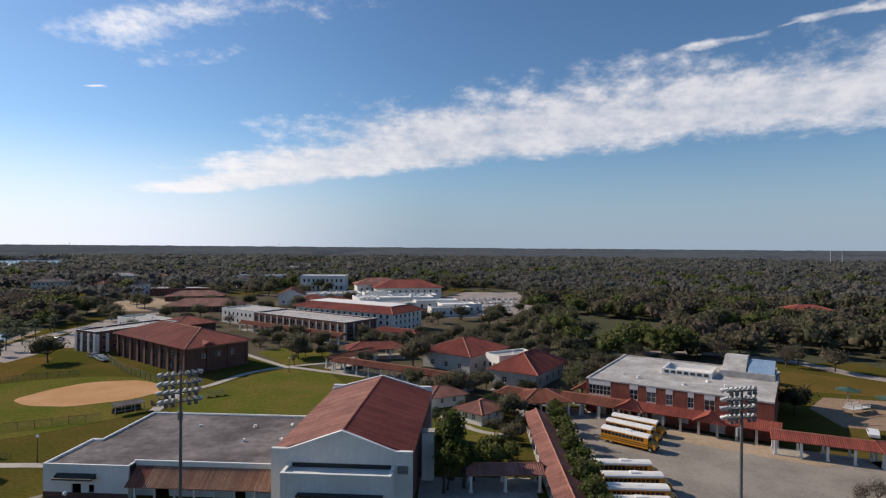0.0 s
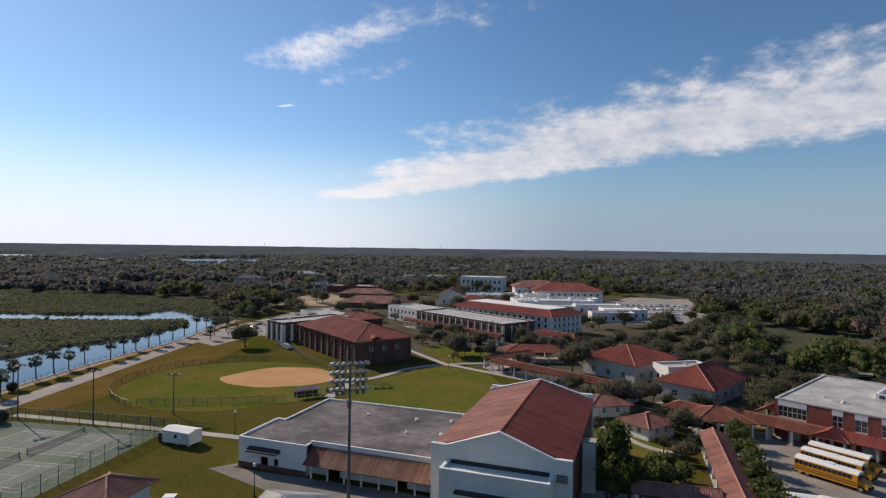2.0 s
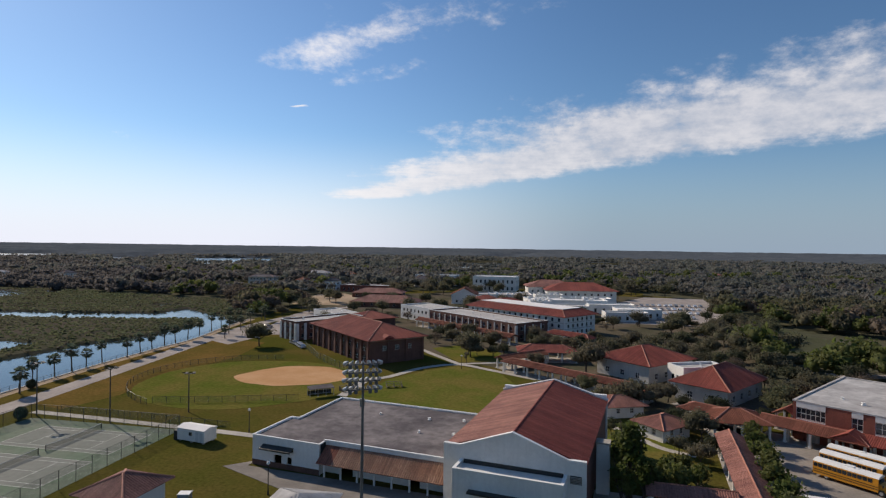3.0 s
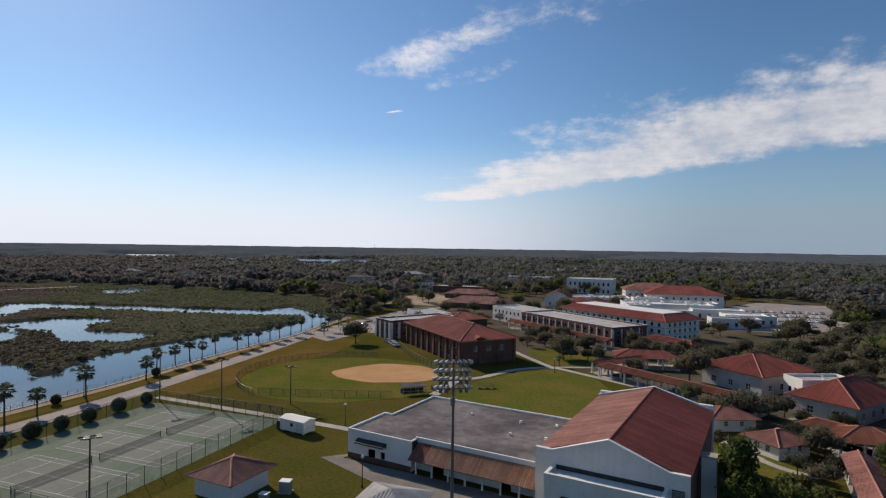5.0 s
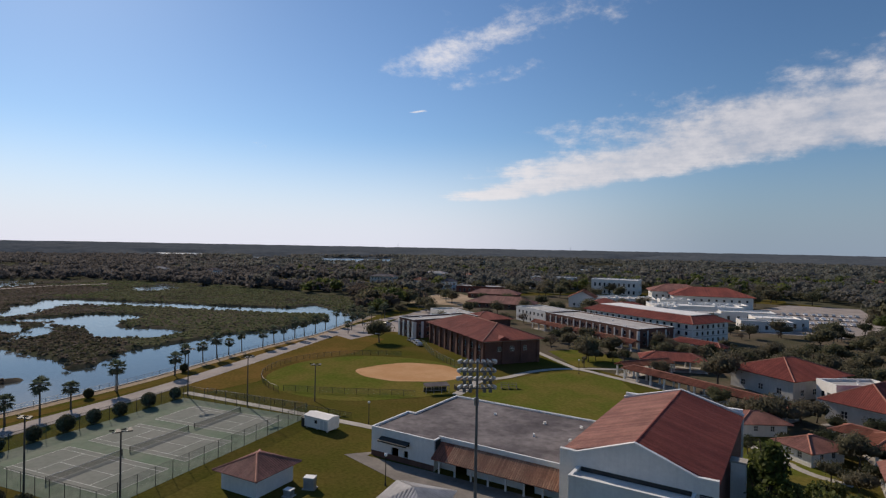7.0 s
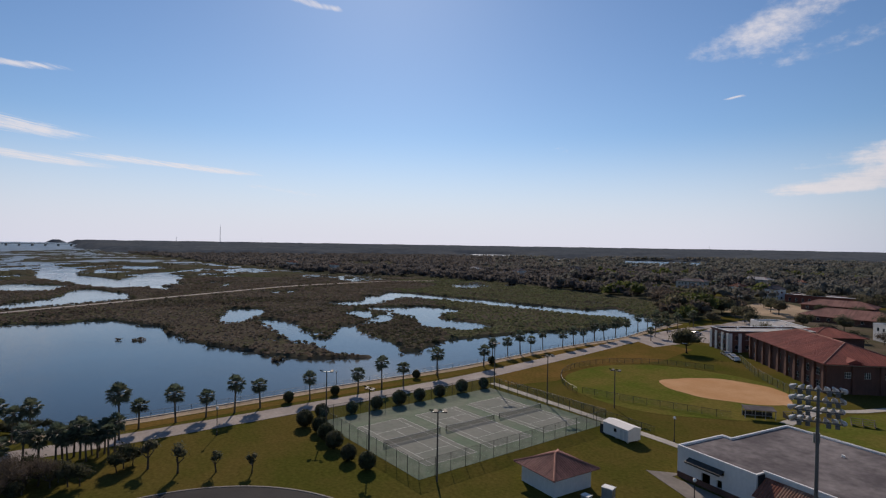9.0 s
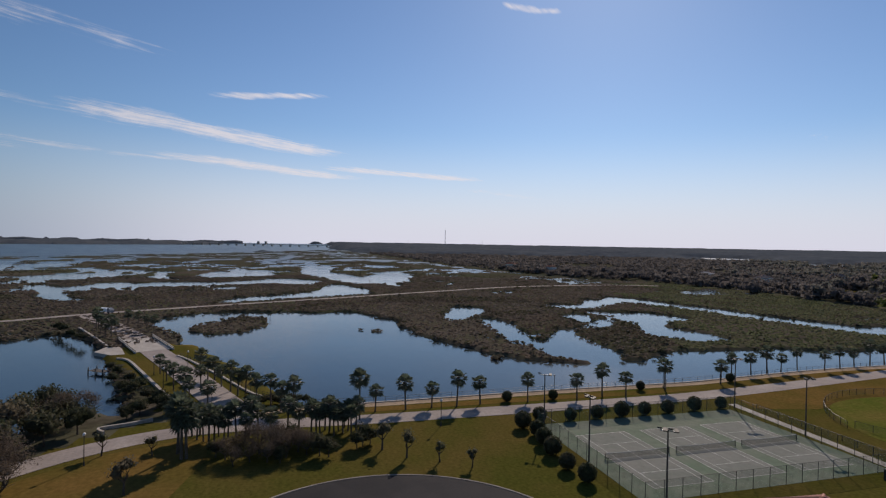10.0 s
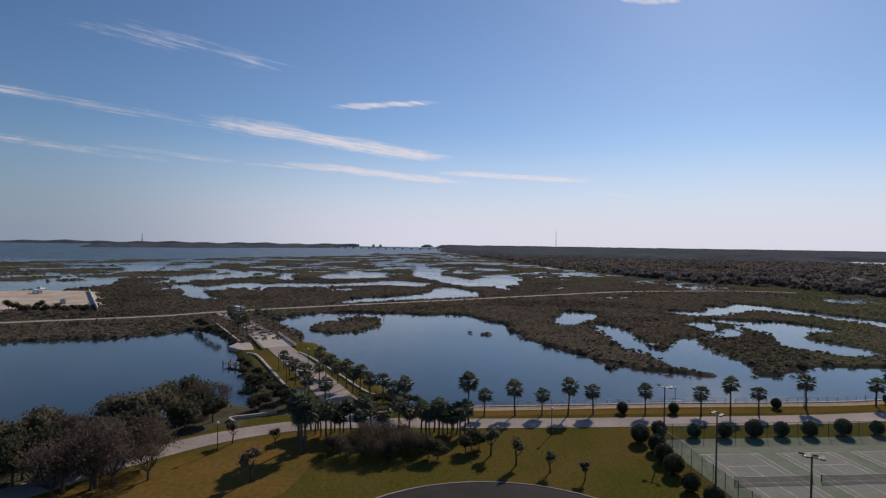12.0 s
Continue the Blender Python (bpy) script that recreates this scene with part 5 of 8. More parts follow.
    for cx in (10.5, 26.5):
        gab = part("gablet", Geo().slab([(cx - 3.2, -4.6, 2.95), (cx, -4.6, 4.7), (cx, -0.4, 4.7), (cx - 3.2, -0.4, 2.95)][::-1], 0.12)
                   .slab([(cx + 3.2, -4.6, 2.95), (cx + 3.2, -0.4, 2.95), (cx, -0.4, 4.7), (cx, -4.6, 4.7)], 0.12)
                   .add([(cx - 2.8, -4.4, 2.95), (cx + 2.8, -4.4, 2.95), (cx, -4.4, 4.5)], [(0, 1, 2)]), M["tile"], can, "small tiled gable over the steps")
        rows = Geo()
        tile_rows(rows, (cx - 3.2, -0.4, 2.95), (cx - 3.2, -4.6, 2.95), (cx, -0.4, 4.7), (cx, -4.6, 4.7), 0.34, 0.06)
        tile_rows(rows, (cx + 3.2, -4.6, 2.95), (cx + 3.2, -0.4, 2.95), (cx, -4.6, 4.7), (cx, -0.4, 4.7), 0.34, 0.06)
        tiling(rows, M["tile"], gab)
    me = mesh_of("post", Geo().box(-0.22, 0.22, -0.22, 0.22, 0, 2.95).box(-0.3, 0.3, -0.3, 0.3, 0, 0.35), M["concrete"])
    for i in range(12):
        share("post", me, pose(0.3 + i * (W + 0.4) / 11, -3.2, 0), can)
    return b


brick_school()


def covered_walk(m, length, width, label, tile="tile_dark", eave=3.0, rise=1.1, step=4.5, hips=(0, 0)):
    """A tiled gable roof on two rows of posts over a paved walk; local x runs along it."""
    w = thing("covered_walkway", m, label, "walkway", "covered walkways")
    FOOTPRINTS.append((m.inverted(), length, width))
    hip_roof(w, length, width, eave, rise, 0.4, M[tile], 0.34, True, hips)
    me = mesh_of("post", Geo().box(-0.2, 0.2, -0.2, 0.2, 0.05, eave + 0.05).box(-0.28, 0.28, -0.28, 0.28, 0.05, 0.4), M["white"])
    n = max(2, int(length / step))
    for i in range(n + 1):
        for y in (0.3, width - 0.3):
            share("post", me, pose(0.4 + (length - 0.8) * i / n, y, 0), w)
    part("beam", Geo().box(0.1, length - 0.1, 0.18, 0.42, eave - 0.25, eave + 0.02), M["concrete"], w)
    part("beam", Geo().box(0.1, length - 0.1, width - 0.42, width - 0.18, eave - 0.25, eave + 0.02), M["concrete"], w)
    part("floor_slab", Geo().box(-0.2, length + 0.2, -0.1, width + 0.1, -0.08, 0.08), M["concrete"], w)
    return w


covered_walk(pose(19.4, 60.5, 0, 0, 0, 87.7), 57, 4.0, "long covered walkway with a red and brown tiled gable roof", "tile_pale", 3.1, 1.1)
covered_walk(pose(4.2, 86.5, 0, 0, 0, 1.8), 11.5, 4.4, "short tiled walkway leading to the gymnasium court", "tile_pale", 2.9, 0.9)
tiled = covered_walk(pose(18.2, 125.6, 0, 0, 0, 8), 11, 9, "tiled gateway pavilion where the walkways meet", "tile_dark", 3.1, 1.9, 5.0, (1, 1))
covered_walk(pose(27.2, 129.6, 0, 0, 0, -33), 18, 4.6, "tiled walkway before the brick school", "tile_dark", 3.0, 1.3, 4.5, (0, 1))
covered_walk(pose(34.9, 134.1, 0, 0, 0, 57.5), 28, 4.0, "tiled walkway along the side of the brick school", "tile_dark", 3.4, 1.4, 4.5, (0, 1))
covered_walk(pose(12.7, 134.6, 0, 0, 0, -32), 12, 5, "brown tiled walkway between the halls", "tile_dark", 3.1, 1.3, 4.5, (1, 1))
covered_walk(pose(-33.3, 169.5, 0, 0, 0, -30.9), 46, 4.4, "long brown tiled walkway along the lawn", "tile_dark", 3.1, 1.1, 4.5, (1, 1))
covered_walk(pose(-32.8, 171.5, 0, 0, 0, 52.1), 18, 4.4, "brown tiled walkway towards the classrooms", "tile_dark", 3.1, 1.1)
covered_walk(pose(-36.8, 218.4, 0, 0, 0, 145.2), 62, 4.4, "brown tiled walkway beside the classroom block", "tile_dark", 3.1, 1.1)
covered_walk(pose(-30.9, 185.3, 0, 0, 0, 14.1), 19, 9, "open pavilion with a red-tiled hip roof", "tile", 3.4, 1.9, 4.5, (1, 1))
covered_walk(pose(61.1, 103.7, 0, 0, 0, -24), 17, 4.6, "red-tiled walkway beside the bus yard", "tile", 3.0, 1.1, 3.6)
covered_walk(pose(76.1, 96.4, 0, 0, 0, -6), 24, 4.6, "red-tiled walkway beside the bus yard", "tile", 3.0, 1.4, 3.6)
covered_walk(pose(-27.9, 229.8, 0, 0, 0, -29.8), 20, 5, "tiled walkway before the dormitory", "tile", 3.4, 1.4, 4.5, (1, 1))

# bus yard, paths, car park
whole("campus_grounds", Geo().prism([(-57.5, 185.2), (-20, 165.6), (-2.2, 138), (19.7, 128.1), (47.6, 164.9), (43.6, 214.5), (51.5, 298.7), (-98.8, 327.1), (-120.4, 259.8), (-98.8, 213.5), (-75.2, 204.8)], -0.1, 0.015), M["yard"], "brown trodden grounds between the school buildings", "ground")
whole("small_lawn", Geo().prism([(-65.4, 199), (-49.6, 178.3), (-35.8, 183.3), (-39.7, 199.1), (-55.5, 210.9)], -0.1, 0.022), M["field"], "small green lawn before the classrooms", "lawn")
whole("bus_yard", Geo().prism([(20.3, 50.5), (22.2, 128.1), (35.7, 127.1), (57.7, 112.2), (71.6, 100.2), (109.4, 92.3), (109.4, 50.5)], -0.1, 0.04), M["asphalt"], "worn pale asphalt bus yard", "yard")
whole("yard_apron", Geo().prism([(39.7, 123.6), (65.6, 107), (71.6, 99.2), (65.6, 98.2), (35.7, 117.2)], 0.0, 0.05), M["sandlot"], "sandy concrete apron before the school", "pavement")
whole("car_park", Geo().prism([(-2.1, 298.3), (33.6, 302.6), (59.5, 350.3), (61.5, 467.2), (19.8, 466.8), (-12, 377.4)], -0.1, 0.04), M["road"], "pale car park behind the campus", "car park")
whole("lane", ribbon([(149.2, 150), (127.3, 165.9), (116.4, 189.8), (89.5, 203.7), (61.5, 199.7)], 6, 0.05), M["road"], "pale lane behind the school", "road")
whole("path", ribbon([(-67.3, 145.7), (-62.4, 151.6), (-57.5, 165.5), (-48.6, 174.4), (-37.8, 170.5), (-22, 162.7)], 2.2, 0.05), M["concrete"], "pale concrete path over the lawn", "path")
whole("path_2", ribbon([(-74.2, 201.9), (-62.4, 189.1), (-48.6, 175.4)], 2.0, 0.046), M["concrete"], "pale concrete path over the lawn", "path")
whole("path_3", ribbon([(-67.3, 146.7), (-66.3, 137.8), (-65.4, 128)], 2.6, 0.042), M["concrete"], "pale concrete path behind the dugout", "path")
whole("path_4", ribbon([(-122.4, 93.4), (-98.8, 94.8), (-67.4, 96.1), (-60, 94.6)], 2.0, 0.05), M["concrete"], "concrete path between the courts and the ball field", "path")
whole("path_5", ribbon([(-48.6, 175.4), (-29.9, 185.4), (-5.1, 197.4)], 2.0, 0.044), M["concrete"], "pale concrete path between the lawns", "path")
whole("path_6", ribbon([(0.8, 124.1), (7.7, 115.7), (13.7, 113.2)], 1.6, 0.05), M["concrete"], "concrete path past the lodges", "path")
whole("court_garden_paving", Geo().prism([(-3.5, 78.6), (14.7, 78.5), (14.7, 92.4), (-3.5, 92.5)], -0.1, 0.03), M["concrete"], "paved garden court beside the gymnasium", "pavement")
whole("garden_lawn", Geo().prism([(11.7, 118.2), (-1.2, 124.1), (-3.2, 110.3), (11.7, 100.4)], -0.1, 0.02), M["field"], "small green lawn among the lodges", "lawn")
whole("campus_yard", ribbon([(-162.6, 296.9), (-157.7, 262.4), (-147.8, 232.9), (-140.9, 203.4)], 14, 0.03), M["road"], "pale parking strip by the road", "car park")
whole("service_yard", Geo().prism([(-116.5, 259.8), (-59.4, 240.5), (-20, 225), (9.8, 207.3), (35.6, 197.6), (49.5, 214.5), (53.5, 298.8), (59.5, 397.9), (29.7, 466.9), (-108.6, 465.4), (-177.4, 395.5), (-183.2, 296.7)], -0.1, 0.02),
      M["yard"], "bare brown ground between the campus buildings", "ground")
whole("far_meadow", Geo().prism([(-420, 400), (-300, 384), (-238, 415), (-262, 470), (-345, 470), (-440, 440)], -0.6, 0.25), M["grass"], "pale green meadow before the far houses", "lawn")
whole("junction", Geo().prism([(-152, 184), (-161, 207), (-158, 226), (-146, 226), (-139, 207), (-138, 194), (-138, 178)], -0.1, 0.035), M["road"], "pale paved junction at the bend of the shore road", "road")
whole("gravel_lot", Geo().prism([(-196, 312), (-158, 318), (-176, 372), (-204, 398), (-216, 380)], -0.1, 0.05), M["sandlot"], "pale gravel car park beside the long halls", "car park")
whole("meadow", Geo().prism([(52.2, 303.2), (72.7, 319.6), (79.6, 286.7), (95.2, 258.7), (88.9, 232.0), (64.9, 233.7), (50.3, 248.1)], -0.6, 0.3), M["cordgrass"], "rough grey-green reed meadow in a clearing of the woods", "lawn")
whole("dry_back_lawn", Geo().prism([(87.5, 150), (83.5, 158), (99.5, 177.9), (127.3, 159.9), (149.2, 140), (127.3, 138), (103.4, 148)], -0.1, 0.025), M["dry"], "dry lawn behind the playground", "lawn")
whole("hut_path", ribbon([(-3.2, 133), (-1.7, 127.1), (2.3, 121.7), (5.7, 118.2)], 1.6, 0.04), M["concrete"], "pale path beside the small huts", "path")
whole("curved_path", ribbon([(12.7, 148.9), (16.7, 151.4), (19.7, 149.4), (21.2, 145)], 1.5, 0.04), M["concrete"], "pale curved garden path", "path")
whole("playground_sand", Geo().prism([(85.5, 120.1), (87.5, 134.1), (97.5, 144), (121.4, 138), (111.4, 112.2)], -0.1, 0.03), M["play_earth"], "pinkish brown earth playground ground", "ground")


# ----------------------------------------------------------------- buses
def bus(m, label, hatch=False):
    """A school bus with its nose along +x; origin under its middle."""
    b = thing("school_bus", m, label, "bus", "school buses")
    body = Geo()
    body.add([(x, y, z) for x in (-5.2, 4.0) for y, z in ((-1.2, 0.55), (1.2, 0.55), (1.22, 1.7), (1.17, 2.55), (-1.17, 2.55), (-1.22, 1.7))],
             [(5, 4, 3, 2, 1, 0), (6, 7, 8, 9, 10, 11)] + [(i, (i + 1) % 6, 6 + (i + 1) % 6, 6 + i) for i in range(6)])
    part("body", body, M["bus"], b)
    part("hood", Geo().add([(x, y, z) for x, zt in ((4.0, 1.75), (5.3, 1.45)) for y, z in ((-1.0, 0.6), (1.0, 0.6), (0.95, zt), (-0.95, zt))],
                           [(3, 2, 1, 0), (4, 5, 6, 7), (0, 1, 5, 4), (1, 2, 6, 5), (2, 3, 7, 6), (3, 0, 4, 7)]), M["bus"], b)
    roof = Geo()
    n = 7
    for x in (-5.22, 4.05):
        for i in range(n):
            a = math.pi * i / (n - 1)
            roof.v.append((x, 1.17 * math.cos(a), 2.553 + 0.42 * math.sin(a)))
    roof.f += [(i, i + 1, n + i + 1, n + i)[::-1] for i in range(n - 1)] + [tuple(range(n)), tuple(range(n, 2 * n))[::-1]]
    r = part("roof", roof, M["bus_white"], b, "white bus roof")
    if hatch:
        part("roof_hatch", Geo().box(-0.9, 0.4, -0.45, 0.45, 2.93, 3.08).box(0.5, 1.0, -0.3, 0.3, 2.93, 3.02), M["coping"], r)
    else:
        part("roof_hatch", Geo().box(-0.4, 0.3, -0.35, 0.35, 2.93, 3.02), M["coping"], r)
    pane = mesh_of("window", Geo().box(-0.29, 0.29, -0.02, 0.02, 0, 0.62), M["glass"])
    for i in range(12):
        for y in (-1.205, 1.205):
            share("window", pane, pose(-4.8 + i * 0.70, y, 1.75), b)
    part("windscreen", Geo().box(4.0, 4.03, -1.0, 1.0, 1.75, 2.45), M["glass"], b)
    part("rear_window", Geo().box(-5.23, -5.2, -0.5, 0.5, 1.6, 2.4), M["glass"], b)
    for y in (-1.23, 1.23):
        for z in (0.95, 1.3):
            part("rub_rail", Geo().box(-5.2, 4.0, y - 0.02, y + 0.02, z, z + 0.07), M["black"], b)
    for x in (-3.2, 4.4):
        for y in (-1.0, 1.0):
            wh = part("wheel", Geo().tube((x, y - 0.16, 0.5), (x, y + 0.16, 0.5), 0.5, 0.5, 16), M["black"], b)
            part("rim", Geo().tube((x, y - 0.18, 0.5), (x, y + 0.18, 0.5), 0.26, 0.26, 10), M["metal"], wh)
    part("bumper", Geo().box(5.3, 5.45, -1.15, 1.15, 0.5, 0.8), M["black"], b)
    part("bumper", Geo().box(-5.4, -5.2, -1.15, 1.15, 0.5, 0.8), M["black"], b)
    for y in (-0.75, 0.75):
        part("headlight", Geo().tube((5.2, y, 1.15), (5.36, y, 1.12), 0.14, 0.14, 10), M["lampglass"], b)
        part("mirror", Geo().box(4.6, 4.7, y * 1.75 - 0.1, y * 1.75 + 0.1, 1.5, 1.85).tube((4.5, y * 1.2, 1.5), (4.65, y * 1.75, 1.6), 0.02), M["black"], b)
    return b


for x, y, a, hatch in ((35.9, 107.8, -40, True), (38.2, 112.5, -40, False), (40.5, 116.2, -38, False)):
    bus(pose(x, y, 0.04, 0, 0, a), "yellow school bus with a white roof parked before the brick school", hatch)
for x, y, a, hatch in ((30.3, 92.7, -2, True), (30.3, 87.7, -1, True), (29.4, 83.2, -3, False), (28.1, 79, -2, True)):
    bus(pose(x, y, 0.04, 0, 0, a), "yellow school bus with a white roof in a parked row", hatch)


# --------------------------------------------------------------- car park
def car(m, label):
    c = thing("car", m, label, "car", "parked cars")
    prof = [(-2.2, 0.35), (2.2, 0.35), (2.2, 0.75), (1.2, 0.9), (0.6, 1.42), (-1.1, 1.45), (-1.8, 0.95), (-2.2, 0.9)]
    g = Geo().add([(x, y, z) for y in (-0.88, 0.88) for x, z in prof], [tuple(range(8)), tuple(range(8, 16))[::-1]] + [(i, 8 + i, 8 + (i + 1) % 8, (i + 1) % 8) for i in range(8)])
    part("body", g, M["car"], c)
    part("glazing", Geo().add([(x, y, z) for y in (-0.89, 0.89) for x, z in ((1.05, 0.95), (0.58, 1.36), (-1.05, 1.38), (-1.6, 0.97))], [(0, 1, 2, 3), (7, 6, 5, 4), (0, 4, 5, 1), (2, 6, 7, 3)]), M["glass"], c)
    for x in (-1.35, 1.4):
        for y in (-0.8, 0.8):
            part("wheel", Geo().tube((x, y - 0.1, 0.33), (x, y + 0.1, 0.33), 0.33, 0.33, 10), M["black"], c)
    return c


rnd = random.Random(3)
first_car = car(pose(9.8, 314.2, 0.05, 0, 0, 20.2), "small parked car on the pale car park")
for i in range(44):
    row, col = divmod(i, 11)
    copy_thing(first_car, pose(3 + col * 3.6 + row * 4 + rnd.uniform(-.6, .6), 322 + row * 24 + col * 1.0 + rnd.uniform(-1, 1), 0.05, 0, 0, 100 + rnd.choice((-0.2, 179.6)) + rnd.uniform(-5, 5)))
for x, y, a in ((-145.8, 211.2, 70), (-149.8, 220, 70), (-143.9, 205.3, 72), (-152.7, 237.8, 80), (-138, 194.5, 150), (-112.5, 184.9, 145), (-116.4, 187.8, 145), (-109.6, 181.9, 145), (87.5, 114.2, 60)):
    copy_thing(first_car, pose(x, y, 0.05, 0, 0, a))


# -------------------------------------------------------------- light masts
def stadium_mast(m, height, label):
    s = thing("stadium_light", m, label, "light mast", "stadium lights")
    part("pole", Geo().tube((0, 0, 0), (0, 0, height), 0.24, 0.14, 12).box(-0.5, 0.5, -0.5, 0.5, 0, 0.25), M["dull_steel"], s)
    lamp = Geo().tube((0, -0.62, -0.26), (0, -0.02, 0.04), 0.31, 0.13, 10).tube((0, -0.02, 0.04), (0, 0.24, 0.16), 0.15, 0.11, 8)
    me = mesh_of("lamp", lamp, M["floodlight"])
    box = mesh_of("ballast", Geo().box(-0.2, 0.2, -0.12, 0.12, -0.3, 0.12), M["dull_steel"])
    for r in range(4):
        z = height - 0.15 - r * 1.06
        arm = part("crossarm", Geo().box(-2.15, 2.15, -0.07, 0.07, z - 0.07, z + 0.07), M["dull_steel"], s)
        for i in range(7):
            x = -2.0 + i * 2.0 / 3
            share("lamp", me, pose(x, -0.14, z + 0.28, 7 * ((r + i) % 2), 0, (i - 3) * 9 + 10 * (r % 3) - 10), arm)
        for x in (-1.65, -0.9, 0.9, 1.65):
            share("ballast", box, pose(x, 0.2, z - 0.16), arm)
    part("service_box", Geo().box(-0.3, 0.3, -0.55, -0.3, height - 5.6, height - 4.6), M["metal"], s)
    return s


stadium_mast(pose(-31, 66.9, 0, 0, 0, 214.6), 22.6, "tall galvanised stadium light mast with rows of floodlights")
stadium_mast(pose(35.2, 66.1, 0, 0, 0, 195), 21.4, "tall galvanised stadium light mast beside the bus yard")


def court_light(m, height, heads, label, arm=1.1):
    s = thing("court_light", m, label, "light pole", "court lights")
    part("pole", Geo().tube((0, 0, 0), (0, 0, height), 0.15, 0.10, 8), M["wood_pole"], s)
    a = part("crossarm", Geo().box(-arm, arm, -0.06, 0.06, height - 0.25, height - 0.1), M["metal"], s)
    me = mesh_of("lamp", Geo().add([(-0.32, -0.55, -0.06), (0.32, -0.55, -0.06), (0.26, 0.2, 0.12), (-0.26, 0.2, 0.12), (-0.32, -0.55, 0.1), (0.32, -0.55, 0.1), (0.24, 0.2, 0.32), (-0.24, 0.2, 0.32)],
                                   [(3, 2, 1, 0), (4, 5, 6, 7), (0, 1, 5, 4), (1, 2, 6, 5), (2, 3, 7, 6), (3, 0, 4, 7)]), M["darkmetal"])
    for i in range(heads):
        x = -arm + 2 * arm * i / max(1, heads - 1)
        share("lamp", me, pose(x, -0.1 if i % 2 else 0.1, height - 0.08, 0, 0, 0 if i % 2 else 180), a)
    return s


for x, y, h, heads, a in ((-119.2, 91.7, 11.2, 4, 80), (-100.8, 93.3, 11.2, 4, 80), (-76.3, 49.1, 11.0, 4, 60), (-93.5, 45.3, 11.0, 4, 20), (-109.8, 43.2, 11.0, 2, 60),
                          (-90.8, 104.5, 8.7, 4, 30)):
    court_light(pose(x, y, 0, 0, 0, a), h, heads, "weathered sports light pole with a crossarm of lamps")


def street_lamp(m, h, label):
    s = thing("street_lamp", m, label, "street lamp", "street lamps")
    part("post", Geo().tube((0, 0, 0), (0, 0, 0.6), 0.16, 0.11, 8).tube((0, 0, 0.6), (0, 0, h - 0.5), 0.075, 0.06, 8), M["darkmetal"], s)
    g = bmesh.new()
    bmesh.ops.create_uvsphere(g, u_segments=10, v_segments=7, radius=0.27)
    me = bpy.data.meshes.new("globe")
    g.to_mesh(me)
    g.free()
    me.materials.append(M["coping"])
    share("globe", me, pose(0, 0, h - 0.25), s)
    part("collar", Geo().tube((0, 0, h - 0.55), (0, 0, h - 0.42), 0.15, 0.12, 8), M["darkmetal"], s)
    return s


lamp0 = street_lamp(pose(-69.9, 97.4, 0), 4.8, "dark lamp post with a white globe")
for x, y, s in ((-49.9, 74.6, 1.05), (-114.5, 23.5, 1.12), (-101.5, -36, 1.1), (-137.7, 85.2, 1.0), (-134.8, 54.7, 1.0), (-45.7, 168.5, 0.9), (-131.2, -23.5, 1.0), (-149.5, -38.8, 1.05), (-170.6, -38.8, 1.05), (-163.9, -45.5, 1.05), (-65.4, 132.9, 1.0)):
    copy_thing(lamp0, pose(x, y, 0) @ Matrix.Diagonal((1, 1, s, 1)))


# ----------------------------------------------------------- tennis courts
def tennis():
    frame_ = pose(-96.4, 69, 0, 0, 0, 6.7)
    whole("court_surround", Geo().box(-19.5, 15.5, -24.0, 23.5, -0.1, 0.03).moved(frame_), M["courtgreen"], "faded green hard court surround", "court")
    for j in range(3):
        y = (j - 1) * 14.3
        c = tagged(new("tennis_court", mesh_of("tennis_court", Geo().box(-11.885, 11.885, y - 5.485, y + 5.485, 0.031, 0.036).moved(frame_), M["court"])),
                   "grey-green tennis court with worn white lines", "court", "", "structure")
        g = Geo()
        lines = [(-11.885, 11.885, yy - 0.05, yy + 0.05) for yy in (-5.435, 5.435, -4.115, 4.115)]
        lines += [(xx - 0.05, xx + 0.05, -5.385, 5.385) for xx in (-11.835, 11.835)]
        lines += [(xx - 0.05, xx + 0.05, -4.065, 4.065) for xx in (-6.4, 6.4)] + [(-6.35, 6.35, -0.05, 0.05)]
        for x0, x1, y0, y1 in lines:
            g.box(x0, x1, y + y0, y + y1, 0.037, 0.042)
        part("court_marking", g.moved(frame_), M["line"], c, "worn white painted lines")
        net = thing("tennis_net", frame_ @ pose(0, y, 0.03), "dark sagging tennis net between two posts", "tennis net", "tennis nets")
        me = mesh_of("post", Geo().tube((0, 0, 0), (0, 0, 1.12), 0.08, 0.07, 8), M["darkmetal"])
        for yy in (-6.4, 6.4):
            share("post", me, pose(0, yy, 0), net)
        g = Geo()
        for i in range(12):
            a, b = -6.3 + i * 1.05, -6.3 + (i + 1) * 1.05
            za, zb = 0.92 + 0.15 * (a / 6.3) ** 2, 0.92 + 0.15 * (b / 6.3) ** 2
            g.quad((0, a, 0.05), (0, b, 0.05), (0, b, zb), (0, a, za))
        part("netting", g, M["net"], net)
        g = Geo()
        for i in range(12):
            a, b = -6.3 + i * 1.05, -6.3 + (i + 1) * 1.05
            g.tube((0, a, 0.92 + 0.15 * (a / 6.3) ** 2), (0, b, 0.92 + 0.15 * (b / 6.3) ** 2), 0.05, 0.05, 5)
        part("tape", g, M["line"], net, "white top tape")
    fence_run("court_fence", [frame_ @ Vector(p) for p in ((-19.5, -24, 0), (15.5, -24, 0), (15.5, 23.5, 0), (-19.5, 23.5, 0), (-19.5, -24, 0))], 3.0, 3.2,
              "tall dark chain-link fence round the tennis courts", "darkmetal")


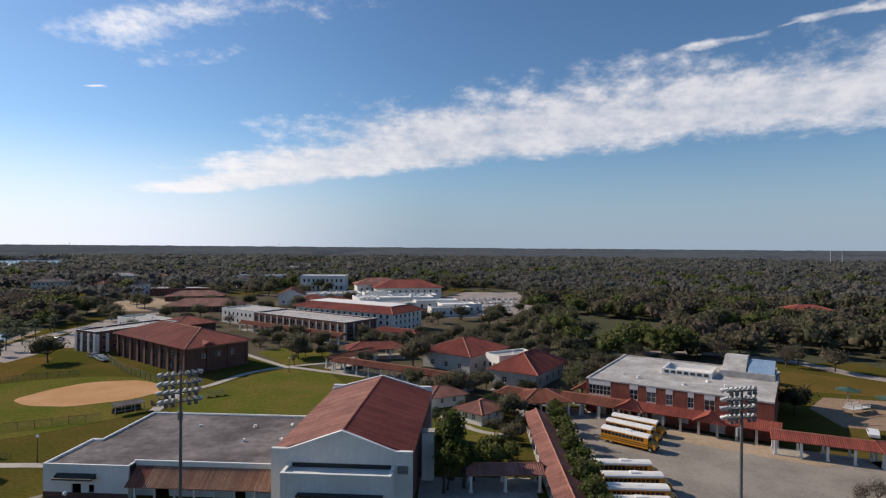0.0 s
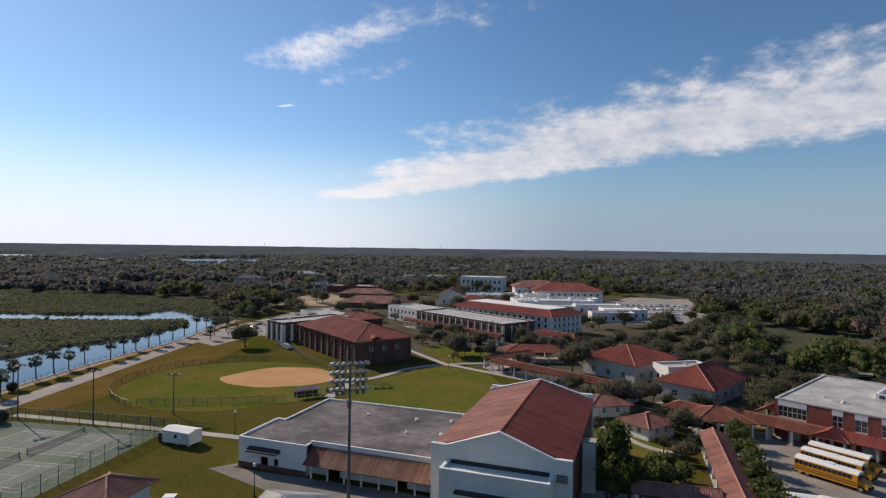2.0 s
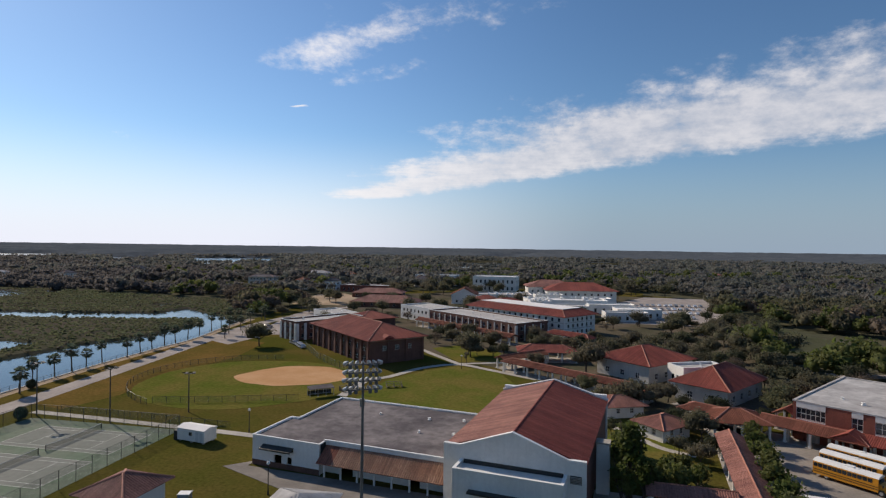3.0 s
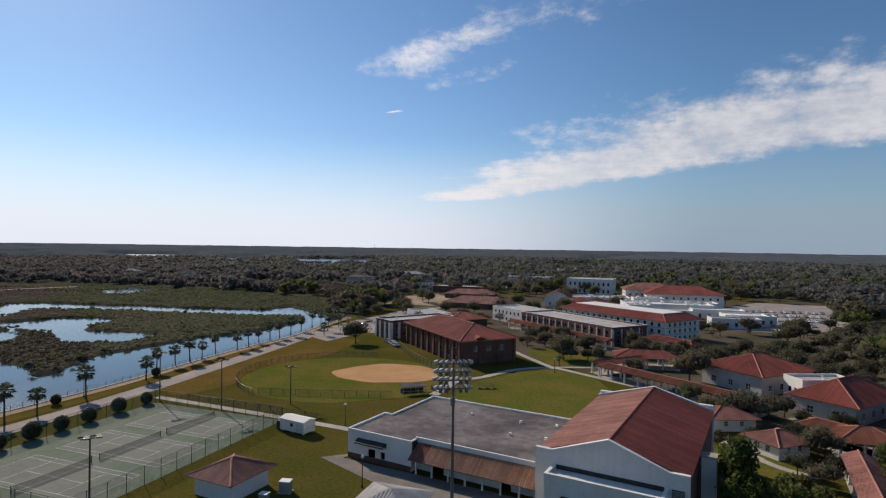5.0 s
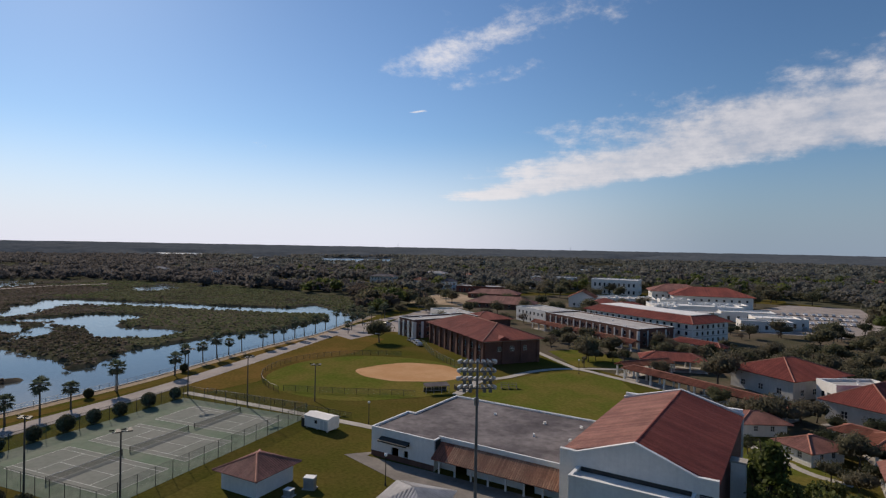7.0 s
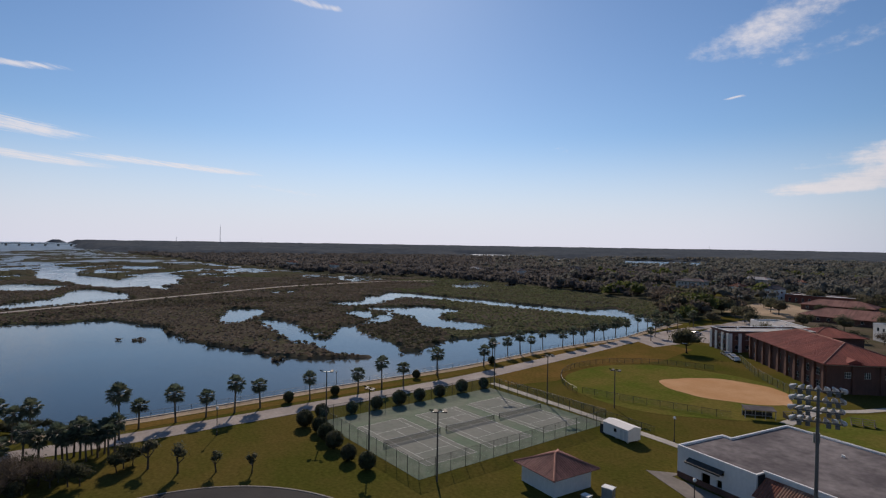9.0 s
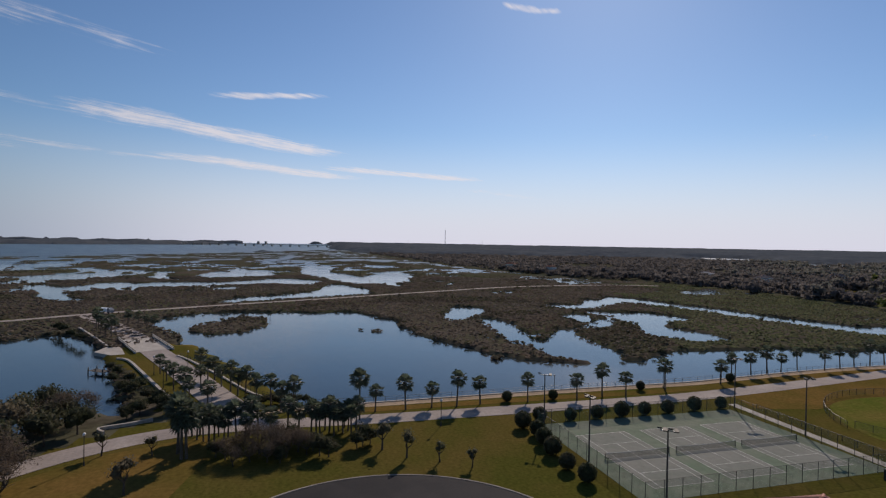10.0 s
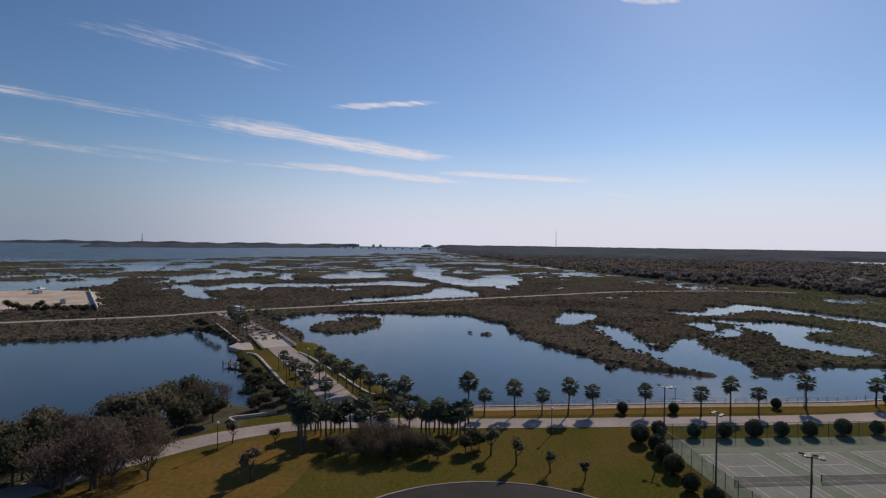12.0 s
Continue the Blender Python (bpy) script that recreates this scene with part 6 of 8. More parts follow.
def fence_run(name, pts, height, step, label, post="metal", mesh_height=None):
    f = thing(name, pose(0, 0, 0), label, "fence")
    net = Geo()
    me = mesh_of("post", Geo().tube((0, 0, 0), (0, 0, height), 0.05, 0.05, 6), M[post])
    for a, b in zip(pts, pts[1:]):
        a, b = Vector(a), Vector(b)
        n = max(1, round((b - a).length / step))
        for i in range(n):
            share("post", me, Matrix.Translation(a.lerp(b, i / n)), f)
        up = Vector((0, 0, height))
        part("top_rail", Geo().tube(a + up, b + up, 0.03, 0.03, 5), M[post], f)
        net.quad(a + Vector((0, 0, 0.05)), b + Vector((0, 0, 0.05)), b + up, a + up)
    part("wire_netting", net, M["chain"], f)
    return f


tennis()


# -------------------------------------------------------------- ball field
def disc(cx, cy, rx, ry, turn, z0, z1, n=48, wob=0.0, seed=1):
    rr = random.Random(seed)
    ph = [rr.uniform(0, 6.28) for _ in range(3)]
    pts = []
    for i in range(n):
        a = 2 * math.pi * i / n
        k = 1 + wob * (math.sin(3 * a + ph[0]) + 0.6 * math.sin(5 * a + ph[1]) + 0.4 * math.sin(9 * a + ph[2]))
        v = Matrix.Rotation(radians(turn), 2) @ Vector((rx * k * math.cos(a), ry * k * math.sin(a)))
        pts.append((cx + v.x, cy + v.y))
    return Geo().prism(pts, z0, z1)


whole("outfield", disc(-95.8, 133.8, 29, 27, 20, -0.1, 0.03, 56, 0.02, 3), M["field"], "green mown outfield", "ball field")
whole("infield", disc(-88.4, 143.2, 15.3, 12.2, 25, -0.1, 0.05, 48, 0.045, 5), M["sand"], "orange clay infield", "ball field")
whole("infield_spur", Geo().prism([(-79.1, 147.6), (-70.3, 144.7), (-71.3, 142.7), (-79.1, 140.8)], -0.1, 0.046), M["sand"], "clay running lane to home plate", "ball field")
whole("green_lawn", Geo().prism([(-57.5, 112.3), (-27.9, 112.3), (-24, 114.3), (-24, 149.8), (-33.8, 167.5), (-47.6, 172.4), (-55.5, 162.5), (-61.4, 147.7), (-61.4, 120.1)], -0.1, 0.025), M["field"], "green lawn behind the gymnasium", "lawn")
whole("dry_outfield_edge", Geo().prism([(-118.5, 96.7), (-140, 98.7), (-152.6, 159), (-155.6, 188.5), (-128.2, 186.7), (-120.3, 159.2), (-122.3, 133.7), (-116.4, 110.3)], -0.1, 0.02), M["dry"], "dry brown grass outside the ball field", "lawn")
whole("road_verge", ribbon([(-126.4, 7.1), (-131.5, 50.9), (-135.8, 89.1), (-144.8, 126.8), (-150.6, 155.1), (-156.1, 182.6)], 3.2, 0.03), M["dry"], "dry brown verge between road and seawall", "lawn")
whole("dry_shore_lawn", Geo().prism([(-113.9, -19.7), (-105.4, -35.5), (-92, -46.6), (-72.8, -59.1), (-63.1, -42.8), (-86.1, -19.7), (-101.4, -17.8)], -0.1, 0.02), M["dry"], "dry brown lawn inside the bend of the road", "lawn")
whole("turning_circle", disc(-66.8, 10.9, 25, 25, 0, -0.1, 0.05, 72), M["darkroad"], "dark asphalt turning circle", "road")
whole("turning_circle_kerb", Geo().join(ribbon([(-66.8 + 25.2 * math.cos(a * 0.2618), 10.9 + 25.2 * math.sin(a * 0.2618)) for a in range(25)], 0.3, 0.12, 0.25, 4)), M["asphalt"], "grey kerb round the turning circle", "kerb")
arc = [(-95.8 + 31 * math.cos(radians(a)), 133.8 + 29 * math.sin(radians(a)), 0.0) for a in range(255, 95, -10)]
fence_run("outfield_fence", arc, 1.5, 3.2, "low dark chain-link fence round the outfield", "darkmetal")
fence_run("field_fence", [(-103.7, 107.4, 0), (-89, 113.3, 0), (-73.2, 121.1, 0)], 1.5, 3.0, "low chain-link fence along the ball field", "darkmetal")
fence_run("backstop_fence", [(-108.6, 182.9, 0), (-94.8, 167.3, 0), (-83, 157.5, 0), (-71.3, 149.6, 0), (-68.3, 141.8, 0)], 2.2, 3.0, "dark chain-link fence behind home plate", "darkmetal")
fence_run("path_fence", [(-118, 96.3, 0), (-96.9, 97.7, 0), (-75.2, 98.6, 0)], 1.2, 3.0, "low chain-link fence beside the path", "darkmetal")



def dugout(m, label):
    d = thing("dugout", m, label, "dugout", "dugouts")
    part("roof", Geo().slab([(-4, -1.6, 2.35), (4, -1.6, 2.35), (4, 1.6, 2.75), (-4, 1.6, 2.75)], 0.16), M["roof_grey"], d)
    for x in (-3.8, -1.3, 1.3, 3.8):
        for y, h in ((-1.4, 2.2), (1.4, 2.55)):
            part("post", Geo().box(x - 0.07, x + 0.07, y - 0.07, y + 0.07, 0, h), M["metal"], d)
    part("bench", Geo().box(-3.5, 3.5, 0.6, 1.1, 0.4, 0.48).box(-3.3, -3.2, 0.7, 1.0, 0, 0.4).box(3.2, 3.3, 0.7, 1.0, 0, 0.4), M["metal"], d)
    part("back_panel", Geo().box(-3.9, 3.9, 1.45, 1.5, 0.05, 1.3), M["darkmetal"], d)
    return d


dugout(pose(-70.6, 126.9, 0, 0, 0, 45) @ Matrix.Diagonal((0.78, 0.85, 0.85, 1)), "open dugout shelter with a sloping grey roof")


def bleacher(m, label):
    b = thing("bleacher", m, label, "bleacher", "bleachers")
    for i in range(4):
        part("seat_plank", Geo().box(-2.2, 2.2, i * 0.6, i * 0.6 + 0.3, 0.4 + i * 0.3, 0.45 + i * 0.3), M["wood_pole"], b)
    for x in (-2, 0, 2):
        part("frame", Geo().slab([(x, 0, 0), (x, 2.2, 0), (x, 2.2, 1.35), (x, 0, 0.38)], 0.06), M["wood_pole"], b)
    return b


bleacher(pose(-56, 139.8, 0, 0, 0, 30.1), "small weathered timber bleacher on the lawn")
bleacher(pose(-65.4, 132.9, 0, 0, 0, 60.1), "small weathered timber bleacher beside the path")


def trailer():
    t = thing("storage_trailer", pose(-76.4, 90.4, 0, 0, 0, -3.2) @ Matrix.Diagonal((0.76, 0.95, 0.95, 1)), "white storage trailer with a pale ribbed roof on the grass", "trailer")
    part("body", Geo().box(-4.2, 4.2, -1.7, 1.7, 0.35, 2.7), M["white"], t)
    part("roof", Geo().slab([(-4.35, -1.85, 2.7), (4.35, -1.85, 2.7), (4.35, 0, 3.15), (-4.35, 0, 3.15)], 0.08).slab([(4.35, 1.85, 2.7), (-4.35, 1.85, 2.7), (-4.35, 0, 3.15), (4.35, 0, 3.15)], 0.08)
         .add([(4.2, -1.7, 2.7), (4.2, 1.7, 2.7), (4.2, 0, 3.1)], [(0, 1, 2)]).add([(-4.2, -1.7, 2.7), (-4.2, 1.7, 2.7), (-4.2, 0, 3.1)], [(2, 1, 0)]), M["roof_bright"], t)
    part("window", Geo().box(-0.5, 0.4, -1.73, -1.7, 1.4, 2.1), M["glass"], t)
    for x in (1.6, 2.9):
        part("door", Geo().box(x, x + 0.9, -1.74, -1.7, 0.4, 2.3), M["frame"], t)
    for x in (-3.6, 0, 3.6):
        for y in (-1.3, 1.3):
            part("block", Geo().box(x - 0.2, x + 0.2, y - 0.2, y + 0.2, 0, 0.35), M["concrete"], t)
    part("end_panel", Geo().box(-5.6, -4.25, -1.5, 1.3, 0, 1.9), M["darkmetal"], t, "dark lean-to box at the end")
    return t


trailer()
tiled_house("tennis_hut", pose(-70.4, 61, 0, 0, 0, 1), 7.2, 7.6, 2.8, 1.9, "small white hut with a red-tiled pyramid roof by the tennis courts", "white", "tile_pale", 0.9, 0, 1, 0.8)


def metal_pavilion():
    p = thing("pavilion", pose(-40.4, 67.4, 0, 0, 0, 7.6), "open pavilion with a white ribbed metal hip roof", "pavilion")
    w = 4.6
    g = Geo()
    cs = [(-w, -w, 3.0), (w, -w, 3.0), (w, w, 3.0), (-w, w, 3.0)]
    rows = Geo()
    for i in range(4):
        a, b = cs[i], cs[(i + 1) % 4]
        g.slab([a, b, (0, 0, 4.6)], 0.08)
        tile_rows(rows, a, b, (0, 0, 4.6), (0, 0, 4.6), 0.45, 0.05)
    r = part("roof", g, M["roof_white"], p)
    part("ribbing", rows, M["roof_white"], r)
    for x in (-w + .5, w - .5):
        for y in (-w + .5, w - .5):
            part("post", Geo().box(x - .12, x + .12, y - .12, y + .12, 0, 3.0), M["white"], p)
    return p


metal_pavilion()


def utility_box(m, label, w, d, h):
    u = thing("utility_cabinet", m, label, "cabinet", "utility cabinets")
    part("body", Geo().box(-w / 2, w / 2, -d / 2, d / 2, 0.1, h), M["metal"], u)
    part("top", Geo().box(-w / 2 - .06, w / 2 + .06, -d / 2 - .06, d / 2 + .06, h, h + 0.1), M["coping"], u)
    part("plinth", Geo().box(-w / 2 - .2, w / 2 + .2, -d / 2 - .2, d / 2 + .2, 0, 0.1), M["concrete"], u)
    return u


utility_box(pose(-59.1, 67.9, 0, 0, 0, 19.4), "grey metal utility cabinet beside the hut", 1.6, 1.2, 1.7)
utility_box(pose(-59.9, 64.3, 0, 0, 0, 9.2), "grey metal utility cabinet beside the hut", 1.2, 1.0, 1.0)


# ------------------------------------------------------------------ bridge
def bridge():
    b = thing("bridge", pose(-208.5, -62.6, 0, 0, 0, 209.3), "small concrete road bridge with pale parapets over the channel", "bridge")
    part("deck", Geo().box(-13, 13, -5.6, 5.6, -0.7, 0.13), M["concrete"], b)
    for y in (-5.5, 5.5):
        p = part("parapet", Geo().box(-15, 15, y - 0.2, y + 0.2, 0.13, 0.55), M["concrete"], b)
        part("rail", Geo().box(-15, 15, y - 0.12, y + 0.12, 0.95, 1.1), M["concrete"], p)
        me = mesh_of("baluster", Geo().box(-0.12, 0.12, -0.1, 0.1, 0.55, 0.95), M["concrete"])
        for i in range(16):
            share("baluster", me, pose(-14.6 + i * 1.946, y, 0), p)
    for x in (-6, 6):
        part("pier", Geo().box(x - 0.5, x + 0.5, -5.2, 5.2, -3.2, -0.7), M["concrete"], b)
    for x in (-13.5, 13.5):
        part("abutment", Geo().box(x - 1.2, x + 1.2, -7.5, 7.5, -3.2, -0.02), M["concrete"], b)
    return b


bridge()
whole("bank_wall", ribbon([(-136.0, -31.8), (-142.7, -36.3), (-162.0, -47.0), (-181.4, -58.0), (-184.6, -62.3)], 0.7, 0.5, 2.5), M["concrete"], "pale concrete bank wall beside the avenue", "wall")
BANK_EDGE = [(-130.1, -4.0), (-141.3, -16.3), (-159.1, -27.2), (-180.5, -40.7), (-188.1, -46.4)]
whole("bank_wall_2", ribbon(BANK_EDGE, 0.6, 0.35, 2.5), M["concrete"], "pale concrete edge of the avenue bank", "wall")
whole("bank_wall_3", ribbon([(-116.4, -39.0), (-118.8, -40.8), (-121.0, -36.7), (-123.6, -32.9)], 0.5, 0.6, 1.5, 3), M["concrete"], "pale low wall on the bank", "wall")
whole("bank_wall_4", ribbon([(-246.7, -99.4), (-222.7, -84.0), (-205.1, -72.9)], 0.7, 0.5, 2.5), M["concrete"], "pale concrete wall at the far bank", "wall")
whole("landing", Geo().prism([(-196.2, -73.3), (-203.9, -73.2), (-209.9, -72.3), (-201.2, -67.0), (-192.2, -62.9), (-190.8, -66.5)], -1.6, 0.05), M["concrete"], "concrete boat ramp under the bridge", "landing")


whole("site_wall", ribbon([(-383.1, -246.6), (-323.3, -204.0), (-286.2, -177.5)], 0.5, 1.6, 1.8), M["white"], "white boundary wall of the sand lot", "wall")


def rail_fence(line, label):
    f = thing("railing", pose(0, 0, 0), label, "railing", "railings")
    me = mesh_of("post", Geo().tube((0, 0, 0), (0, 0, 1.15), 0.05, 0.05, 6), M["darkmetal"])
    rails = Geo()
    for a, b in zip(line, line[1:]):
        a, b = Vector((*a, 0.2)), Vector((*b, 0.2))
        n = max(1, round((b - a).length / 2.6))
        for i in range(n):
            share("post", me, Matrix.Translation(a.lerp(b, i / n)), f)
        for z in (1.08, 0.55):
            rails.tube(a + Vector((0, 0, z)), b + Vector((0, 0, z)), 0.035, 0.035, 5)
    part("rail_pair", rails, M["darkmetal"], f)
    return f


rail_fence([(x + 0.05, y) for x, y in SEAWALL], "dark metal railing along the seawall")
rail_fence(BANK_EDGE, "dark metal railing along the avenue bank")


def utility_pole(m, h, label):
    u = thing("utility_pole", m, label, "utility pole", "utility poles")
    part("pole", Geo().tube((0, 0, 0), (0, 0, h), 0.18, 0.12, 8), M["wood_pole"], u)
    part("crossarm", Geo().box(-1.1, 1.1, -0.08, 0.08, h - 0.9, h - 0.72), M["wood_pole"], u)
    return u


for x, y in ((-263.2, -150.9), (-305.3, -99), (-343.5, -39.5), (-382.7, 19), (-425.9, 78.4)):
    utility_pole(pose(x, y, 0, 0, 0, 40), 10.5, "weathered utility pole on the causeway")


def tall_tower(m, h, label, mast=True, thick=3.2):
    t = thing("radio_tower", m, label, "tower", "towers")
    part("shaft", Geo().tube((0, 0, 0), (0, 0, h), thick, thick * 0.5, 8), M["concrete"] if not mast else M["metal"], t)
    part("top_mast", Geo().tube((0, 0, h), (0, 0, h * 1.12), thick * 0.25, thick * 0.15, 6), M["metal"], t)
    return t


tall_tower(pose(*(direction(80.25, 0).xy * 3200), 0), 105, "tall slim transmission tower beyond the woods", True, 1.9)
tall_tower(pose(*(direction(119.6, 0).xy * 3400), 0), 62, "slim lighthouse tower on the far shore", False)
for yaw, dist, h in ((76.5, 3300, 45), (84.0, 4200, 50), (33.5, 3600, 45), (16.2, 3800, 47), (-34.5, 1500, 34), (-35.3, 1500, 34)):
    tall_tower(pose(*(direction(yaw, 0).xy * dist), 0), h, "thin far mast on the horizon", True, 1.1)


def long_bridge():
    b = thing("long_bridge", pose(-3050, -480, 0, 0, 0, 70), "long low road bridge across the bay", "bridge")
    part("deck", Geo().box(-420, 420, -6, 6, 7, 9.5), M["concrete"], b)
    me = mesh_of("pier", Geo().box(-2.5, 2.5, -5, 5, -3, 7), M["concrete"])
    for i in range(17):
        share("pier", me, pose(-400 + i * 50, 0, 0), b)
    part("lift_towers", Geo().box(20, 28, -6, 6, 9.5, 24).box(62, 70, -6, 6, 9.5, 24), M["concrete"], b)
    return b


long_bridge()


def far_shore():
    """Low wooded land on the other side of the bay."""
    g, n = Geo(), 70
    for i in range(n + 1):
        yaw = 100 + 52 * i / n
        d, h = direction(yaw, 0), 15 + 4 * math.sin(i * 1.7) + 3 * math.sin(i * 0.6)
        for r, z in ((4500, -1.5), (4530, h * 0.7), (4600, h), (4800, h + 1)):
            g.v.append((d.x * r, d.y * r, z))
    g.f += [(4 * i + k, 4 * i + 4 + k, 4 * i + 5 + k, 4 * i + 1 + k) for i in range(n) for k in range(3)]
    # same haze-blue colour as the far woods
    whole("far_shore", g, M["far_woods"], "low dark wooded shore across the bay, tinted blue for haze", "shore")


far_shore()
# pale roofs that show in the woods
rnd = random.Random(12)
for i, (yaw, dist) in enumerate(((56, 700), (51, 640), (46, 760), (33, 800), (24, 900), (27, 620), (16, 760), (8, 820), (-4, 900), (-9, 760), (-16, 980), (-25, 860), (-31, 640), (70, 760), (74, 820), (20, 520), (29, 470), (31, 480))):
    p = direction(yaw, 0) * dist
    tiled_house("far_house", pose(p.x, p.y, 0.0, 0, 0, rnd.uniform(0, 90)), rnd.uniform(10, 17), rnd.uniform(7, 11), rnd.uniform(6, 8.5), 2.4, "far pale house showing above the woods", "white", rnd.choice(("roof_white", "roof_grey", "tile_dark", "tile_pale")), 0.6, 4, 2, 1.2, False)
for i, (x, y, a, w) in enumerate(((-292.9, -108.1, 58, 7), (-385.5, -282.3, 20, 9), (-363.4, -267.9, 60, 8), (-311.4, -213.3, 30, 7))):
    t = thing("truck", pose(x, y, 0.1, 0, 0, a), "pale work truck with a box bed", "truck", "trucks")
    part("cab", Geo().add([(2.6, -1.1, .5), (4.6, -1.1, .5), (4.6, -1.1, 1.6), (3.9, -1.1, 2.6), (2.6, -1.1, 2.6), (2.6, 1.1, .5), (4.6, 1.1, .5), (4.6, 1.1, 1.6), (3.9, 1.1, 2.6), (2.6, 1.1, 2.6)],
                          [(0, 1, 2, 3, 4), (9, 8, 7, 6, 5)] + [(i, 5 + i, 5 + (i + 1) % 5, (i + 1) % 5) for i in range(5)]), M["car"], t)
    part("bed", Geo().box(-w / 2, 2.5, -1.2, 1.2, 0.7, 2.4 if i != 1 else 1.3), M["car"], t)
    for xx in (-w / 2 + 1.0, 3.6):
        for yy in (-1.0, 1.0):
            part("wheel", Geo().tube((xx, yy - .15, .5), (xx, yy + .15, .5), .5, .5, 10), M["black"], t)


def dock(m, label):
    d = thing("dock", m, label, "dock")
    for i in range(6):
        part("deck_plank", Geo().box(-3.0 + i, -2.06 + i, -1.2, 1.2, 0.35, 0.43), M["wood_pole"], d)
    me = mesh_of("pile", Geo().tube((0, 0, -2.5), (0, 0, 1.3), 0.16, 0.14, 8), M["wood_pole"])
    for x in (-2.7, 0.0, 2.7):
        for y in (-1.3, 1.3):
            share("pile", me, pose(x, y, 0), d)
    return d


dock(pose(-170.6, -61.4, -0.6, 0, 0, 60), "small weathered wooden dock with dark piles")


# ------------------------------------------------------------------- woods
def leaf_quads(rng, centres, normals, size, droop=0.0, spread=0.32):
    """Ragged leaf sprays: one bent four-cornered blade at each centre."""
    n = len(centres)
    r = rng.normal(size=(n, 3))
    t = np.cross(normals + spread * r, rng.normal(size=(n, 3)))
    t /= np.linalg.norm(t, axis=1)[:, None] + 1e-9
    b = np.cross(normals + spread * r, t)
    b /= np.linalg.norm(b, axis=1)[:, None] + 1e-9
    s = size * rng.uniform(0.6, 1.3, (n, 1))
    w = s * rng.uniform(0.45, 0.9, (n, 1))
    v = np.stack([centres - t * s, centres - b * w, centres + t * s + normals * s * 0.15, centres + b * w], 1)
    v[:, :, 2] -= droop * rng.uniform(0, 1, (n, 1))
    return v.reshape(-1, 3), np.arange(4 * n).reshape(n, 4)


def sphere_points(rng, n):
    p = rng.normal(size=(n, 3))
    return p / np.linalg.norm(p, axis=1)[:, None]


def crown(rng, radius, height, base, lobes, leaves, size, core=True, spread=0.32, ragged=0.72):
    """Foliage of a tree: uneven lobes of leaf sprays round a shaded core. Quads only."""
    vs, fs, o = [], [], 0
    for k in range(lobes):
        a = rng.uniform(0, 2 * math.pi)
        far = radius * (0.62 * math.sqrt(rng.uniform(0, 1)) if k else 0)
        lr = radius * rng.uniform(0.38, 0.62)
        c = np.array([math.cos(a) * far, math.sin(a) * far, base + height * rng.uniform(0.35, 0.72) - 0.12 * far])
        ext = np.array([lr, lr, min(lr, height * rng.uniform(0.28, 0.42))])
        p = sphere_points(rng, leaves)
        p[:, 2] = np.where(p[:, 2] < -0.35, -p[:, 2], p[:, 2])
        cen = c + p * ext * rng.uniform(ragged, 1.12 if ragged > 0.6 else 1.28, (leaves, 1))
        v, f = leaf_quads(rng, cen, p, size, 0.0, spread)
        vs.append(v)
        fs.append(f + o)
        o += len(v)
        if core:
            ring = 4
            ang = np.arange(ring) * 2 * math.pi / ring + rng.uniform(0, 1.5)
            lat = [-0.75, -0.05, 0.8]
            pts = np.array([[math.cos(t) * math.cos(l), math.sin(t) * math.cos(l), math.sin(l)] for l in lat for t in ang])
            pts = c + pts * ext * 0.74 * rng.uniform(0.8, 1.1, (len(pts), 1))
            q = [[i * ring + j, i * ring + (j + 1) % ring, (i + 1) * ring + (j + 1) % ring, (i + 1) * ring + j] for i in range(2) for j in range(ring)]
            q += [[8, 9, 10, 11]]
            vs.append(pts)
            fs.append(np.array(q) + o)
            o += len(pts)
    return np.concatenate(vs), np.concatenate(fs)


def scatter(rng, spots, templates, low, high, sink=0.0):
    """Copies of leafy templates at the spots, turned and scaled, as one set of arrays."""
    vs, fs, o = [], [], 0
    pick = rng.integers(0, len(templates), len(spots))
    turn = rng.uniform(0, 2 * math.pi, len(spots))
    grow = rng.uniform(low, high, len(spots))
    tall = grow * rng.uniform(0.85, 1.2, len(spots))
    for k, (tv, tf) in enumerate(templates):
        idx = np.nonzero(pick == k)[0]
        if not len(idx):
            continue
        c, s = np.cos(turn[idx])[:, None], np.sin(turn[idx])[:, None]
        gsc = grow[idx][:, None]
        x = (tv[None, :, 0] * c - tv[None, :, 1] * s) * gsc + spots[idx, 0][:, None]
        y = (tv[None, :, 0] * s + tv[None, :, 1] * c) * gsc + spots[idx, 1][:, None]
        z = tv[None, :, 2] * tall[idx][:, None] + spots[idx, 2][:, None] - sink
        vs.append(np.stack([x, y, z], 2).reshape(-1, 3))
        fs.append((tf[None] + (np.arange(len(idx)) * len(tv))[:, None, None] + o).reshape(-1, tf.shape[1]))
        o += len(idx) * len(tv)
    return np.concatenate(vs), np.concatenate(fs)


def jitter_spots(rng, r0, r1, step, yaw0=-50, yaw1=142):
    """Points on a shaken lattice between two distances, over the side that the land opens to."""
    xs = np.arange(-r1, r1, step)
    gx_, gy_ = np.meshgrid(xs, xs, indexing="ij")
    p = np.stack([gx_.ravel(), gy_.ravel()], 1) + rng.uniform(-0.48, 0.48, (gx_.size, 2)) * step
    r = np.hypot(p[:, 0], p[:, 1])
    yaw = np.degrees(np.arctan2(-p[:, 0], p[:, 1]))
    return p[(r >= r0) & (r < r1) & (yaw > yaw0) & (yaw < yaw1)]


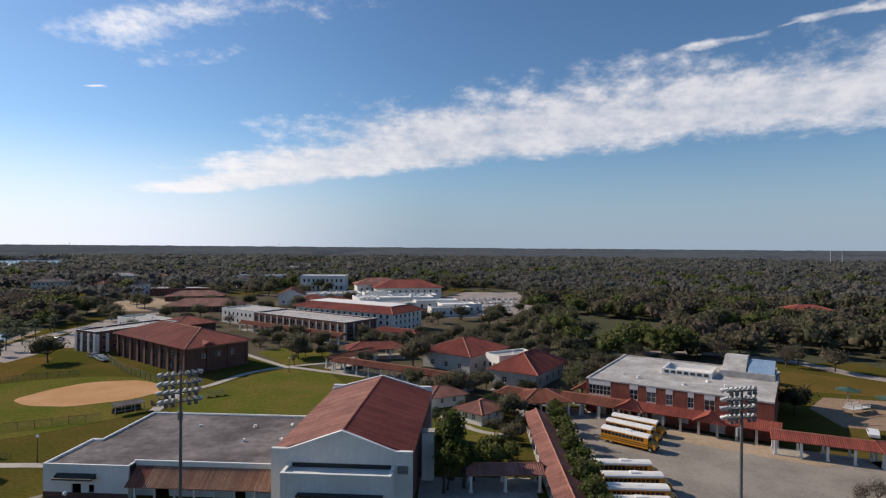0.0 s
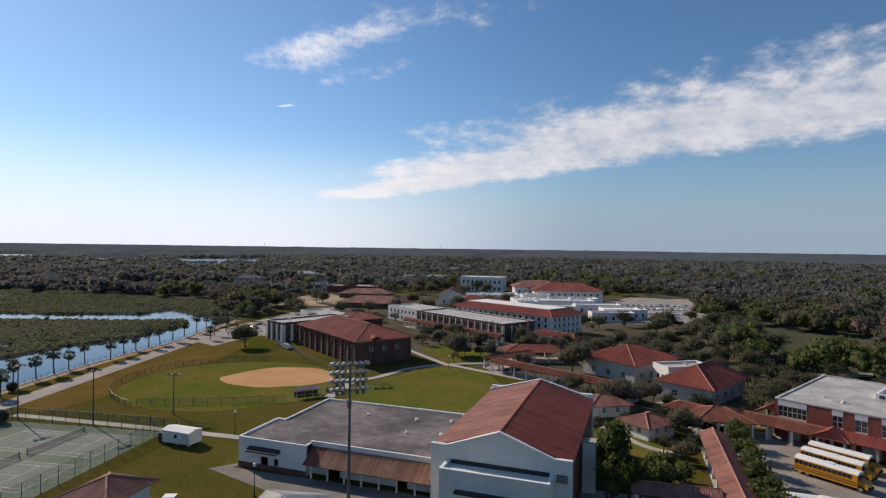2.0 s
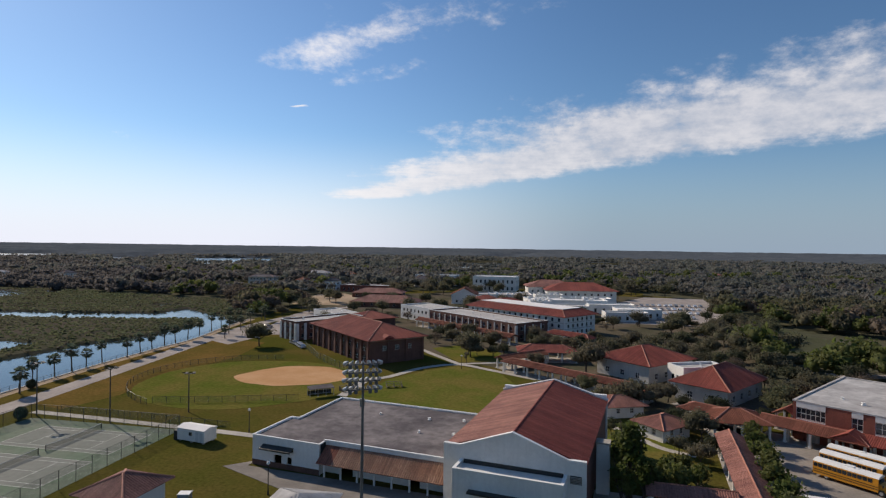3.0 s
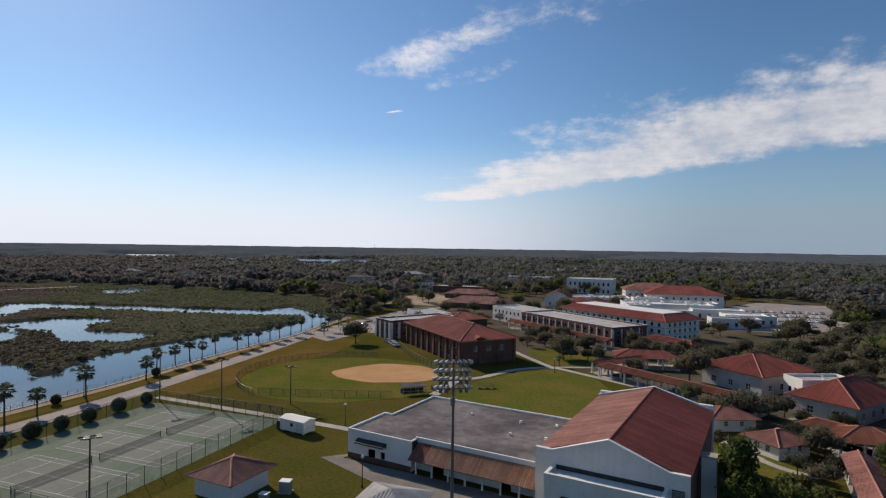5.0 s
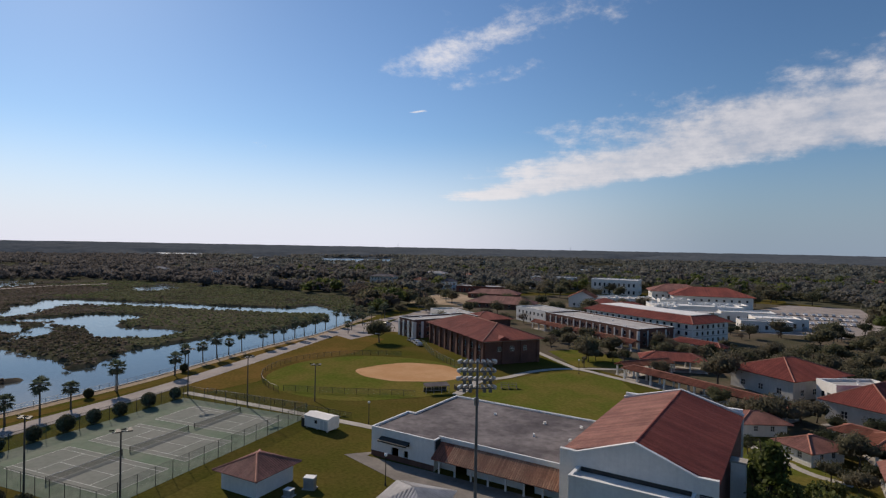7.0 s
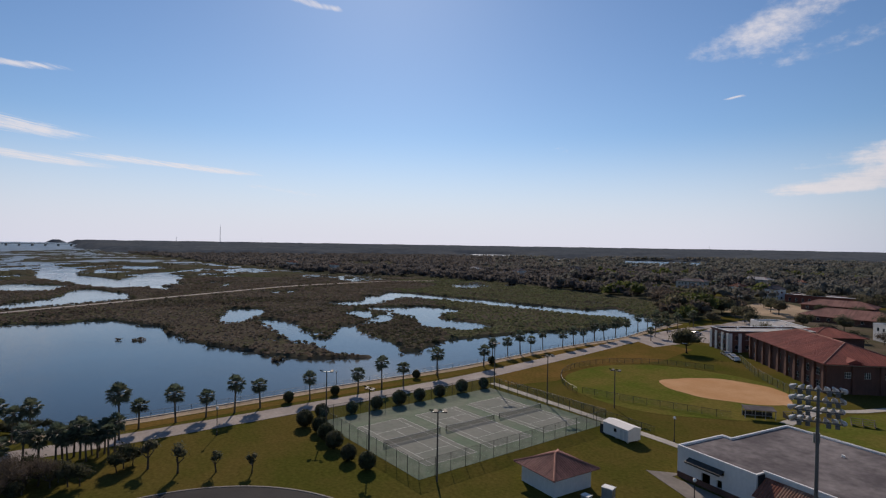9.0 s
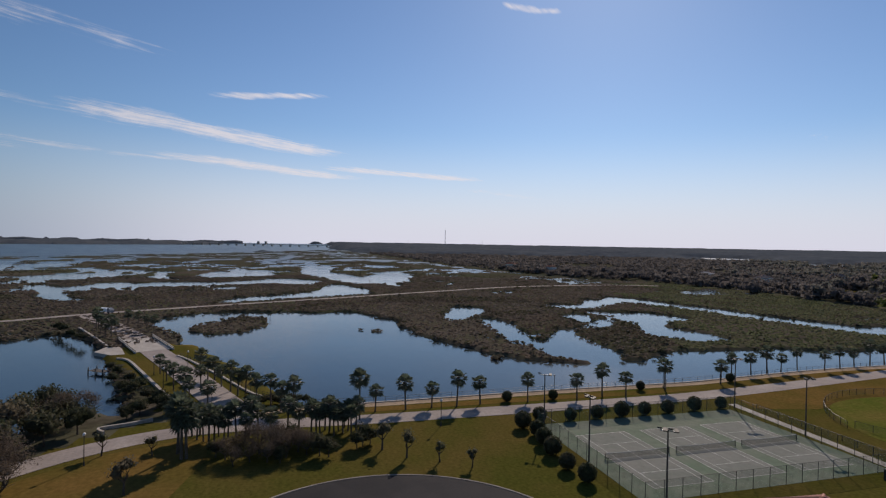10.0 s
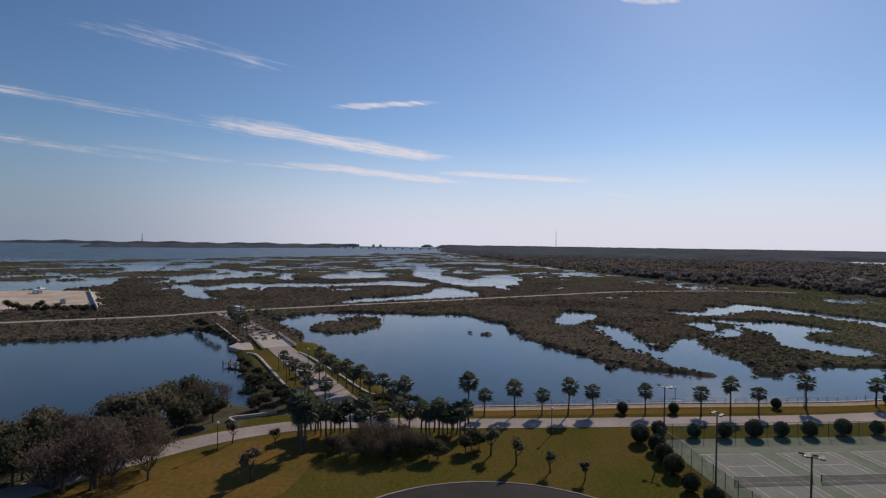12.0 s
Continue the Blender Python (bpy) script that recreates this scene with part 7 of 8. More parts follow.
# waters that open in the far woods: heading from, to, nearest and furthest distance
FAR_WATERS = [(33.4, 41.0, 1040, 1540), (51.0, 57.5, 1640, 2040), (11.2, 15.6, 930, 1335), (-0.2, 2.8, 980, 1385), (44.0, 47.5, 1300, 1600), (24.5, 27.5, 1060, 1480)]


def in_far_water(x, y):
    yaw, r = np.degrees(np.arctan2(-x, y)), np.hypot(x, y)
    hit = np.zeros(np.shape(x), dtype=bool)
    for y0, y1, r0, r1 in FAR_WATERS:
        hit |= (yaw > y0 - 0.3) & (yaw < y1 + 0.3) & (r > r0) & (r < r1)
    return hit


for y0, y1, r0, r1 in FAR_WATERS:
    bank = [direction(y0 + (y1 - y0) * i / 9, 0).xy * (r1 - 26 * (i % 3)) for i in range(10)]
    bank += [direction(y1 - (y1 - y0) * i / 9, 0).xy * (r0 + 20 * (i % 2)) for i in range(10)]
    whole("pond", Geo().prism([tuple(p) for p in bank], 0.1, 0.3), M["water"], "pale water shining between the far woods", "water")

REED_CLEARINGS = [
    (54, 290, 15), (64, 295, 15), (70, 282, 15), (74, 267, 15), (80, 260, 15), (86, 253, 15), (90, 244, 15), (58, 266, 15), (65, 252, 15), (71, 240, 15), (78, 231, 15), (82, 224, 15), (48, 245, 15), (55, 233, 15), (63, 225, 15),
]
CLEARINGS = [  # open ground in the woods: x, y, radius
    (-300, 420, 44), (-350, 428, 40), (-262, 440, 36), (-400, 420, 36), (-316, 452, 24), (-190, 350, 36), (-195, 415, 34), (-300, 526, 22),
    (189.1, 291.3, 22), (214, 299.3, 12), (-69.1, 594.5, 30), (119.4, 199.7, 12), (61.5, 318.6, 14), (65.4, 343.4, 12), (71.4, 289, 16), (94.4, 276.2, 13), (117.4, 280.3, 11), (-414.7, 553.6, 30), (-640.2, 699.9, 45), (299.1, 698.6, 26), (-198.7, 797, 40),
    (-902.7, 402.6, 60), (-758.9, 518.8, 40), (30, 756.9, 30), (418.1, 458.6, 18),
]
rng = np.random.default_rng(7)


def wooded(p):
    z, kind = land(p[:, 0], p[:, 1])
    ok = (kind == 2) & ~((p[:, 0] < -380) & (p[:, 1] < -60))
    ok &= ~in_far_water(p[:, 0], p[:, 1])
    for x, y, r in CLEARINGS + REED_CLEARINGS:
        ok &= np.hypot(p[:, 0] - x, p[:, 1] - y) > r
    return ok, z


def woods(name, label, p, templates, low, high, material):
    ok, z = wooded(p)
    # low scrubby woods beyond the marsh: the roots sink as the trees get smaller
    yaw = np.degrees(np.arctan2(-p[:, 0], p[:, 1]))
    z = z - 3.6 * np.clip((yaw - 32) / 18, 0, 1)
    spots = np.column_stack([p[ok], z[ok]])
    v, f = scatter(rng, spots, templates, low, high)
    return tagged(new(name, array_mesh(name, v, f, [material])), label, "woods", "", "stuff")


near_t = [crown(rng, 5.8, 7.2, 0.8, 5, 34, 0.62, True, 0.7, 0.72) for _ in range(8)]
half_t = [crown(rng, 7.5, 6.6, 1.2, 3, 15, 1.15, True, 0.5, 0.76) for _ in range(8)]
mid_t = [crown(rng, 13.5, 6.0, 2.6, 1, 11, 2.2, True, 0.4, 0.85) for _ in range(8)]


def mixed_woods(r0, r1, step, templates, low, high, far, leaf):
    """A belt of oaks with browner and greener trees among them; more bare ones out beyond the marsh."""
    band = jitter_spots(rng, r0, r1, step)
    yaw = np.degrees(np.arctan2(-band[:, 0], band[:, 1]))
    pick = rng.uniform(0, 1, len(band)) * 0.5 + fbm(band[:, 0], band[:, 1], 60.0, 77)
    bare = 0.82 - 0.10 * np.clip((yaw - 20) / 15, 0, 1) - 0.50 * np.clip((yaw - 36) / 14, 0, 1)
    woods(far + "oak_woods", "dense dull-green oak woods", band[pick < bare], templates, low, high, M[leaf])
    woods(far + "bare_woods", "brown leafless trees among the oaks", band[(pick >= bare) & (pick < 0.93 + 0.3 * (yaw > 44))], templates, low, high, M["leaf_brown" if not far else "scrub_haze"])
    woods(far + "green_woods", "brighter green trees among the oaks", band[pick >= 0.93 + 0.3 * (yaw > 44)], templates, low, high, M["leaf_b"])


mixed_woods(150, 420, 8.5, near_t, 0.6, 1.5, "", "leaf")
# from here outwards the leaf colours are paled for haze
mixed_woods(420, 800, 10.5, half_t, 0.7, 1.5, "further_", "leaf_haze")
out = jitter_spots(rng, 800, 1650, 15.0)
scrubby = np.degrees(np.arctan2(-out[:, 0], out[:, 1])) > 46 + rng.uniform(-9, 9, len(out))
woods("distant_woods", "distant dark woodland, its leaves paled for haze", out[~scrubby], mid_t, 0.9, 1.4, M["leaf_haze"])
woods("distant_scrub", "distant grey-brown leafless scrub", out[scrubby], mid_t, 0.8, 1.1, M["scrub_haze"])

# the canopy far off, one rolling sheet up to the horizon
fx = graded([(-4990, 0), (-1500, 60), (1500, 50), (4990, 60)])
FX, FY = np.meshgrid(fx, fx, indexing="ij")
shake = np.random.default_rng(5)
FX, FY = FX + shake.uniform(-18, 18, FX.shape), FY + shake.uniform(-18, 18, FY.shape)
FX, FY = np.clip(FX, -4990, 4990), np.clip(FY, -4990, 4990)
R = np.hypot(FX, FY)
_, FK = land(FX, FY)
FZ = 7 + 11 * np.clip((R - 1500) / 3200, 0, 1) + 4.5 * fbm(FX, FY, 130.0, 51, 3)
FZ = FZ + shake.uniform(-3.5, 3.5, FZ.shape)
FZ = np.where((FK == 2) & (R > 1560), FZ, -6.0)
FZ = np.where(fbm(FX, FY, 420.0, 90, 3) > 0.66, np.where(R < 4300, -0.5, FZ), FZ)
FZ = np.where(in_far_water(FX, FY), -6.0, FZ)
yaw = np.degrees(np.arctan2(-FX, FY))
ff = grid_faces(len(fx), len(fx))
high = FZ.ravel()[ff].max(1) > 0
seen = (yaw.ravel()[ff].min(1) > -60) & (yaw.ravel()[ff].max(1) < 150)
used = ff[high & seen]
keep, inv = np.unique(used, return_inverse=True)
verts = np.stack([FX.ravel(), FY.ravel(), FZ.ravel()], 1)[keep]
# haze is put into this sheet's blue-grey colour
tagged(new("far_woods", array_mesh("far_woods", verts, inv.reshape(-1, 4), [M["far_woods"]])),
       "dark woods reaching to the horizon, tinted blue-grey for haze", "woods", "", "stuff")

# scrub on the marsh and round the pools
shrub_t = [crown(rng, 2.6, 1.25, -0.25, 1, 9, 0.55) for _ in range(6)]


def scrub(name, label, r0, r1, step, low, high, dense, reach):
    """Bushes along the edges of the water, and in patches on the open marsh."""
    p = jitter_spots(rng, r0, r1, step, 20, 142)
    z, kind = land(p[:, 0], p[:, 1])
    patch = fbm(p[:, 0], p[:, 1], 40.0, 63, 3) + rng.uniform(-0.05, 0.05, len(p))
    edge = np.zeros(len(p), dtype=bool)
    for dx, dy in ((reach, 0), (-reach, 0), (0, reach), (0, -reach)):
        edge |= land(p[:, 0] + dx, p[:, 1] + dy)[1] == 4
    green = np.degrees(np.arctan2(-p[:, 0], p[:, 1])) < 58
    ok = (kind == 1) & ((patch > dense + 0.10 * green) | (edge & (rng.uniform(0, 1, len(p)) < np.where(green, 0.22, 0.65))))
    spots = np.column_stack([p[ok], z[ok]])
    v, f = scatter(rng, spots, shrub_t, low, high)
    tagged(new(name, array_mesh(name, v, f, [M["mangrove"]])), label, "shrubs", "", "stuff")


scrub("mangrove_scrub", "low dark mangrove scrub along the marsh pools", 140, 430, 2.3, 0.40, 1.0, 0.60, 3.0)
scrub("marsh_scrub", "low dark scrub far out on the marsh", 430, 1000, 6.0, 0.5, 1.1, 0.62, 7.0)

# reed tussocks over the marsh between the bushes
tuft = []
for _ in range(6):
    q = []
    for k in range(3):
        a = rng.uniform(0, math.pi)
        d = np.array([math.cos(a), math.sin(a), 0])
        o = np.array([rng.uniform(-.5, .5), rng.uniform(-.5, .5), 0])
        h = rng.uniform(0.25, 0.55)
        q += [o - d * 0.75 + [0, 0, -0.1], o + d * 0.75 + [0, 0, -0.1], o + d * 0.5 + [0.1, 0.1, h], o - d * 0.55 + [0, 0.1, h * rng.uniform(0.7, 1.1)]]
    tuft.append((np.array(q), np.arange(12).reshape(3, 4)))
p = jitter_spots(rng, 150, 600, 2.3, 20, 142)
z, kind = land(p[:, 0], p[:, 1])
ok = (kind == 1) & (rng.uniform(0, 1, len(p)) < 0.85)
inland = np.degrees(np.arctan2(-p[:, 0], p[:, 1])) + 14 * (fbm(p[:, 0], p[:, 1], 50.0, 29, 3) - 0.5)
for name, mask, key, label in (("marsh_reeds", inland >= 60, "reed", "brown needle rushes on the open marsh"), ("cordgrass", inland < 60, "cordgrass", "olive green cordgrass on the marsh")):
    v, f = scatter(rng, np.column_stack([p[ok & mask], z[ok & mask]]), tuft, 0.7, 1.3)
    tagged(new(name, array_mesh(name, v, f, [M[key]])), label, "reeds", "", "stuff")


# ------------------------------------------------------- trees one by one
def tree_meshes(seed, height, radius, lobes, leaves, size, limbs=5, lean=0.3, bare=False, low=0.30):
    """Trunk with limbs, and a crown, of one tree as two meshes' data."""
    r = np.random.default_rng(seed)
    rr = random.Random(seed)
    g = Geo()
    fork = height * (low if not bare else 0.22)
    top = Vector((rr.uniform(-lean, lean), rr.uniform(-lean, lean), fork))
    rad = max(0.09, height * 0.028)
    g.path([(0, 0, -0.1), top * 0.5, top], [rad * 1.3, rad, rad * 0.9], 7)
    for k in range(limbs):
        a = 2 * math.pi * k / limbs + rr.uniform(-0.4, 0.4)
        end = Vector((math.cos(a) * radius * rr.uniform(0.45, 0.8), math.sin(a) * radius * rr.uniform(0.45, 0.8), height * rr.uniform(0.55, 0.85)))
        midp = top.lerp(end, 0.5) + Vector((rr.uniform(-.3, .3), rr.uniform(-.3, .3), -0.06 * height))
        g.path([top, midp, end], [rad * 0.7, rad * 0.4, rad * 0.12], 5)
        for q in range(3 if bare else 1):
            tip = midp + Vector((rr.uniform(-1, 1), rr.uniform(-1, 1), rr.uniform(0.2, 1))) * radius * 0.5
            g.path([midp, tip], [rad * 0.3, rad * 0.06], 4)
    v, f = crown(r, radius, height - fork * 0.8, fork * 0.8, lobes, leaves, size, not bare, 0.9, 0.42)
    return g, v, f


def tree_kind(name, label, seed, height, radius, lobes, leaves, size, leaf, category="tree", limbs=5, bare=False, bark="bark", low=0.30):
    g, v, f = tree_meshes(seed, height, radius, lobes, leaves, size, limbs, bare=bare, low=low)
    return {"name": name, "label": label, "category": category, "trunk": mesh_of("trunk", g, M[bark]), "crown": array_mesh("crown", v, f, [M[leaf]])}


def plant(kind, x, y, s=1.0, turn=0.0, z=0.0, label=""):
    t = thing(kind["name"], pose(x, y, z, 0, 0, turn), label or kind["label"], kind["category"], kind["name"].replace("_", " ") + "s")
    share("trunk", kind["trunk"], Matrix.Scale(s, 4), t)
    share("crown", kind["crown"], Matrix.Scale(s, 4), t)
    return t


def palm_kind(seed, height, label, big=1.0, dense=34):
    rr = random.Random(seed)
    g = Geo()
    bend = Vector((rr.uniform(-.25, .25), rr.uniform(-.25, .25), 0))
    pts = [Vector((0, 0, -0.1)), Vector((0, 0, height * 0.4)) + bend * 0.5, Vector((0, 0, height)) + bend]
    g.path(pts, [0.19, 0.155, 0.135], 8)
    g.tube(pts[-1] - Vector((0, 0, 0.9)), pts[-1] + Vector((0, 0, 0.2)), 0.19, 0.28, 8)
    top = pts[-1]
    fr = Geo()
    for k in range(dense):
        a = k * 2.399 + rr.uniform(-.2, .2)
        e = radians(80 - 135 * (k / dense) ** 0.8 + rr.uniform(-8, 8))
        stem = rr.uniform(0.6, 1.0) * big
        d = Vector((math.cos(a) * math.cos(e), math.sin(a) * math.cos(e), math.sin(e)))
        side = Vector((-math.sin(a), math.cos(a), 0))
        up = side.cross(d)
        base = top + d * stem
        fr.tube(top, base, 0.025, 0.02, 3, False)
        blade = rr.uniform(0.75, 1.05) * big
        n = 7
        for i in range(n):
            ang = radians(-78 + 156 * i / (n - 1))
            tip = base + (d * math.cos(ang) + side * math.sin(ang)) * blade - up * 0.10 * blade + Vector((0, 0, -0.22 * blade))
            w = (d * -math.sin(ang) + side * math.cos(ang)) * 0.13 * blade
            m_ = base + (tip - base) * 0.55 + Vector((0, 0, 0.10 * blade))
            fr.add([base, m_ + w, tip, m_ - w], [(0, 1, 2, 3)])
    return {"name": "palm_tree", "label": label, "category": "palm tree", "trunk": mesh_of("trunk", g, M["palm_bark"]), "crown": mesh_of("crown", fr, M["frond"])}


palms = [palm_kind(s, h, "cabbage palm with a round head of fan fronds", b) for s, h, b in ((1, 4.4, 1.1), (2, 5.0, 1.2), (3, 4.1, 1.08), (4, 5.4, 1.12))]
tall_palm = palm_kind(9, 8.6, "tall cabbage palm with a shaggy head of fronds", 1.45, 46)
rnd = random.Random(21)
for i, (x, y) in enumerate(((-125.1, 11), (-125.9, 17.6), (-126.8, 23.4), (-127.2, 29.1), (-128.5, 34.8), (-129.2, 46.2), (-129.9, 58.5), (-131.6, 65.6), (-131, 71.4), (-136.2, 84.8), (-140, 103.1),
                            (-146.8, 111.3), (-148.7, 119), (-149.6, 124.9), (-151.1, 130.7), (-152.6, 137.5), (-152.1, 146.3), (-153.6, 153.2), (-156.5, 161), (-157.5, 167.8), (-158, 173.7), (-159.5, 181.6),
                            (-162.4, 191.4), (-165.4, 202.2), (-168.3, 212), (-171.3, 221.8), (-173.3, 230.7), (-153.6, 198.3), (-156.6, 210.1), (-158.6, 220), (-147.8, 188.6), (-163.5, 237.7), (-169.4, 243.5))):
    plant(palms[i % 4], x, y, rnd.uniform(1.0, 1.22), rnd.uniform(0, 360), 0, "cabbage palm standing in the row by the seawall")
plant(tall_palm, -119.8, 7.6, 1.0, 40)
# the avenue to the bridge
for x, y in ((-162.5, -33.6), (-156.8, -30.3), (-156.3, -28.5), (-149.3, -25.4), (-144.5, -22.3), (-140.5, -20.0), (-142.2, -18.5), (-135.5, -14.9), (-130.4, -11.2), (-127.6, -8.9), (-127.4, -6.3),
             (-165.1, -44.3), (-156.5, -40.1), (-147.2, -35.8), (-139.0, -30.9), (-144.5, -28.9), (-132.5, -28.3), (-131.0, -24.4)):
    plant(palms[rnd.randrange(4)], x, y, rnd.uniform(0.95, 1.15), rnd.uniform(0, 360), 0, "cabbage palm lining the avenue to the bridge")
for x, y in ((-238.2, -89.7), (-231.1, -85.4), (-227.1, -82.2), (-224.6, -79.2), (-230.3, -80.0), (-246.1, -92.0), (-252.4, -83.7), (-246.3, -77.8), (-240.4, -72.4), (-234.8, -68.2)):
    plant(palms[rnd.randrange(4)], x, y, rnd.uniform(1.0, 1.3), rnd.uniform(0, 360), 0, "cabbage palm at the far end of the bridge")
# the grove at the corner of the roads
for i, (x, y) in enumerate(((-110.5, -20.2), (-108.7, -18.9), (-110.6, -18.4), (-112.0, -16.3), (-109.8, -16.6), (-112.8, -15.0), (-111.6, -21.6), (-113.2, -18.2), (-109.8, -13.0), (-112.4, -11.0), (-111.3, -8.6), (-112.1, -5.9), (-113.1, -0.6), (-111.0, 0.2), (-114.5, 0.9), (-112.7, 1.8), (-111.2, 2.7), (-114.1, 3.5), (-112.2, 4.3), (-113.6, 5.3), (-111.1, 5.9), (-113.7, 6.8), (-115.5, 4.6), (-111.8, -1.5), (-114.2, -21.7), (-113.5, -22.9), (-112.9, -3.8), (-113.6, -12.8))):
    plant(palms[i % 4], x, y, rnd.uniform(0.82, 1.08), rnd.uniform(0, 360), 0, "cabbage palm in the dense grove by the road")
for x, y in ((-105.0, -23.0), (-102.4, -21.7), (-102.7, -21.0)):
    plant(palms[rnd.randrange(4)], x, y, 1.5, rnd.uniform(0, 360), 0, "tall slim cabbage palm beside the road")

oaks = [tree_kind("oak_tree", "spreading live oak with a dense dull-green crown", 31 + i, 8.5, 5.6, 9, 125, 0.32, "leaf") for i in range(3)]
darks = [tree_kind("evergreen_tree", "dense dark evergreen tree", 41 + i, 7.0, 4.4, 8, 125, 0.29, "leaf_dark") for i in range(3)]
brights = [tree_kind("garden_tree", "bright green leafy garden tree", 51 + i, 6.5, 2.6, 5, 120, 0.30, "leaf_b", limbs=4) for i in range(3)]
bares = [tree_kind("bare_tree", "leafless brown tree with fine twigs", 61 + i, 7.5, 4.2, 8, 300, 0.135, "leaf_brown", limbs=9, bare=True) for i in range(2)]
saplings = [tree_kind("young_tree", "slender young tree with thin foliage", 71 + i, 4.6, 1.5, 5, 34, 0.16, "leaf", limbs=4) for i in range(3)]


def bush_core(g, r, half, mid):
    """Shaded inner body of a clipped shrub."""
    vs, fs, n = [], [], 10
    for k in range(7):
        a = -math.pi / 2 + math.pi * (k + 0.5) / 7
        vs += [(r * math.cos(a) * math.cos(2 * math.pi * i / n), r * math.cos(a) * math.sin(2 * math.pi * i / n), mid + half * math.sin(a)) for i in range(n)]
    for k in range(6):
        fs += [(k * n + i, k * n + (i + 1) % n, (k + 1) * n + (i + 1) % n, (k + 1) * n + i) for i in range(n)]
    return np.array(vs) + g.uniform(-0.06, 0.06, (len(vs), 3)), np.array(fs)


def bush_kind(seed, r, h):
    g = np.random.default_rng(seed)
    p = sphere_points(g, 900)
    ext = np.array([r, r, h / 2])
    v, f = leaf_quads(g, np.array([0, 0, h / 2 + 0.1]) + p * ext * g.uniform(0.88, 1.04, (900, 1)), p, 0.17, 0.0, 0.6)
    v2, f2 = bush_core(g, r * 0.9, h * 0.45, h / 2 + 0.1)
    trunk = Geo().tube((0, 0, -0.1), (0, 0, 0.8), 0.12, 0.09, 6)
    return {"name": "round_shrub", "label": "clipped round dark shrub", "category": "shrub", "trunk": mesh_of("trunk", trunk, M["bark"]),
            "crown": array_mesh("crown", np.concatenate([v, v2]), np.concatenate([f, f2 + len(v)]), [M["leaf_dark"]])}


bushes = [bush_kind(81 + i, 1.55 + 0.08 * i, 3.1 + 0.1 * i) for i in range(3)]

for i, (x, y) in enumerate(((-114.9, 50.8), (-115.4, 56.8), (-116.1, 62.7), (-116.9, 68.4), (-117.4, 74.1), (-118.6, 81.3), (-119.5, 88.5), (-115.1, 44.2), (-111.4, 39.4), (-106.9, 40.8), (-102.1, 40.5), (-97.2, 40.3), (-90.8, 40.4), (-85.8, 41.6))):
    plant(bushes[i % 3], x, y, rnd.uniform(0.82, 1.0), rnd.uniform(0, 360), 0, "clipped round dark shrub in the row beside the courts")
for x, y in ((-129.8, 41.4), (-130.5, 52.8), (-136.3, 78.1), (-141.9, 107.4)):
    plant(bushes[rnd.randrange(3)], x, y, 0.72, rnd.uniform(0, 360), 0, "small round shrub on the verge by the seawall")
for i, (x, y, s) in enumerate(((-89.8, -25.9, 1.25), (-104.4, -26.8, 0.9), (-103.0, 11.2, 1.25), (-98.8, 15.1, 1.15), (-96.5, 20.4, 0.9), (-93.4, 25.2, 0.8), (-46.5, 177.4, 0.9), (-105.4, -35, 1.0))):
    plant(saplings[i % 3], x, y, s, rnd.uniform(0, 360))
for i, (x, y, s) in enumerate(((-125.2, 178.9, 1.0), (-49.6, 191.2, 1.05), (-9.1, 175.6, 1.05), (-15, 202.2, 0.8), (0.8, 140, 0.8), (4.8, 143, 0.75), (15.7, 122.2, 0.7), (26.7, 149.9, 0.0),
                               (35.6, 143, 0.9), (39.6, 155.9, 0.8), (121.4, 173.9, 0.9), (117.4, 185.8, 0.7), (-0.2, 211.2, 0.7), (11.7, 215.3, 0.9), (-147.8, 259.5, 0.9), (-162.6, 277.1, 1.0), (-138.1, 282.3, 0.9), (-110.6, 297.4, 1.0), (-93.9, 302.4, 1.0),
                               (-84, 327.2, 1.1), (-123.4, 287.4, 0.9), (-69.3, 342.2, 1.0), (-61.4, 369, 1.0), (21.7, 260.9, 1.0), (33.6, 249.1, 1.0), (-2.1, 276.5, 0.8), (27.7, 278.7, 1.1), (41.6, 267, 1.0), (-138.1, 336.6, 1.0), (-172.4, 326.4, 1.0), (-98.8, 396.3, 1.2),
                               (-128.3, 415.8, 1.2), (-148, 445.2, 1.2), (-59.3, 446.1, 1.2), (-29.7, 456.4, 1.2), (-0, 436.9, 1.1), (9.9, 476.6, 1.2), (-167.6, 415.3, 1.1), (-88.9, 435.9, 1.1))):
    if s:
        plant(oaks[i % 3], x, y, s, rnd.uniform(0, 360))
for i in range(70):
    a = (rnd.uniform(-200, 70), rnd.uniform(400, 530))
    if a[1] < 470 and -130 < a[0] < 65:
        continue
    plant(oaks[i % 3], a[0], a[1], rnd.uniform(0.9, 1.4), rnd.uniform(0, 360))
for i in range(34):
    a = (rnd.uniform(42, 62), rnd.uniform(200, 300))
    plant(oaks[i % 3], a[0] - 8 + (a[1] - 200) * 0.12, a[1], rnd.uniform(0.7, 1.1), rnd.uniform(0, 360))
for i, (x, y, s) in enumerate(((80.1, 128.1, 1.0), (-103.5, -49.4, 1.0), (-111.2, -46.5, 0.9), (-96.8, -52.3, 1.05), (-90.1, -58.1, 1.0), (-116.9, -43.6, 0.8), (-84.3, -63.9, 1.0), (-154.1, -51.9, 0.42), (-146.2, -46.7, 0.45))):
    plant(darks[i % 3], x, y, s, rnd.uniform(0, 360))
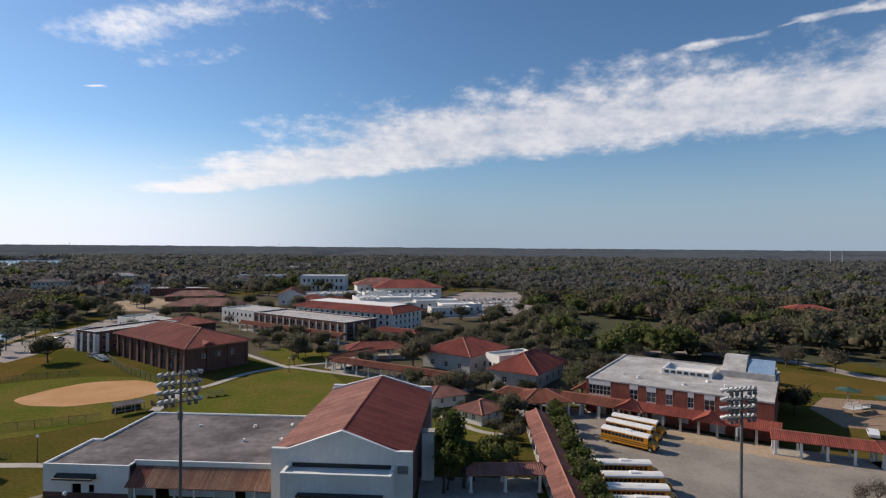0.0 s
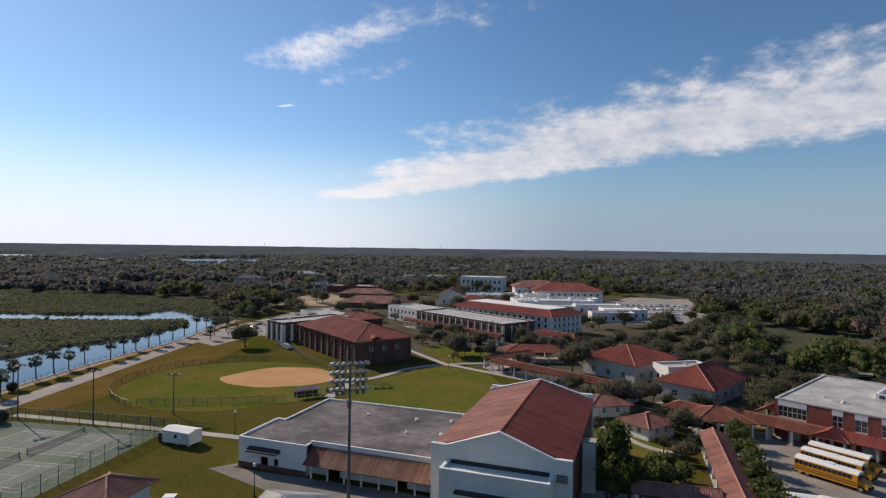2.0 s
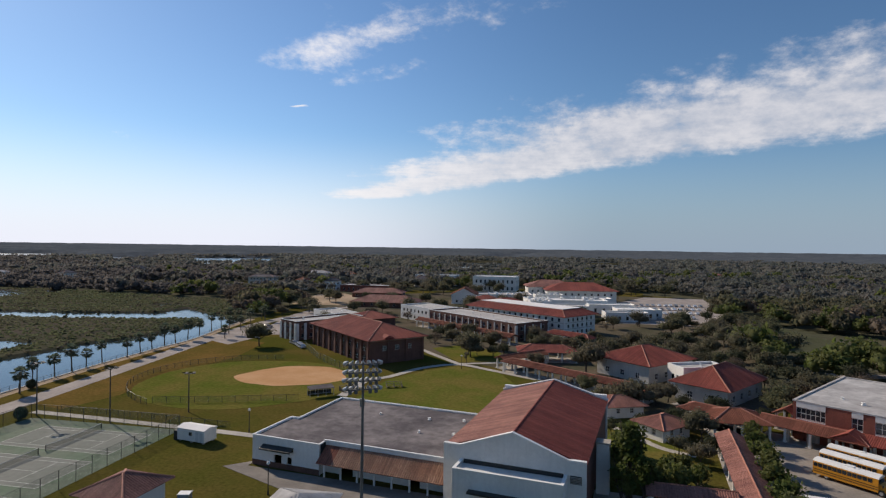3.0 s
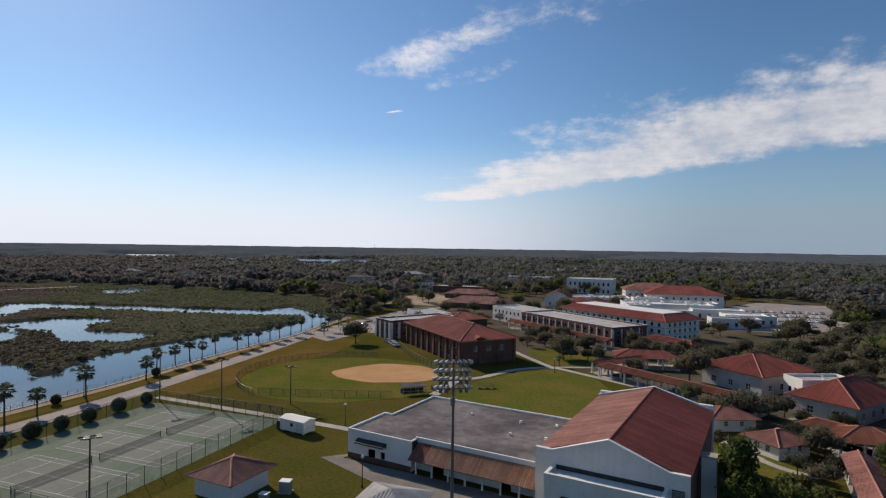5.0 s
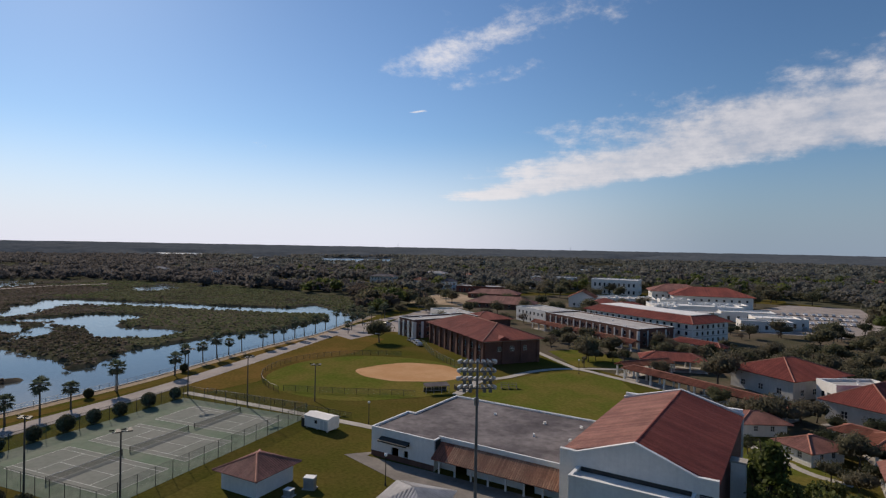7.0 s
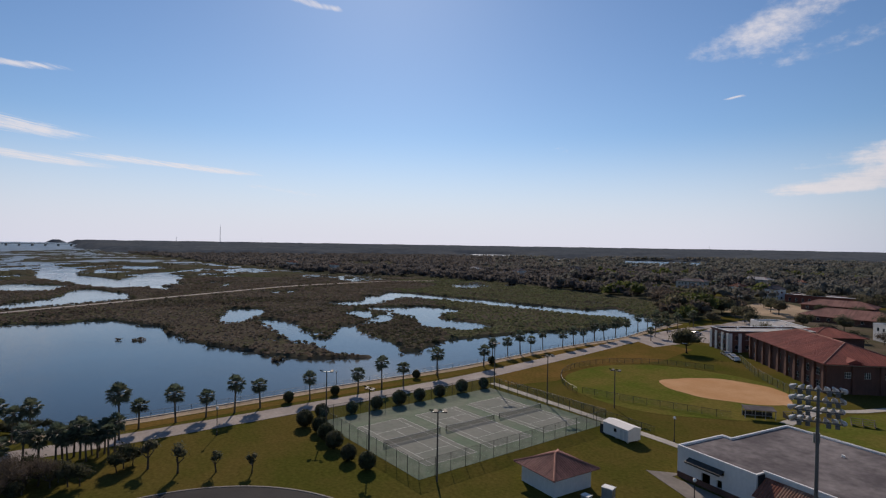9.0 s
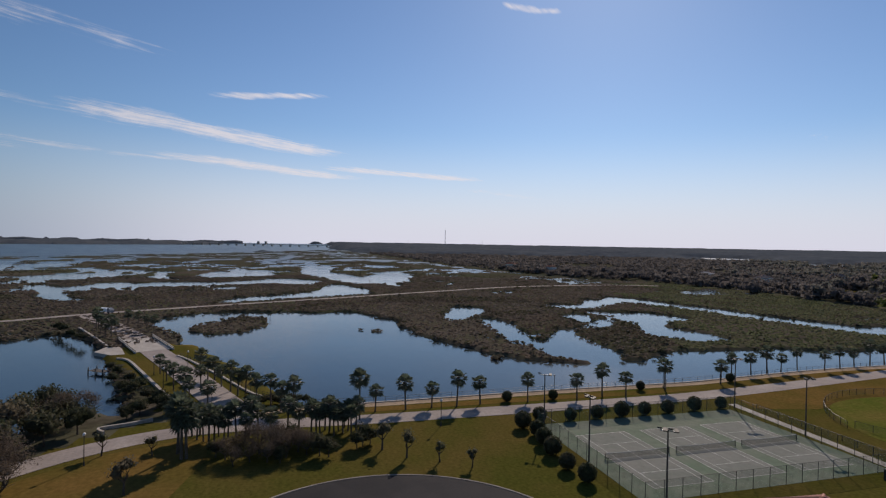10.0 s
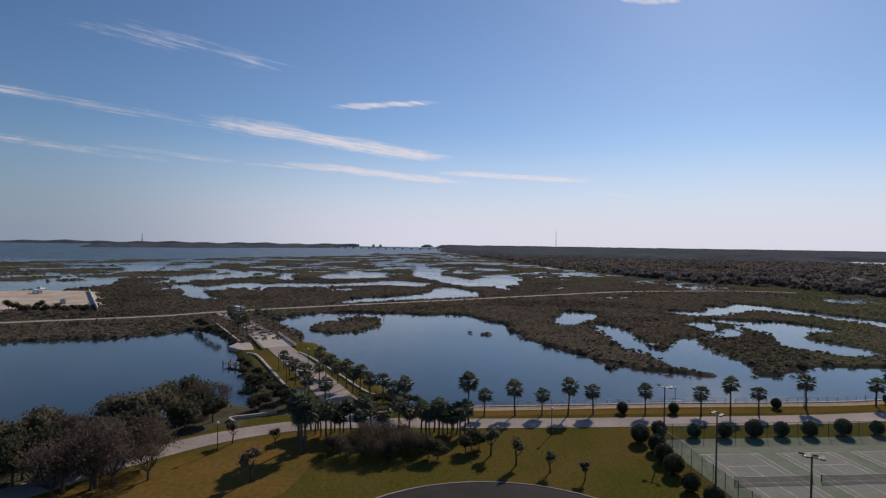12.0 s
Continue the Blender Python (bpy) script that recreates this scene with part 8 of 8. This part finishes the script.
# thickets on the banks of the basin
for i, (x, y, s) in enumerate(((-142.1, -43.4, 0.5), (-146.5, -43.2, 0.45), (-137.4, -38.4, 0.5), (-154.5, -48.1, 0.42), (-162.7, -53.7, 0.4), (-169.7, -58.3, 0.35), (-132.0, -34.7, 0.55), (-127.8, -31.7, 0.6), (-127.4, -36.6, 0.5), (-124.8, -38.1, 0.4), (-233.8, -99.2, 0.5), (-223.1, -91.6, 0.5), (-239.5, -103.7, 0.5), (-215.8, -85.5, 0.45), (-88.6, -60.2, 1.0), (-88.5, -55.3, 0.95), (-85.9, -59.7, 1.0), (-90.3, -52.7, 0.9), (-126.2, -51.7, 0.95), (-120.8, -54.4, 0.95))):
    plant(darks[i % 3], x, y, s, rnd.uniform(0, 360))
for x, y in ((-274.0, -210.2), (-266.8, -199.8), (-273.3, -200.1), (-268.1, -191.2), (-274.7, -191.1), (-269.4, -182.5), (-278.1, -183.9), (-270.7, -173.8), (-281.8, -220.3), (-284.1, -206.1)):
    plant(darks[rnd.randrange(3)], x, y, rnd.uniform(0.45, 0.7), rnd.uniform(0, 360), 0, "dense scrubby evergreen beside the sand lot")
columns = [tree_kind("column_tree", "tall slender leafy tree beside the gymnasium", 57 + i, 12.5, 2.5, 9, 120, 0.32, "leaf_b", limbs=5, low=0.22) for i in range(2)]
for i, (x, y, s) in enumerate(((1.7, 91.5, 1.1), (3.5, 88.5, 0.72), (0.4, 86.5, 0.66))):
    plant(columns[i % 2], x, y, s, 60 * i)
for i, (x, y, s) in enumerate(((0.8, 96.4, 1.2), (5.2, 91, 0.95), (8.7, 92.4, 1.0), (11.7, 94.4, 0.85), (7.2, 97.4, 0.8), (1, 87.5, 0.85), (24.2, 121.2, 0.85), (23.9, 115.2, 0.9), (23.5, 109.2, 0.95), (23.2, 103.3, 0.95),
                               (22.7, 97.3, 1.0), (22.3, 91.4, 1.0), (21.9, 85.4, 1.0), (21.7, 79.4, 1.0), (21.7, 73.5, 1.0), (9.7, 101.4, 0.7))):
    plant(brights[i % 3], x, y, s, rnd.uniform(0, 360))
for i, (x, y, s) in enumerate(((-86.8, -45.2, 1.0), (-85.5, -47.7, 1.1), (-89.4, -41.4, 0.75), (-84.5, -51.2, 1.1), (-124.2, -45.8, 0.8), (110.4, 180.8, 1.0), (91.5, 184.8, 1.0), (59.6, 171.8, 0.9), (67.6, 167.9, 0.8), (-86.2, -47.5, 1.35), (-91, -49.5, 1.2), (-97.7, -47.5, 1.0), (-81.4, -50.4, 1.1), (-94.8, -43.7, 0.85), (61.6, 82.3, 0.5), (65.6, 84.3, 0.45), (139.3, 229.6, 1.1), (-66.3, 205.9, 0.7))):
    plant(bares[i % 2], x, y, s, rnd.uniform(0, 360))


def play_set(m, label):
    p = thing("play_structure", m, label, "playground")
    post = Geo().tube((0, 0, 0), (0, 0, 2.6), 0.07, 0.07, 6)
    me = mesh_of("post", post, M["metal"])
    for x in (-4.2, -1.4, 1.4):
        for y in (-1.2, 1.2):
            share("post", me, pose(x, y, 0), p)
    part("platform", Geo().box(-4.3, 1.5, -1.3, 1.3, 1.2, 1.32), M["frame"], p)
    rail = Geo()
    for y in (-1.25, 1.25):
        rail.box(-4.2, 1.4, y - 0.03, y + 0.03, 2.05, 2.15)
        for k in range(15):
            rail.box(-4.1 + k * 0.39, -4.05 + k * 0.39, y - 0.02, y + 0.02, 1.3, 2.06)
    part("railing", rail, M["coping"], p)
    part("slide", Geo().slab([(1.4, -0.4, 1.3), (4.4, -0.4, 0.2), (4.4, 0.4, 0.2), (1.4, 0.4, 1.3)], 0.08).box(1.4, 4.4, 0.4, 0.46, 0.2, 0.5), M["canopy"], p, "green plastic slide")
    part("ladder", Geo().tube((-4.3, -0.4, 1.3), (-5.6, -0.4, 0), 0.05).tube((-4.3, 0.4, 1.3), (-5.6, 0.4, 0), 0.05), M["metal"], p)
    return p


def shade_canopy(m, label):
    """Cloth square on a post, drawn up in the middle."""
    p = thing("shade_canopy", m, label, "canopy", "playground shades")
    part("post", Geo().tube((0, 0, 0), (0, 0, 4.3), 0.11, 0.09, 8), M["metal"], p)
    g = Geo()
    n, r = 8, 2.9
    ring = [(r * math.cos(2 * math.pi * i / n), r * math.sin(2 * math.pi * i / n), 3.5) for i in range(n)]
    half = [(x * 0.5, y * 0.5, 3.78) for x, y, _ in ring]
    g.add(ring + half + [(0, 0, 4.35)], [(i, (i + 1) % n, n + (i + 1) % n, n + i) for i in range(n)] + [(n + i, n + (i + 1) % n, 2 * n) for i in range(n)])
    low = [(x, y, z - 0.05) for x, y, z in ring + half + [(0, 0, 4.35)]]
    g.add(low, [(n + i, n + (i + 1) % n, (i + 1) % n, i) for i in range(n)] + [(2 * n, n + (i + 1) % n, n + i) for i in range(n)])
    part("cloth", g, M["canopy"], p)
    for i in range(n):
        a = 2 * math.pi * i / n
        part("rib", Geo().tube((0, 0, 4.2), (r * math.cos(a), r * math.sin(a), 3.42), 0.03, 0.03, 4), M["metal"], p)
    return p


play_set(pose(97.5, 131.1, 0.03, 0, 0, 20), "pale playground frame with railings and a green slide")
play_set(pose(106.4, 126.1, 0.03, 0, 0, 110), "pale playground frame with railings and a green slide")
shade_canopy(pose(99.5, 138, 0.03), "dark green cloth sunshade on a post over the playground")
shade_canopy(pose(103.4, 130.1, 0.03, 0, 0, 22), "dark green cloth sunshade on a post over the playground")

# thickets between the bend of the road and the basin, and round the grove
for i in range(30):
    t = i / 29
    x, y = -80 - 44 * t + rnd.uniform(-3, 3), -75 + 26 * t + rnd.uniform(-5, 4)
    k = (darks[i % 3], bares[i % 2], oaks[i % 3], bares[(i + 1) % 2], bares[i % 2])[i % 5]
    plant(k, x, y, rnd.uniform(0.55, 0.95), rnd.uniform(0, 360), 0, "dense tree in the thicket along the basin shore")
for x, y, s in ((-101.3, -14.6, 0.5), (-103.0, -12.8, 0.62), (-100.0, -10.5, 0.5), (-103.7, -9.6, 0.7), (-99.5, -7.7, 0.5), (-102.6, -6.8, 0.66), (-101.4, -4.9, 0.6), (-104.7, -6.3, 0.7), (-103.6, -3.2, 0.62), (-98.4, -12.8, 0.42), (-102.1, -1.6, 0.55)):
    plant(bares[rnd.randrange(2)], x, y, s, rnd.uniform(0, 360), 0, "twiggy brown tree standing in the grove")
for x, y, s in ((-101.3, 0.6, 0.5), (-100.8, 2.1, 0.46), (-105.7, -4.9, 0.55), (-104.9, 7.9, 0.52), (-105.8, 9.2, 0.42), (-103.7, 6.9, 0.45), (-103.8, -0.7, 0.45), (-98.9, -5.6, 0.38), (-102.7, -16.4, 0.4)):
    plant(darks[rnd.randrange(3)], x, y, s, rnd.uniform(0, 360), 0, "dark leafy tree among the palms of the grove")
for x, y in ((-131.7, -14.6), (-132.8, -13.0), (-133.4, -11.3), (-133.5, -9.5), (-133.6, -7.7), (-133.3, -5.9), (-133.0, -4.0), (-133.4, -16.2)):
    plant(darks[rnd.randrange(3)], x, y, rnd.uniform(0.3, 0.42), rnd.uniform(0, 360), -0.3, "low dark bush behind the shore wall")
# trees among the campus buildings
for i, (x, y, s) in enumerate(((-61.4, 211.8, .6), (-44.7, 204, .8), (-37.8, 195.2, .6), (-27.9, 207.1, .7), (-21.9, 213.1, .6), (-5.1, 219.1, .7), (4.8, 225.1, .8), (-10.1, 231, .6), (17.7, 237.1, .8), (23.7, 225.2, .9), (29.6, 213.4, .9), (35.6, 199.5, .9), (43.6, 189.7, .9), (29.6, 194.6, .7),
                              (-3.2, 157.8, .55), (-8.1, 149.9, .6), (3.8, 151.9, .5), (-14.1, 165.7, .5), (-23.9, 177.5, .6), (37.6, 171.8, .8), (45.6, 177.8, .9), (51.6, 169.8, .7), (13.7, 108.3, .5), (11.7, 130.1, .6), (-113.5, 222.3, .7), (-126.3, 230.1, .8), (-136.1, 247.8, .8), (-118.4, 259.8, .8),
                              (-100.7, 243.1, .7), (-93.9, 287.6, .9), (-79.1, 297.6, .9), (-59.4, 315.6, .9), (-33.8, 298, .8), (-19.9, 308, .8), (9.8, 288.5, .9), (-157.7, 341.4, 1.), (-116.5, 341.8, .9), (25.7, 304.5, .7), (43.6, 318.5, .9), (49.5, 343.3, .9), (57.5, 378, 1.), (59.5, 407.8, 1.),
                              (-187.1, 296.6, 1.), (-182.2, 336.2, 1.), (-197, 355.8, 1.), (-173.4, 286.9, .8), (-165.5, 255.4, .7), (89.5, 159.9, .7), (127.3, 150, .8), (137.3, 157.9, .9), (85.5, 189.8, .9), (103.5, 195.8, 1.), (75.5, 193.7, .9), (63.5, 187.7, .9))):
    plant((oaks[i % 3], oaks[(i + 1) % 3], darks[i % 3])[i % 3], x, y, s, rnd.uniform(0, 360))

for i, (x, y, s) in enumerate(((11.7, 149.9, .6), (14.7, 143, .55), (19.7, 159.8, .5), (30.6, 139, .5), (34.1, 146, .75), (37.6, 150, .8), (8.7, 145.9, .6), (2.8, 145.9, .6), (-4.2, 142.9, .5), (16.7, 116.2, .45), (10.7, 113.2, .45), (4.8, 127.1, .45), (13.7, 125.6, .5), (-1.2, 120.2, .5), (20.7, 138, .4))):
    plant(darks[i % 3] if i % 2 else oaks[i % 3], x, y, s, rnd.uniform(0, 360))


def clear_of_buildings(x, y, margin):
    for inv, w, d in FOOTPRINTS:
        q = inv @ Vector((x, y, 0))
        if -margin < q.x < w + margin and -margin < q.y < d + margin:
            return False
    return True


GROUNDS = [(-57.5, 189.1), (-20, 169.6), (-0.2, 145.9), (19.7, 134.1), (45.6, 167.8), (43.6, 214.5), (51.5, 298.7), (-98.8, 327.1), (-120.4, 259.8), (-98.8, 213.5), (-75.2, 208.8)]
for i, (x, y, s) in enumerate(((-14, 189.4, .8), (-6.1, 195.4, .9), (1.8, 187.5, .8), (7.8, 199.4, .9), (-20, 196.3, .7), (13.7, 195.5, .8), (19.7, 203.4, .9), (-2.2, 205.3, .8), (29.6, 177.7, .7), (39.6, 163.9, .6), (43.6, 157.9, .7), (46.6, 165.9, .8), (32.6, 185.7, .8), (23.7, 189.6, .8))):
    if clear_of_buildings(x, y, 1.5):
        plant(bares[i % 2] if i % 4 == 0 else oaks[i % 3], x, y, s, rnd.uniform(0, 360), 0, "campus tree standing behind the school halls")
planted = 0
while planted < 75:
    x, y = rnd.uniform(-122, 52), rnd.uniform(136, 330)
    if inside(GROUNDS, np.array([x]), np.array([y]))[0] < 1 or not clear_of_buildings(x, y, 2.2):
        continue
    k = planted % 5
    plant(bares[planted % 2] if k == 0 else (darks[planted % 3] if k in (1, 2) else oaks[planted % 3]), x, y, rnd.uniform(0.35, 0.75), rnd.uniform(0, 360), 0,
          "campus tree standing between the school buildings")
    planted += 1
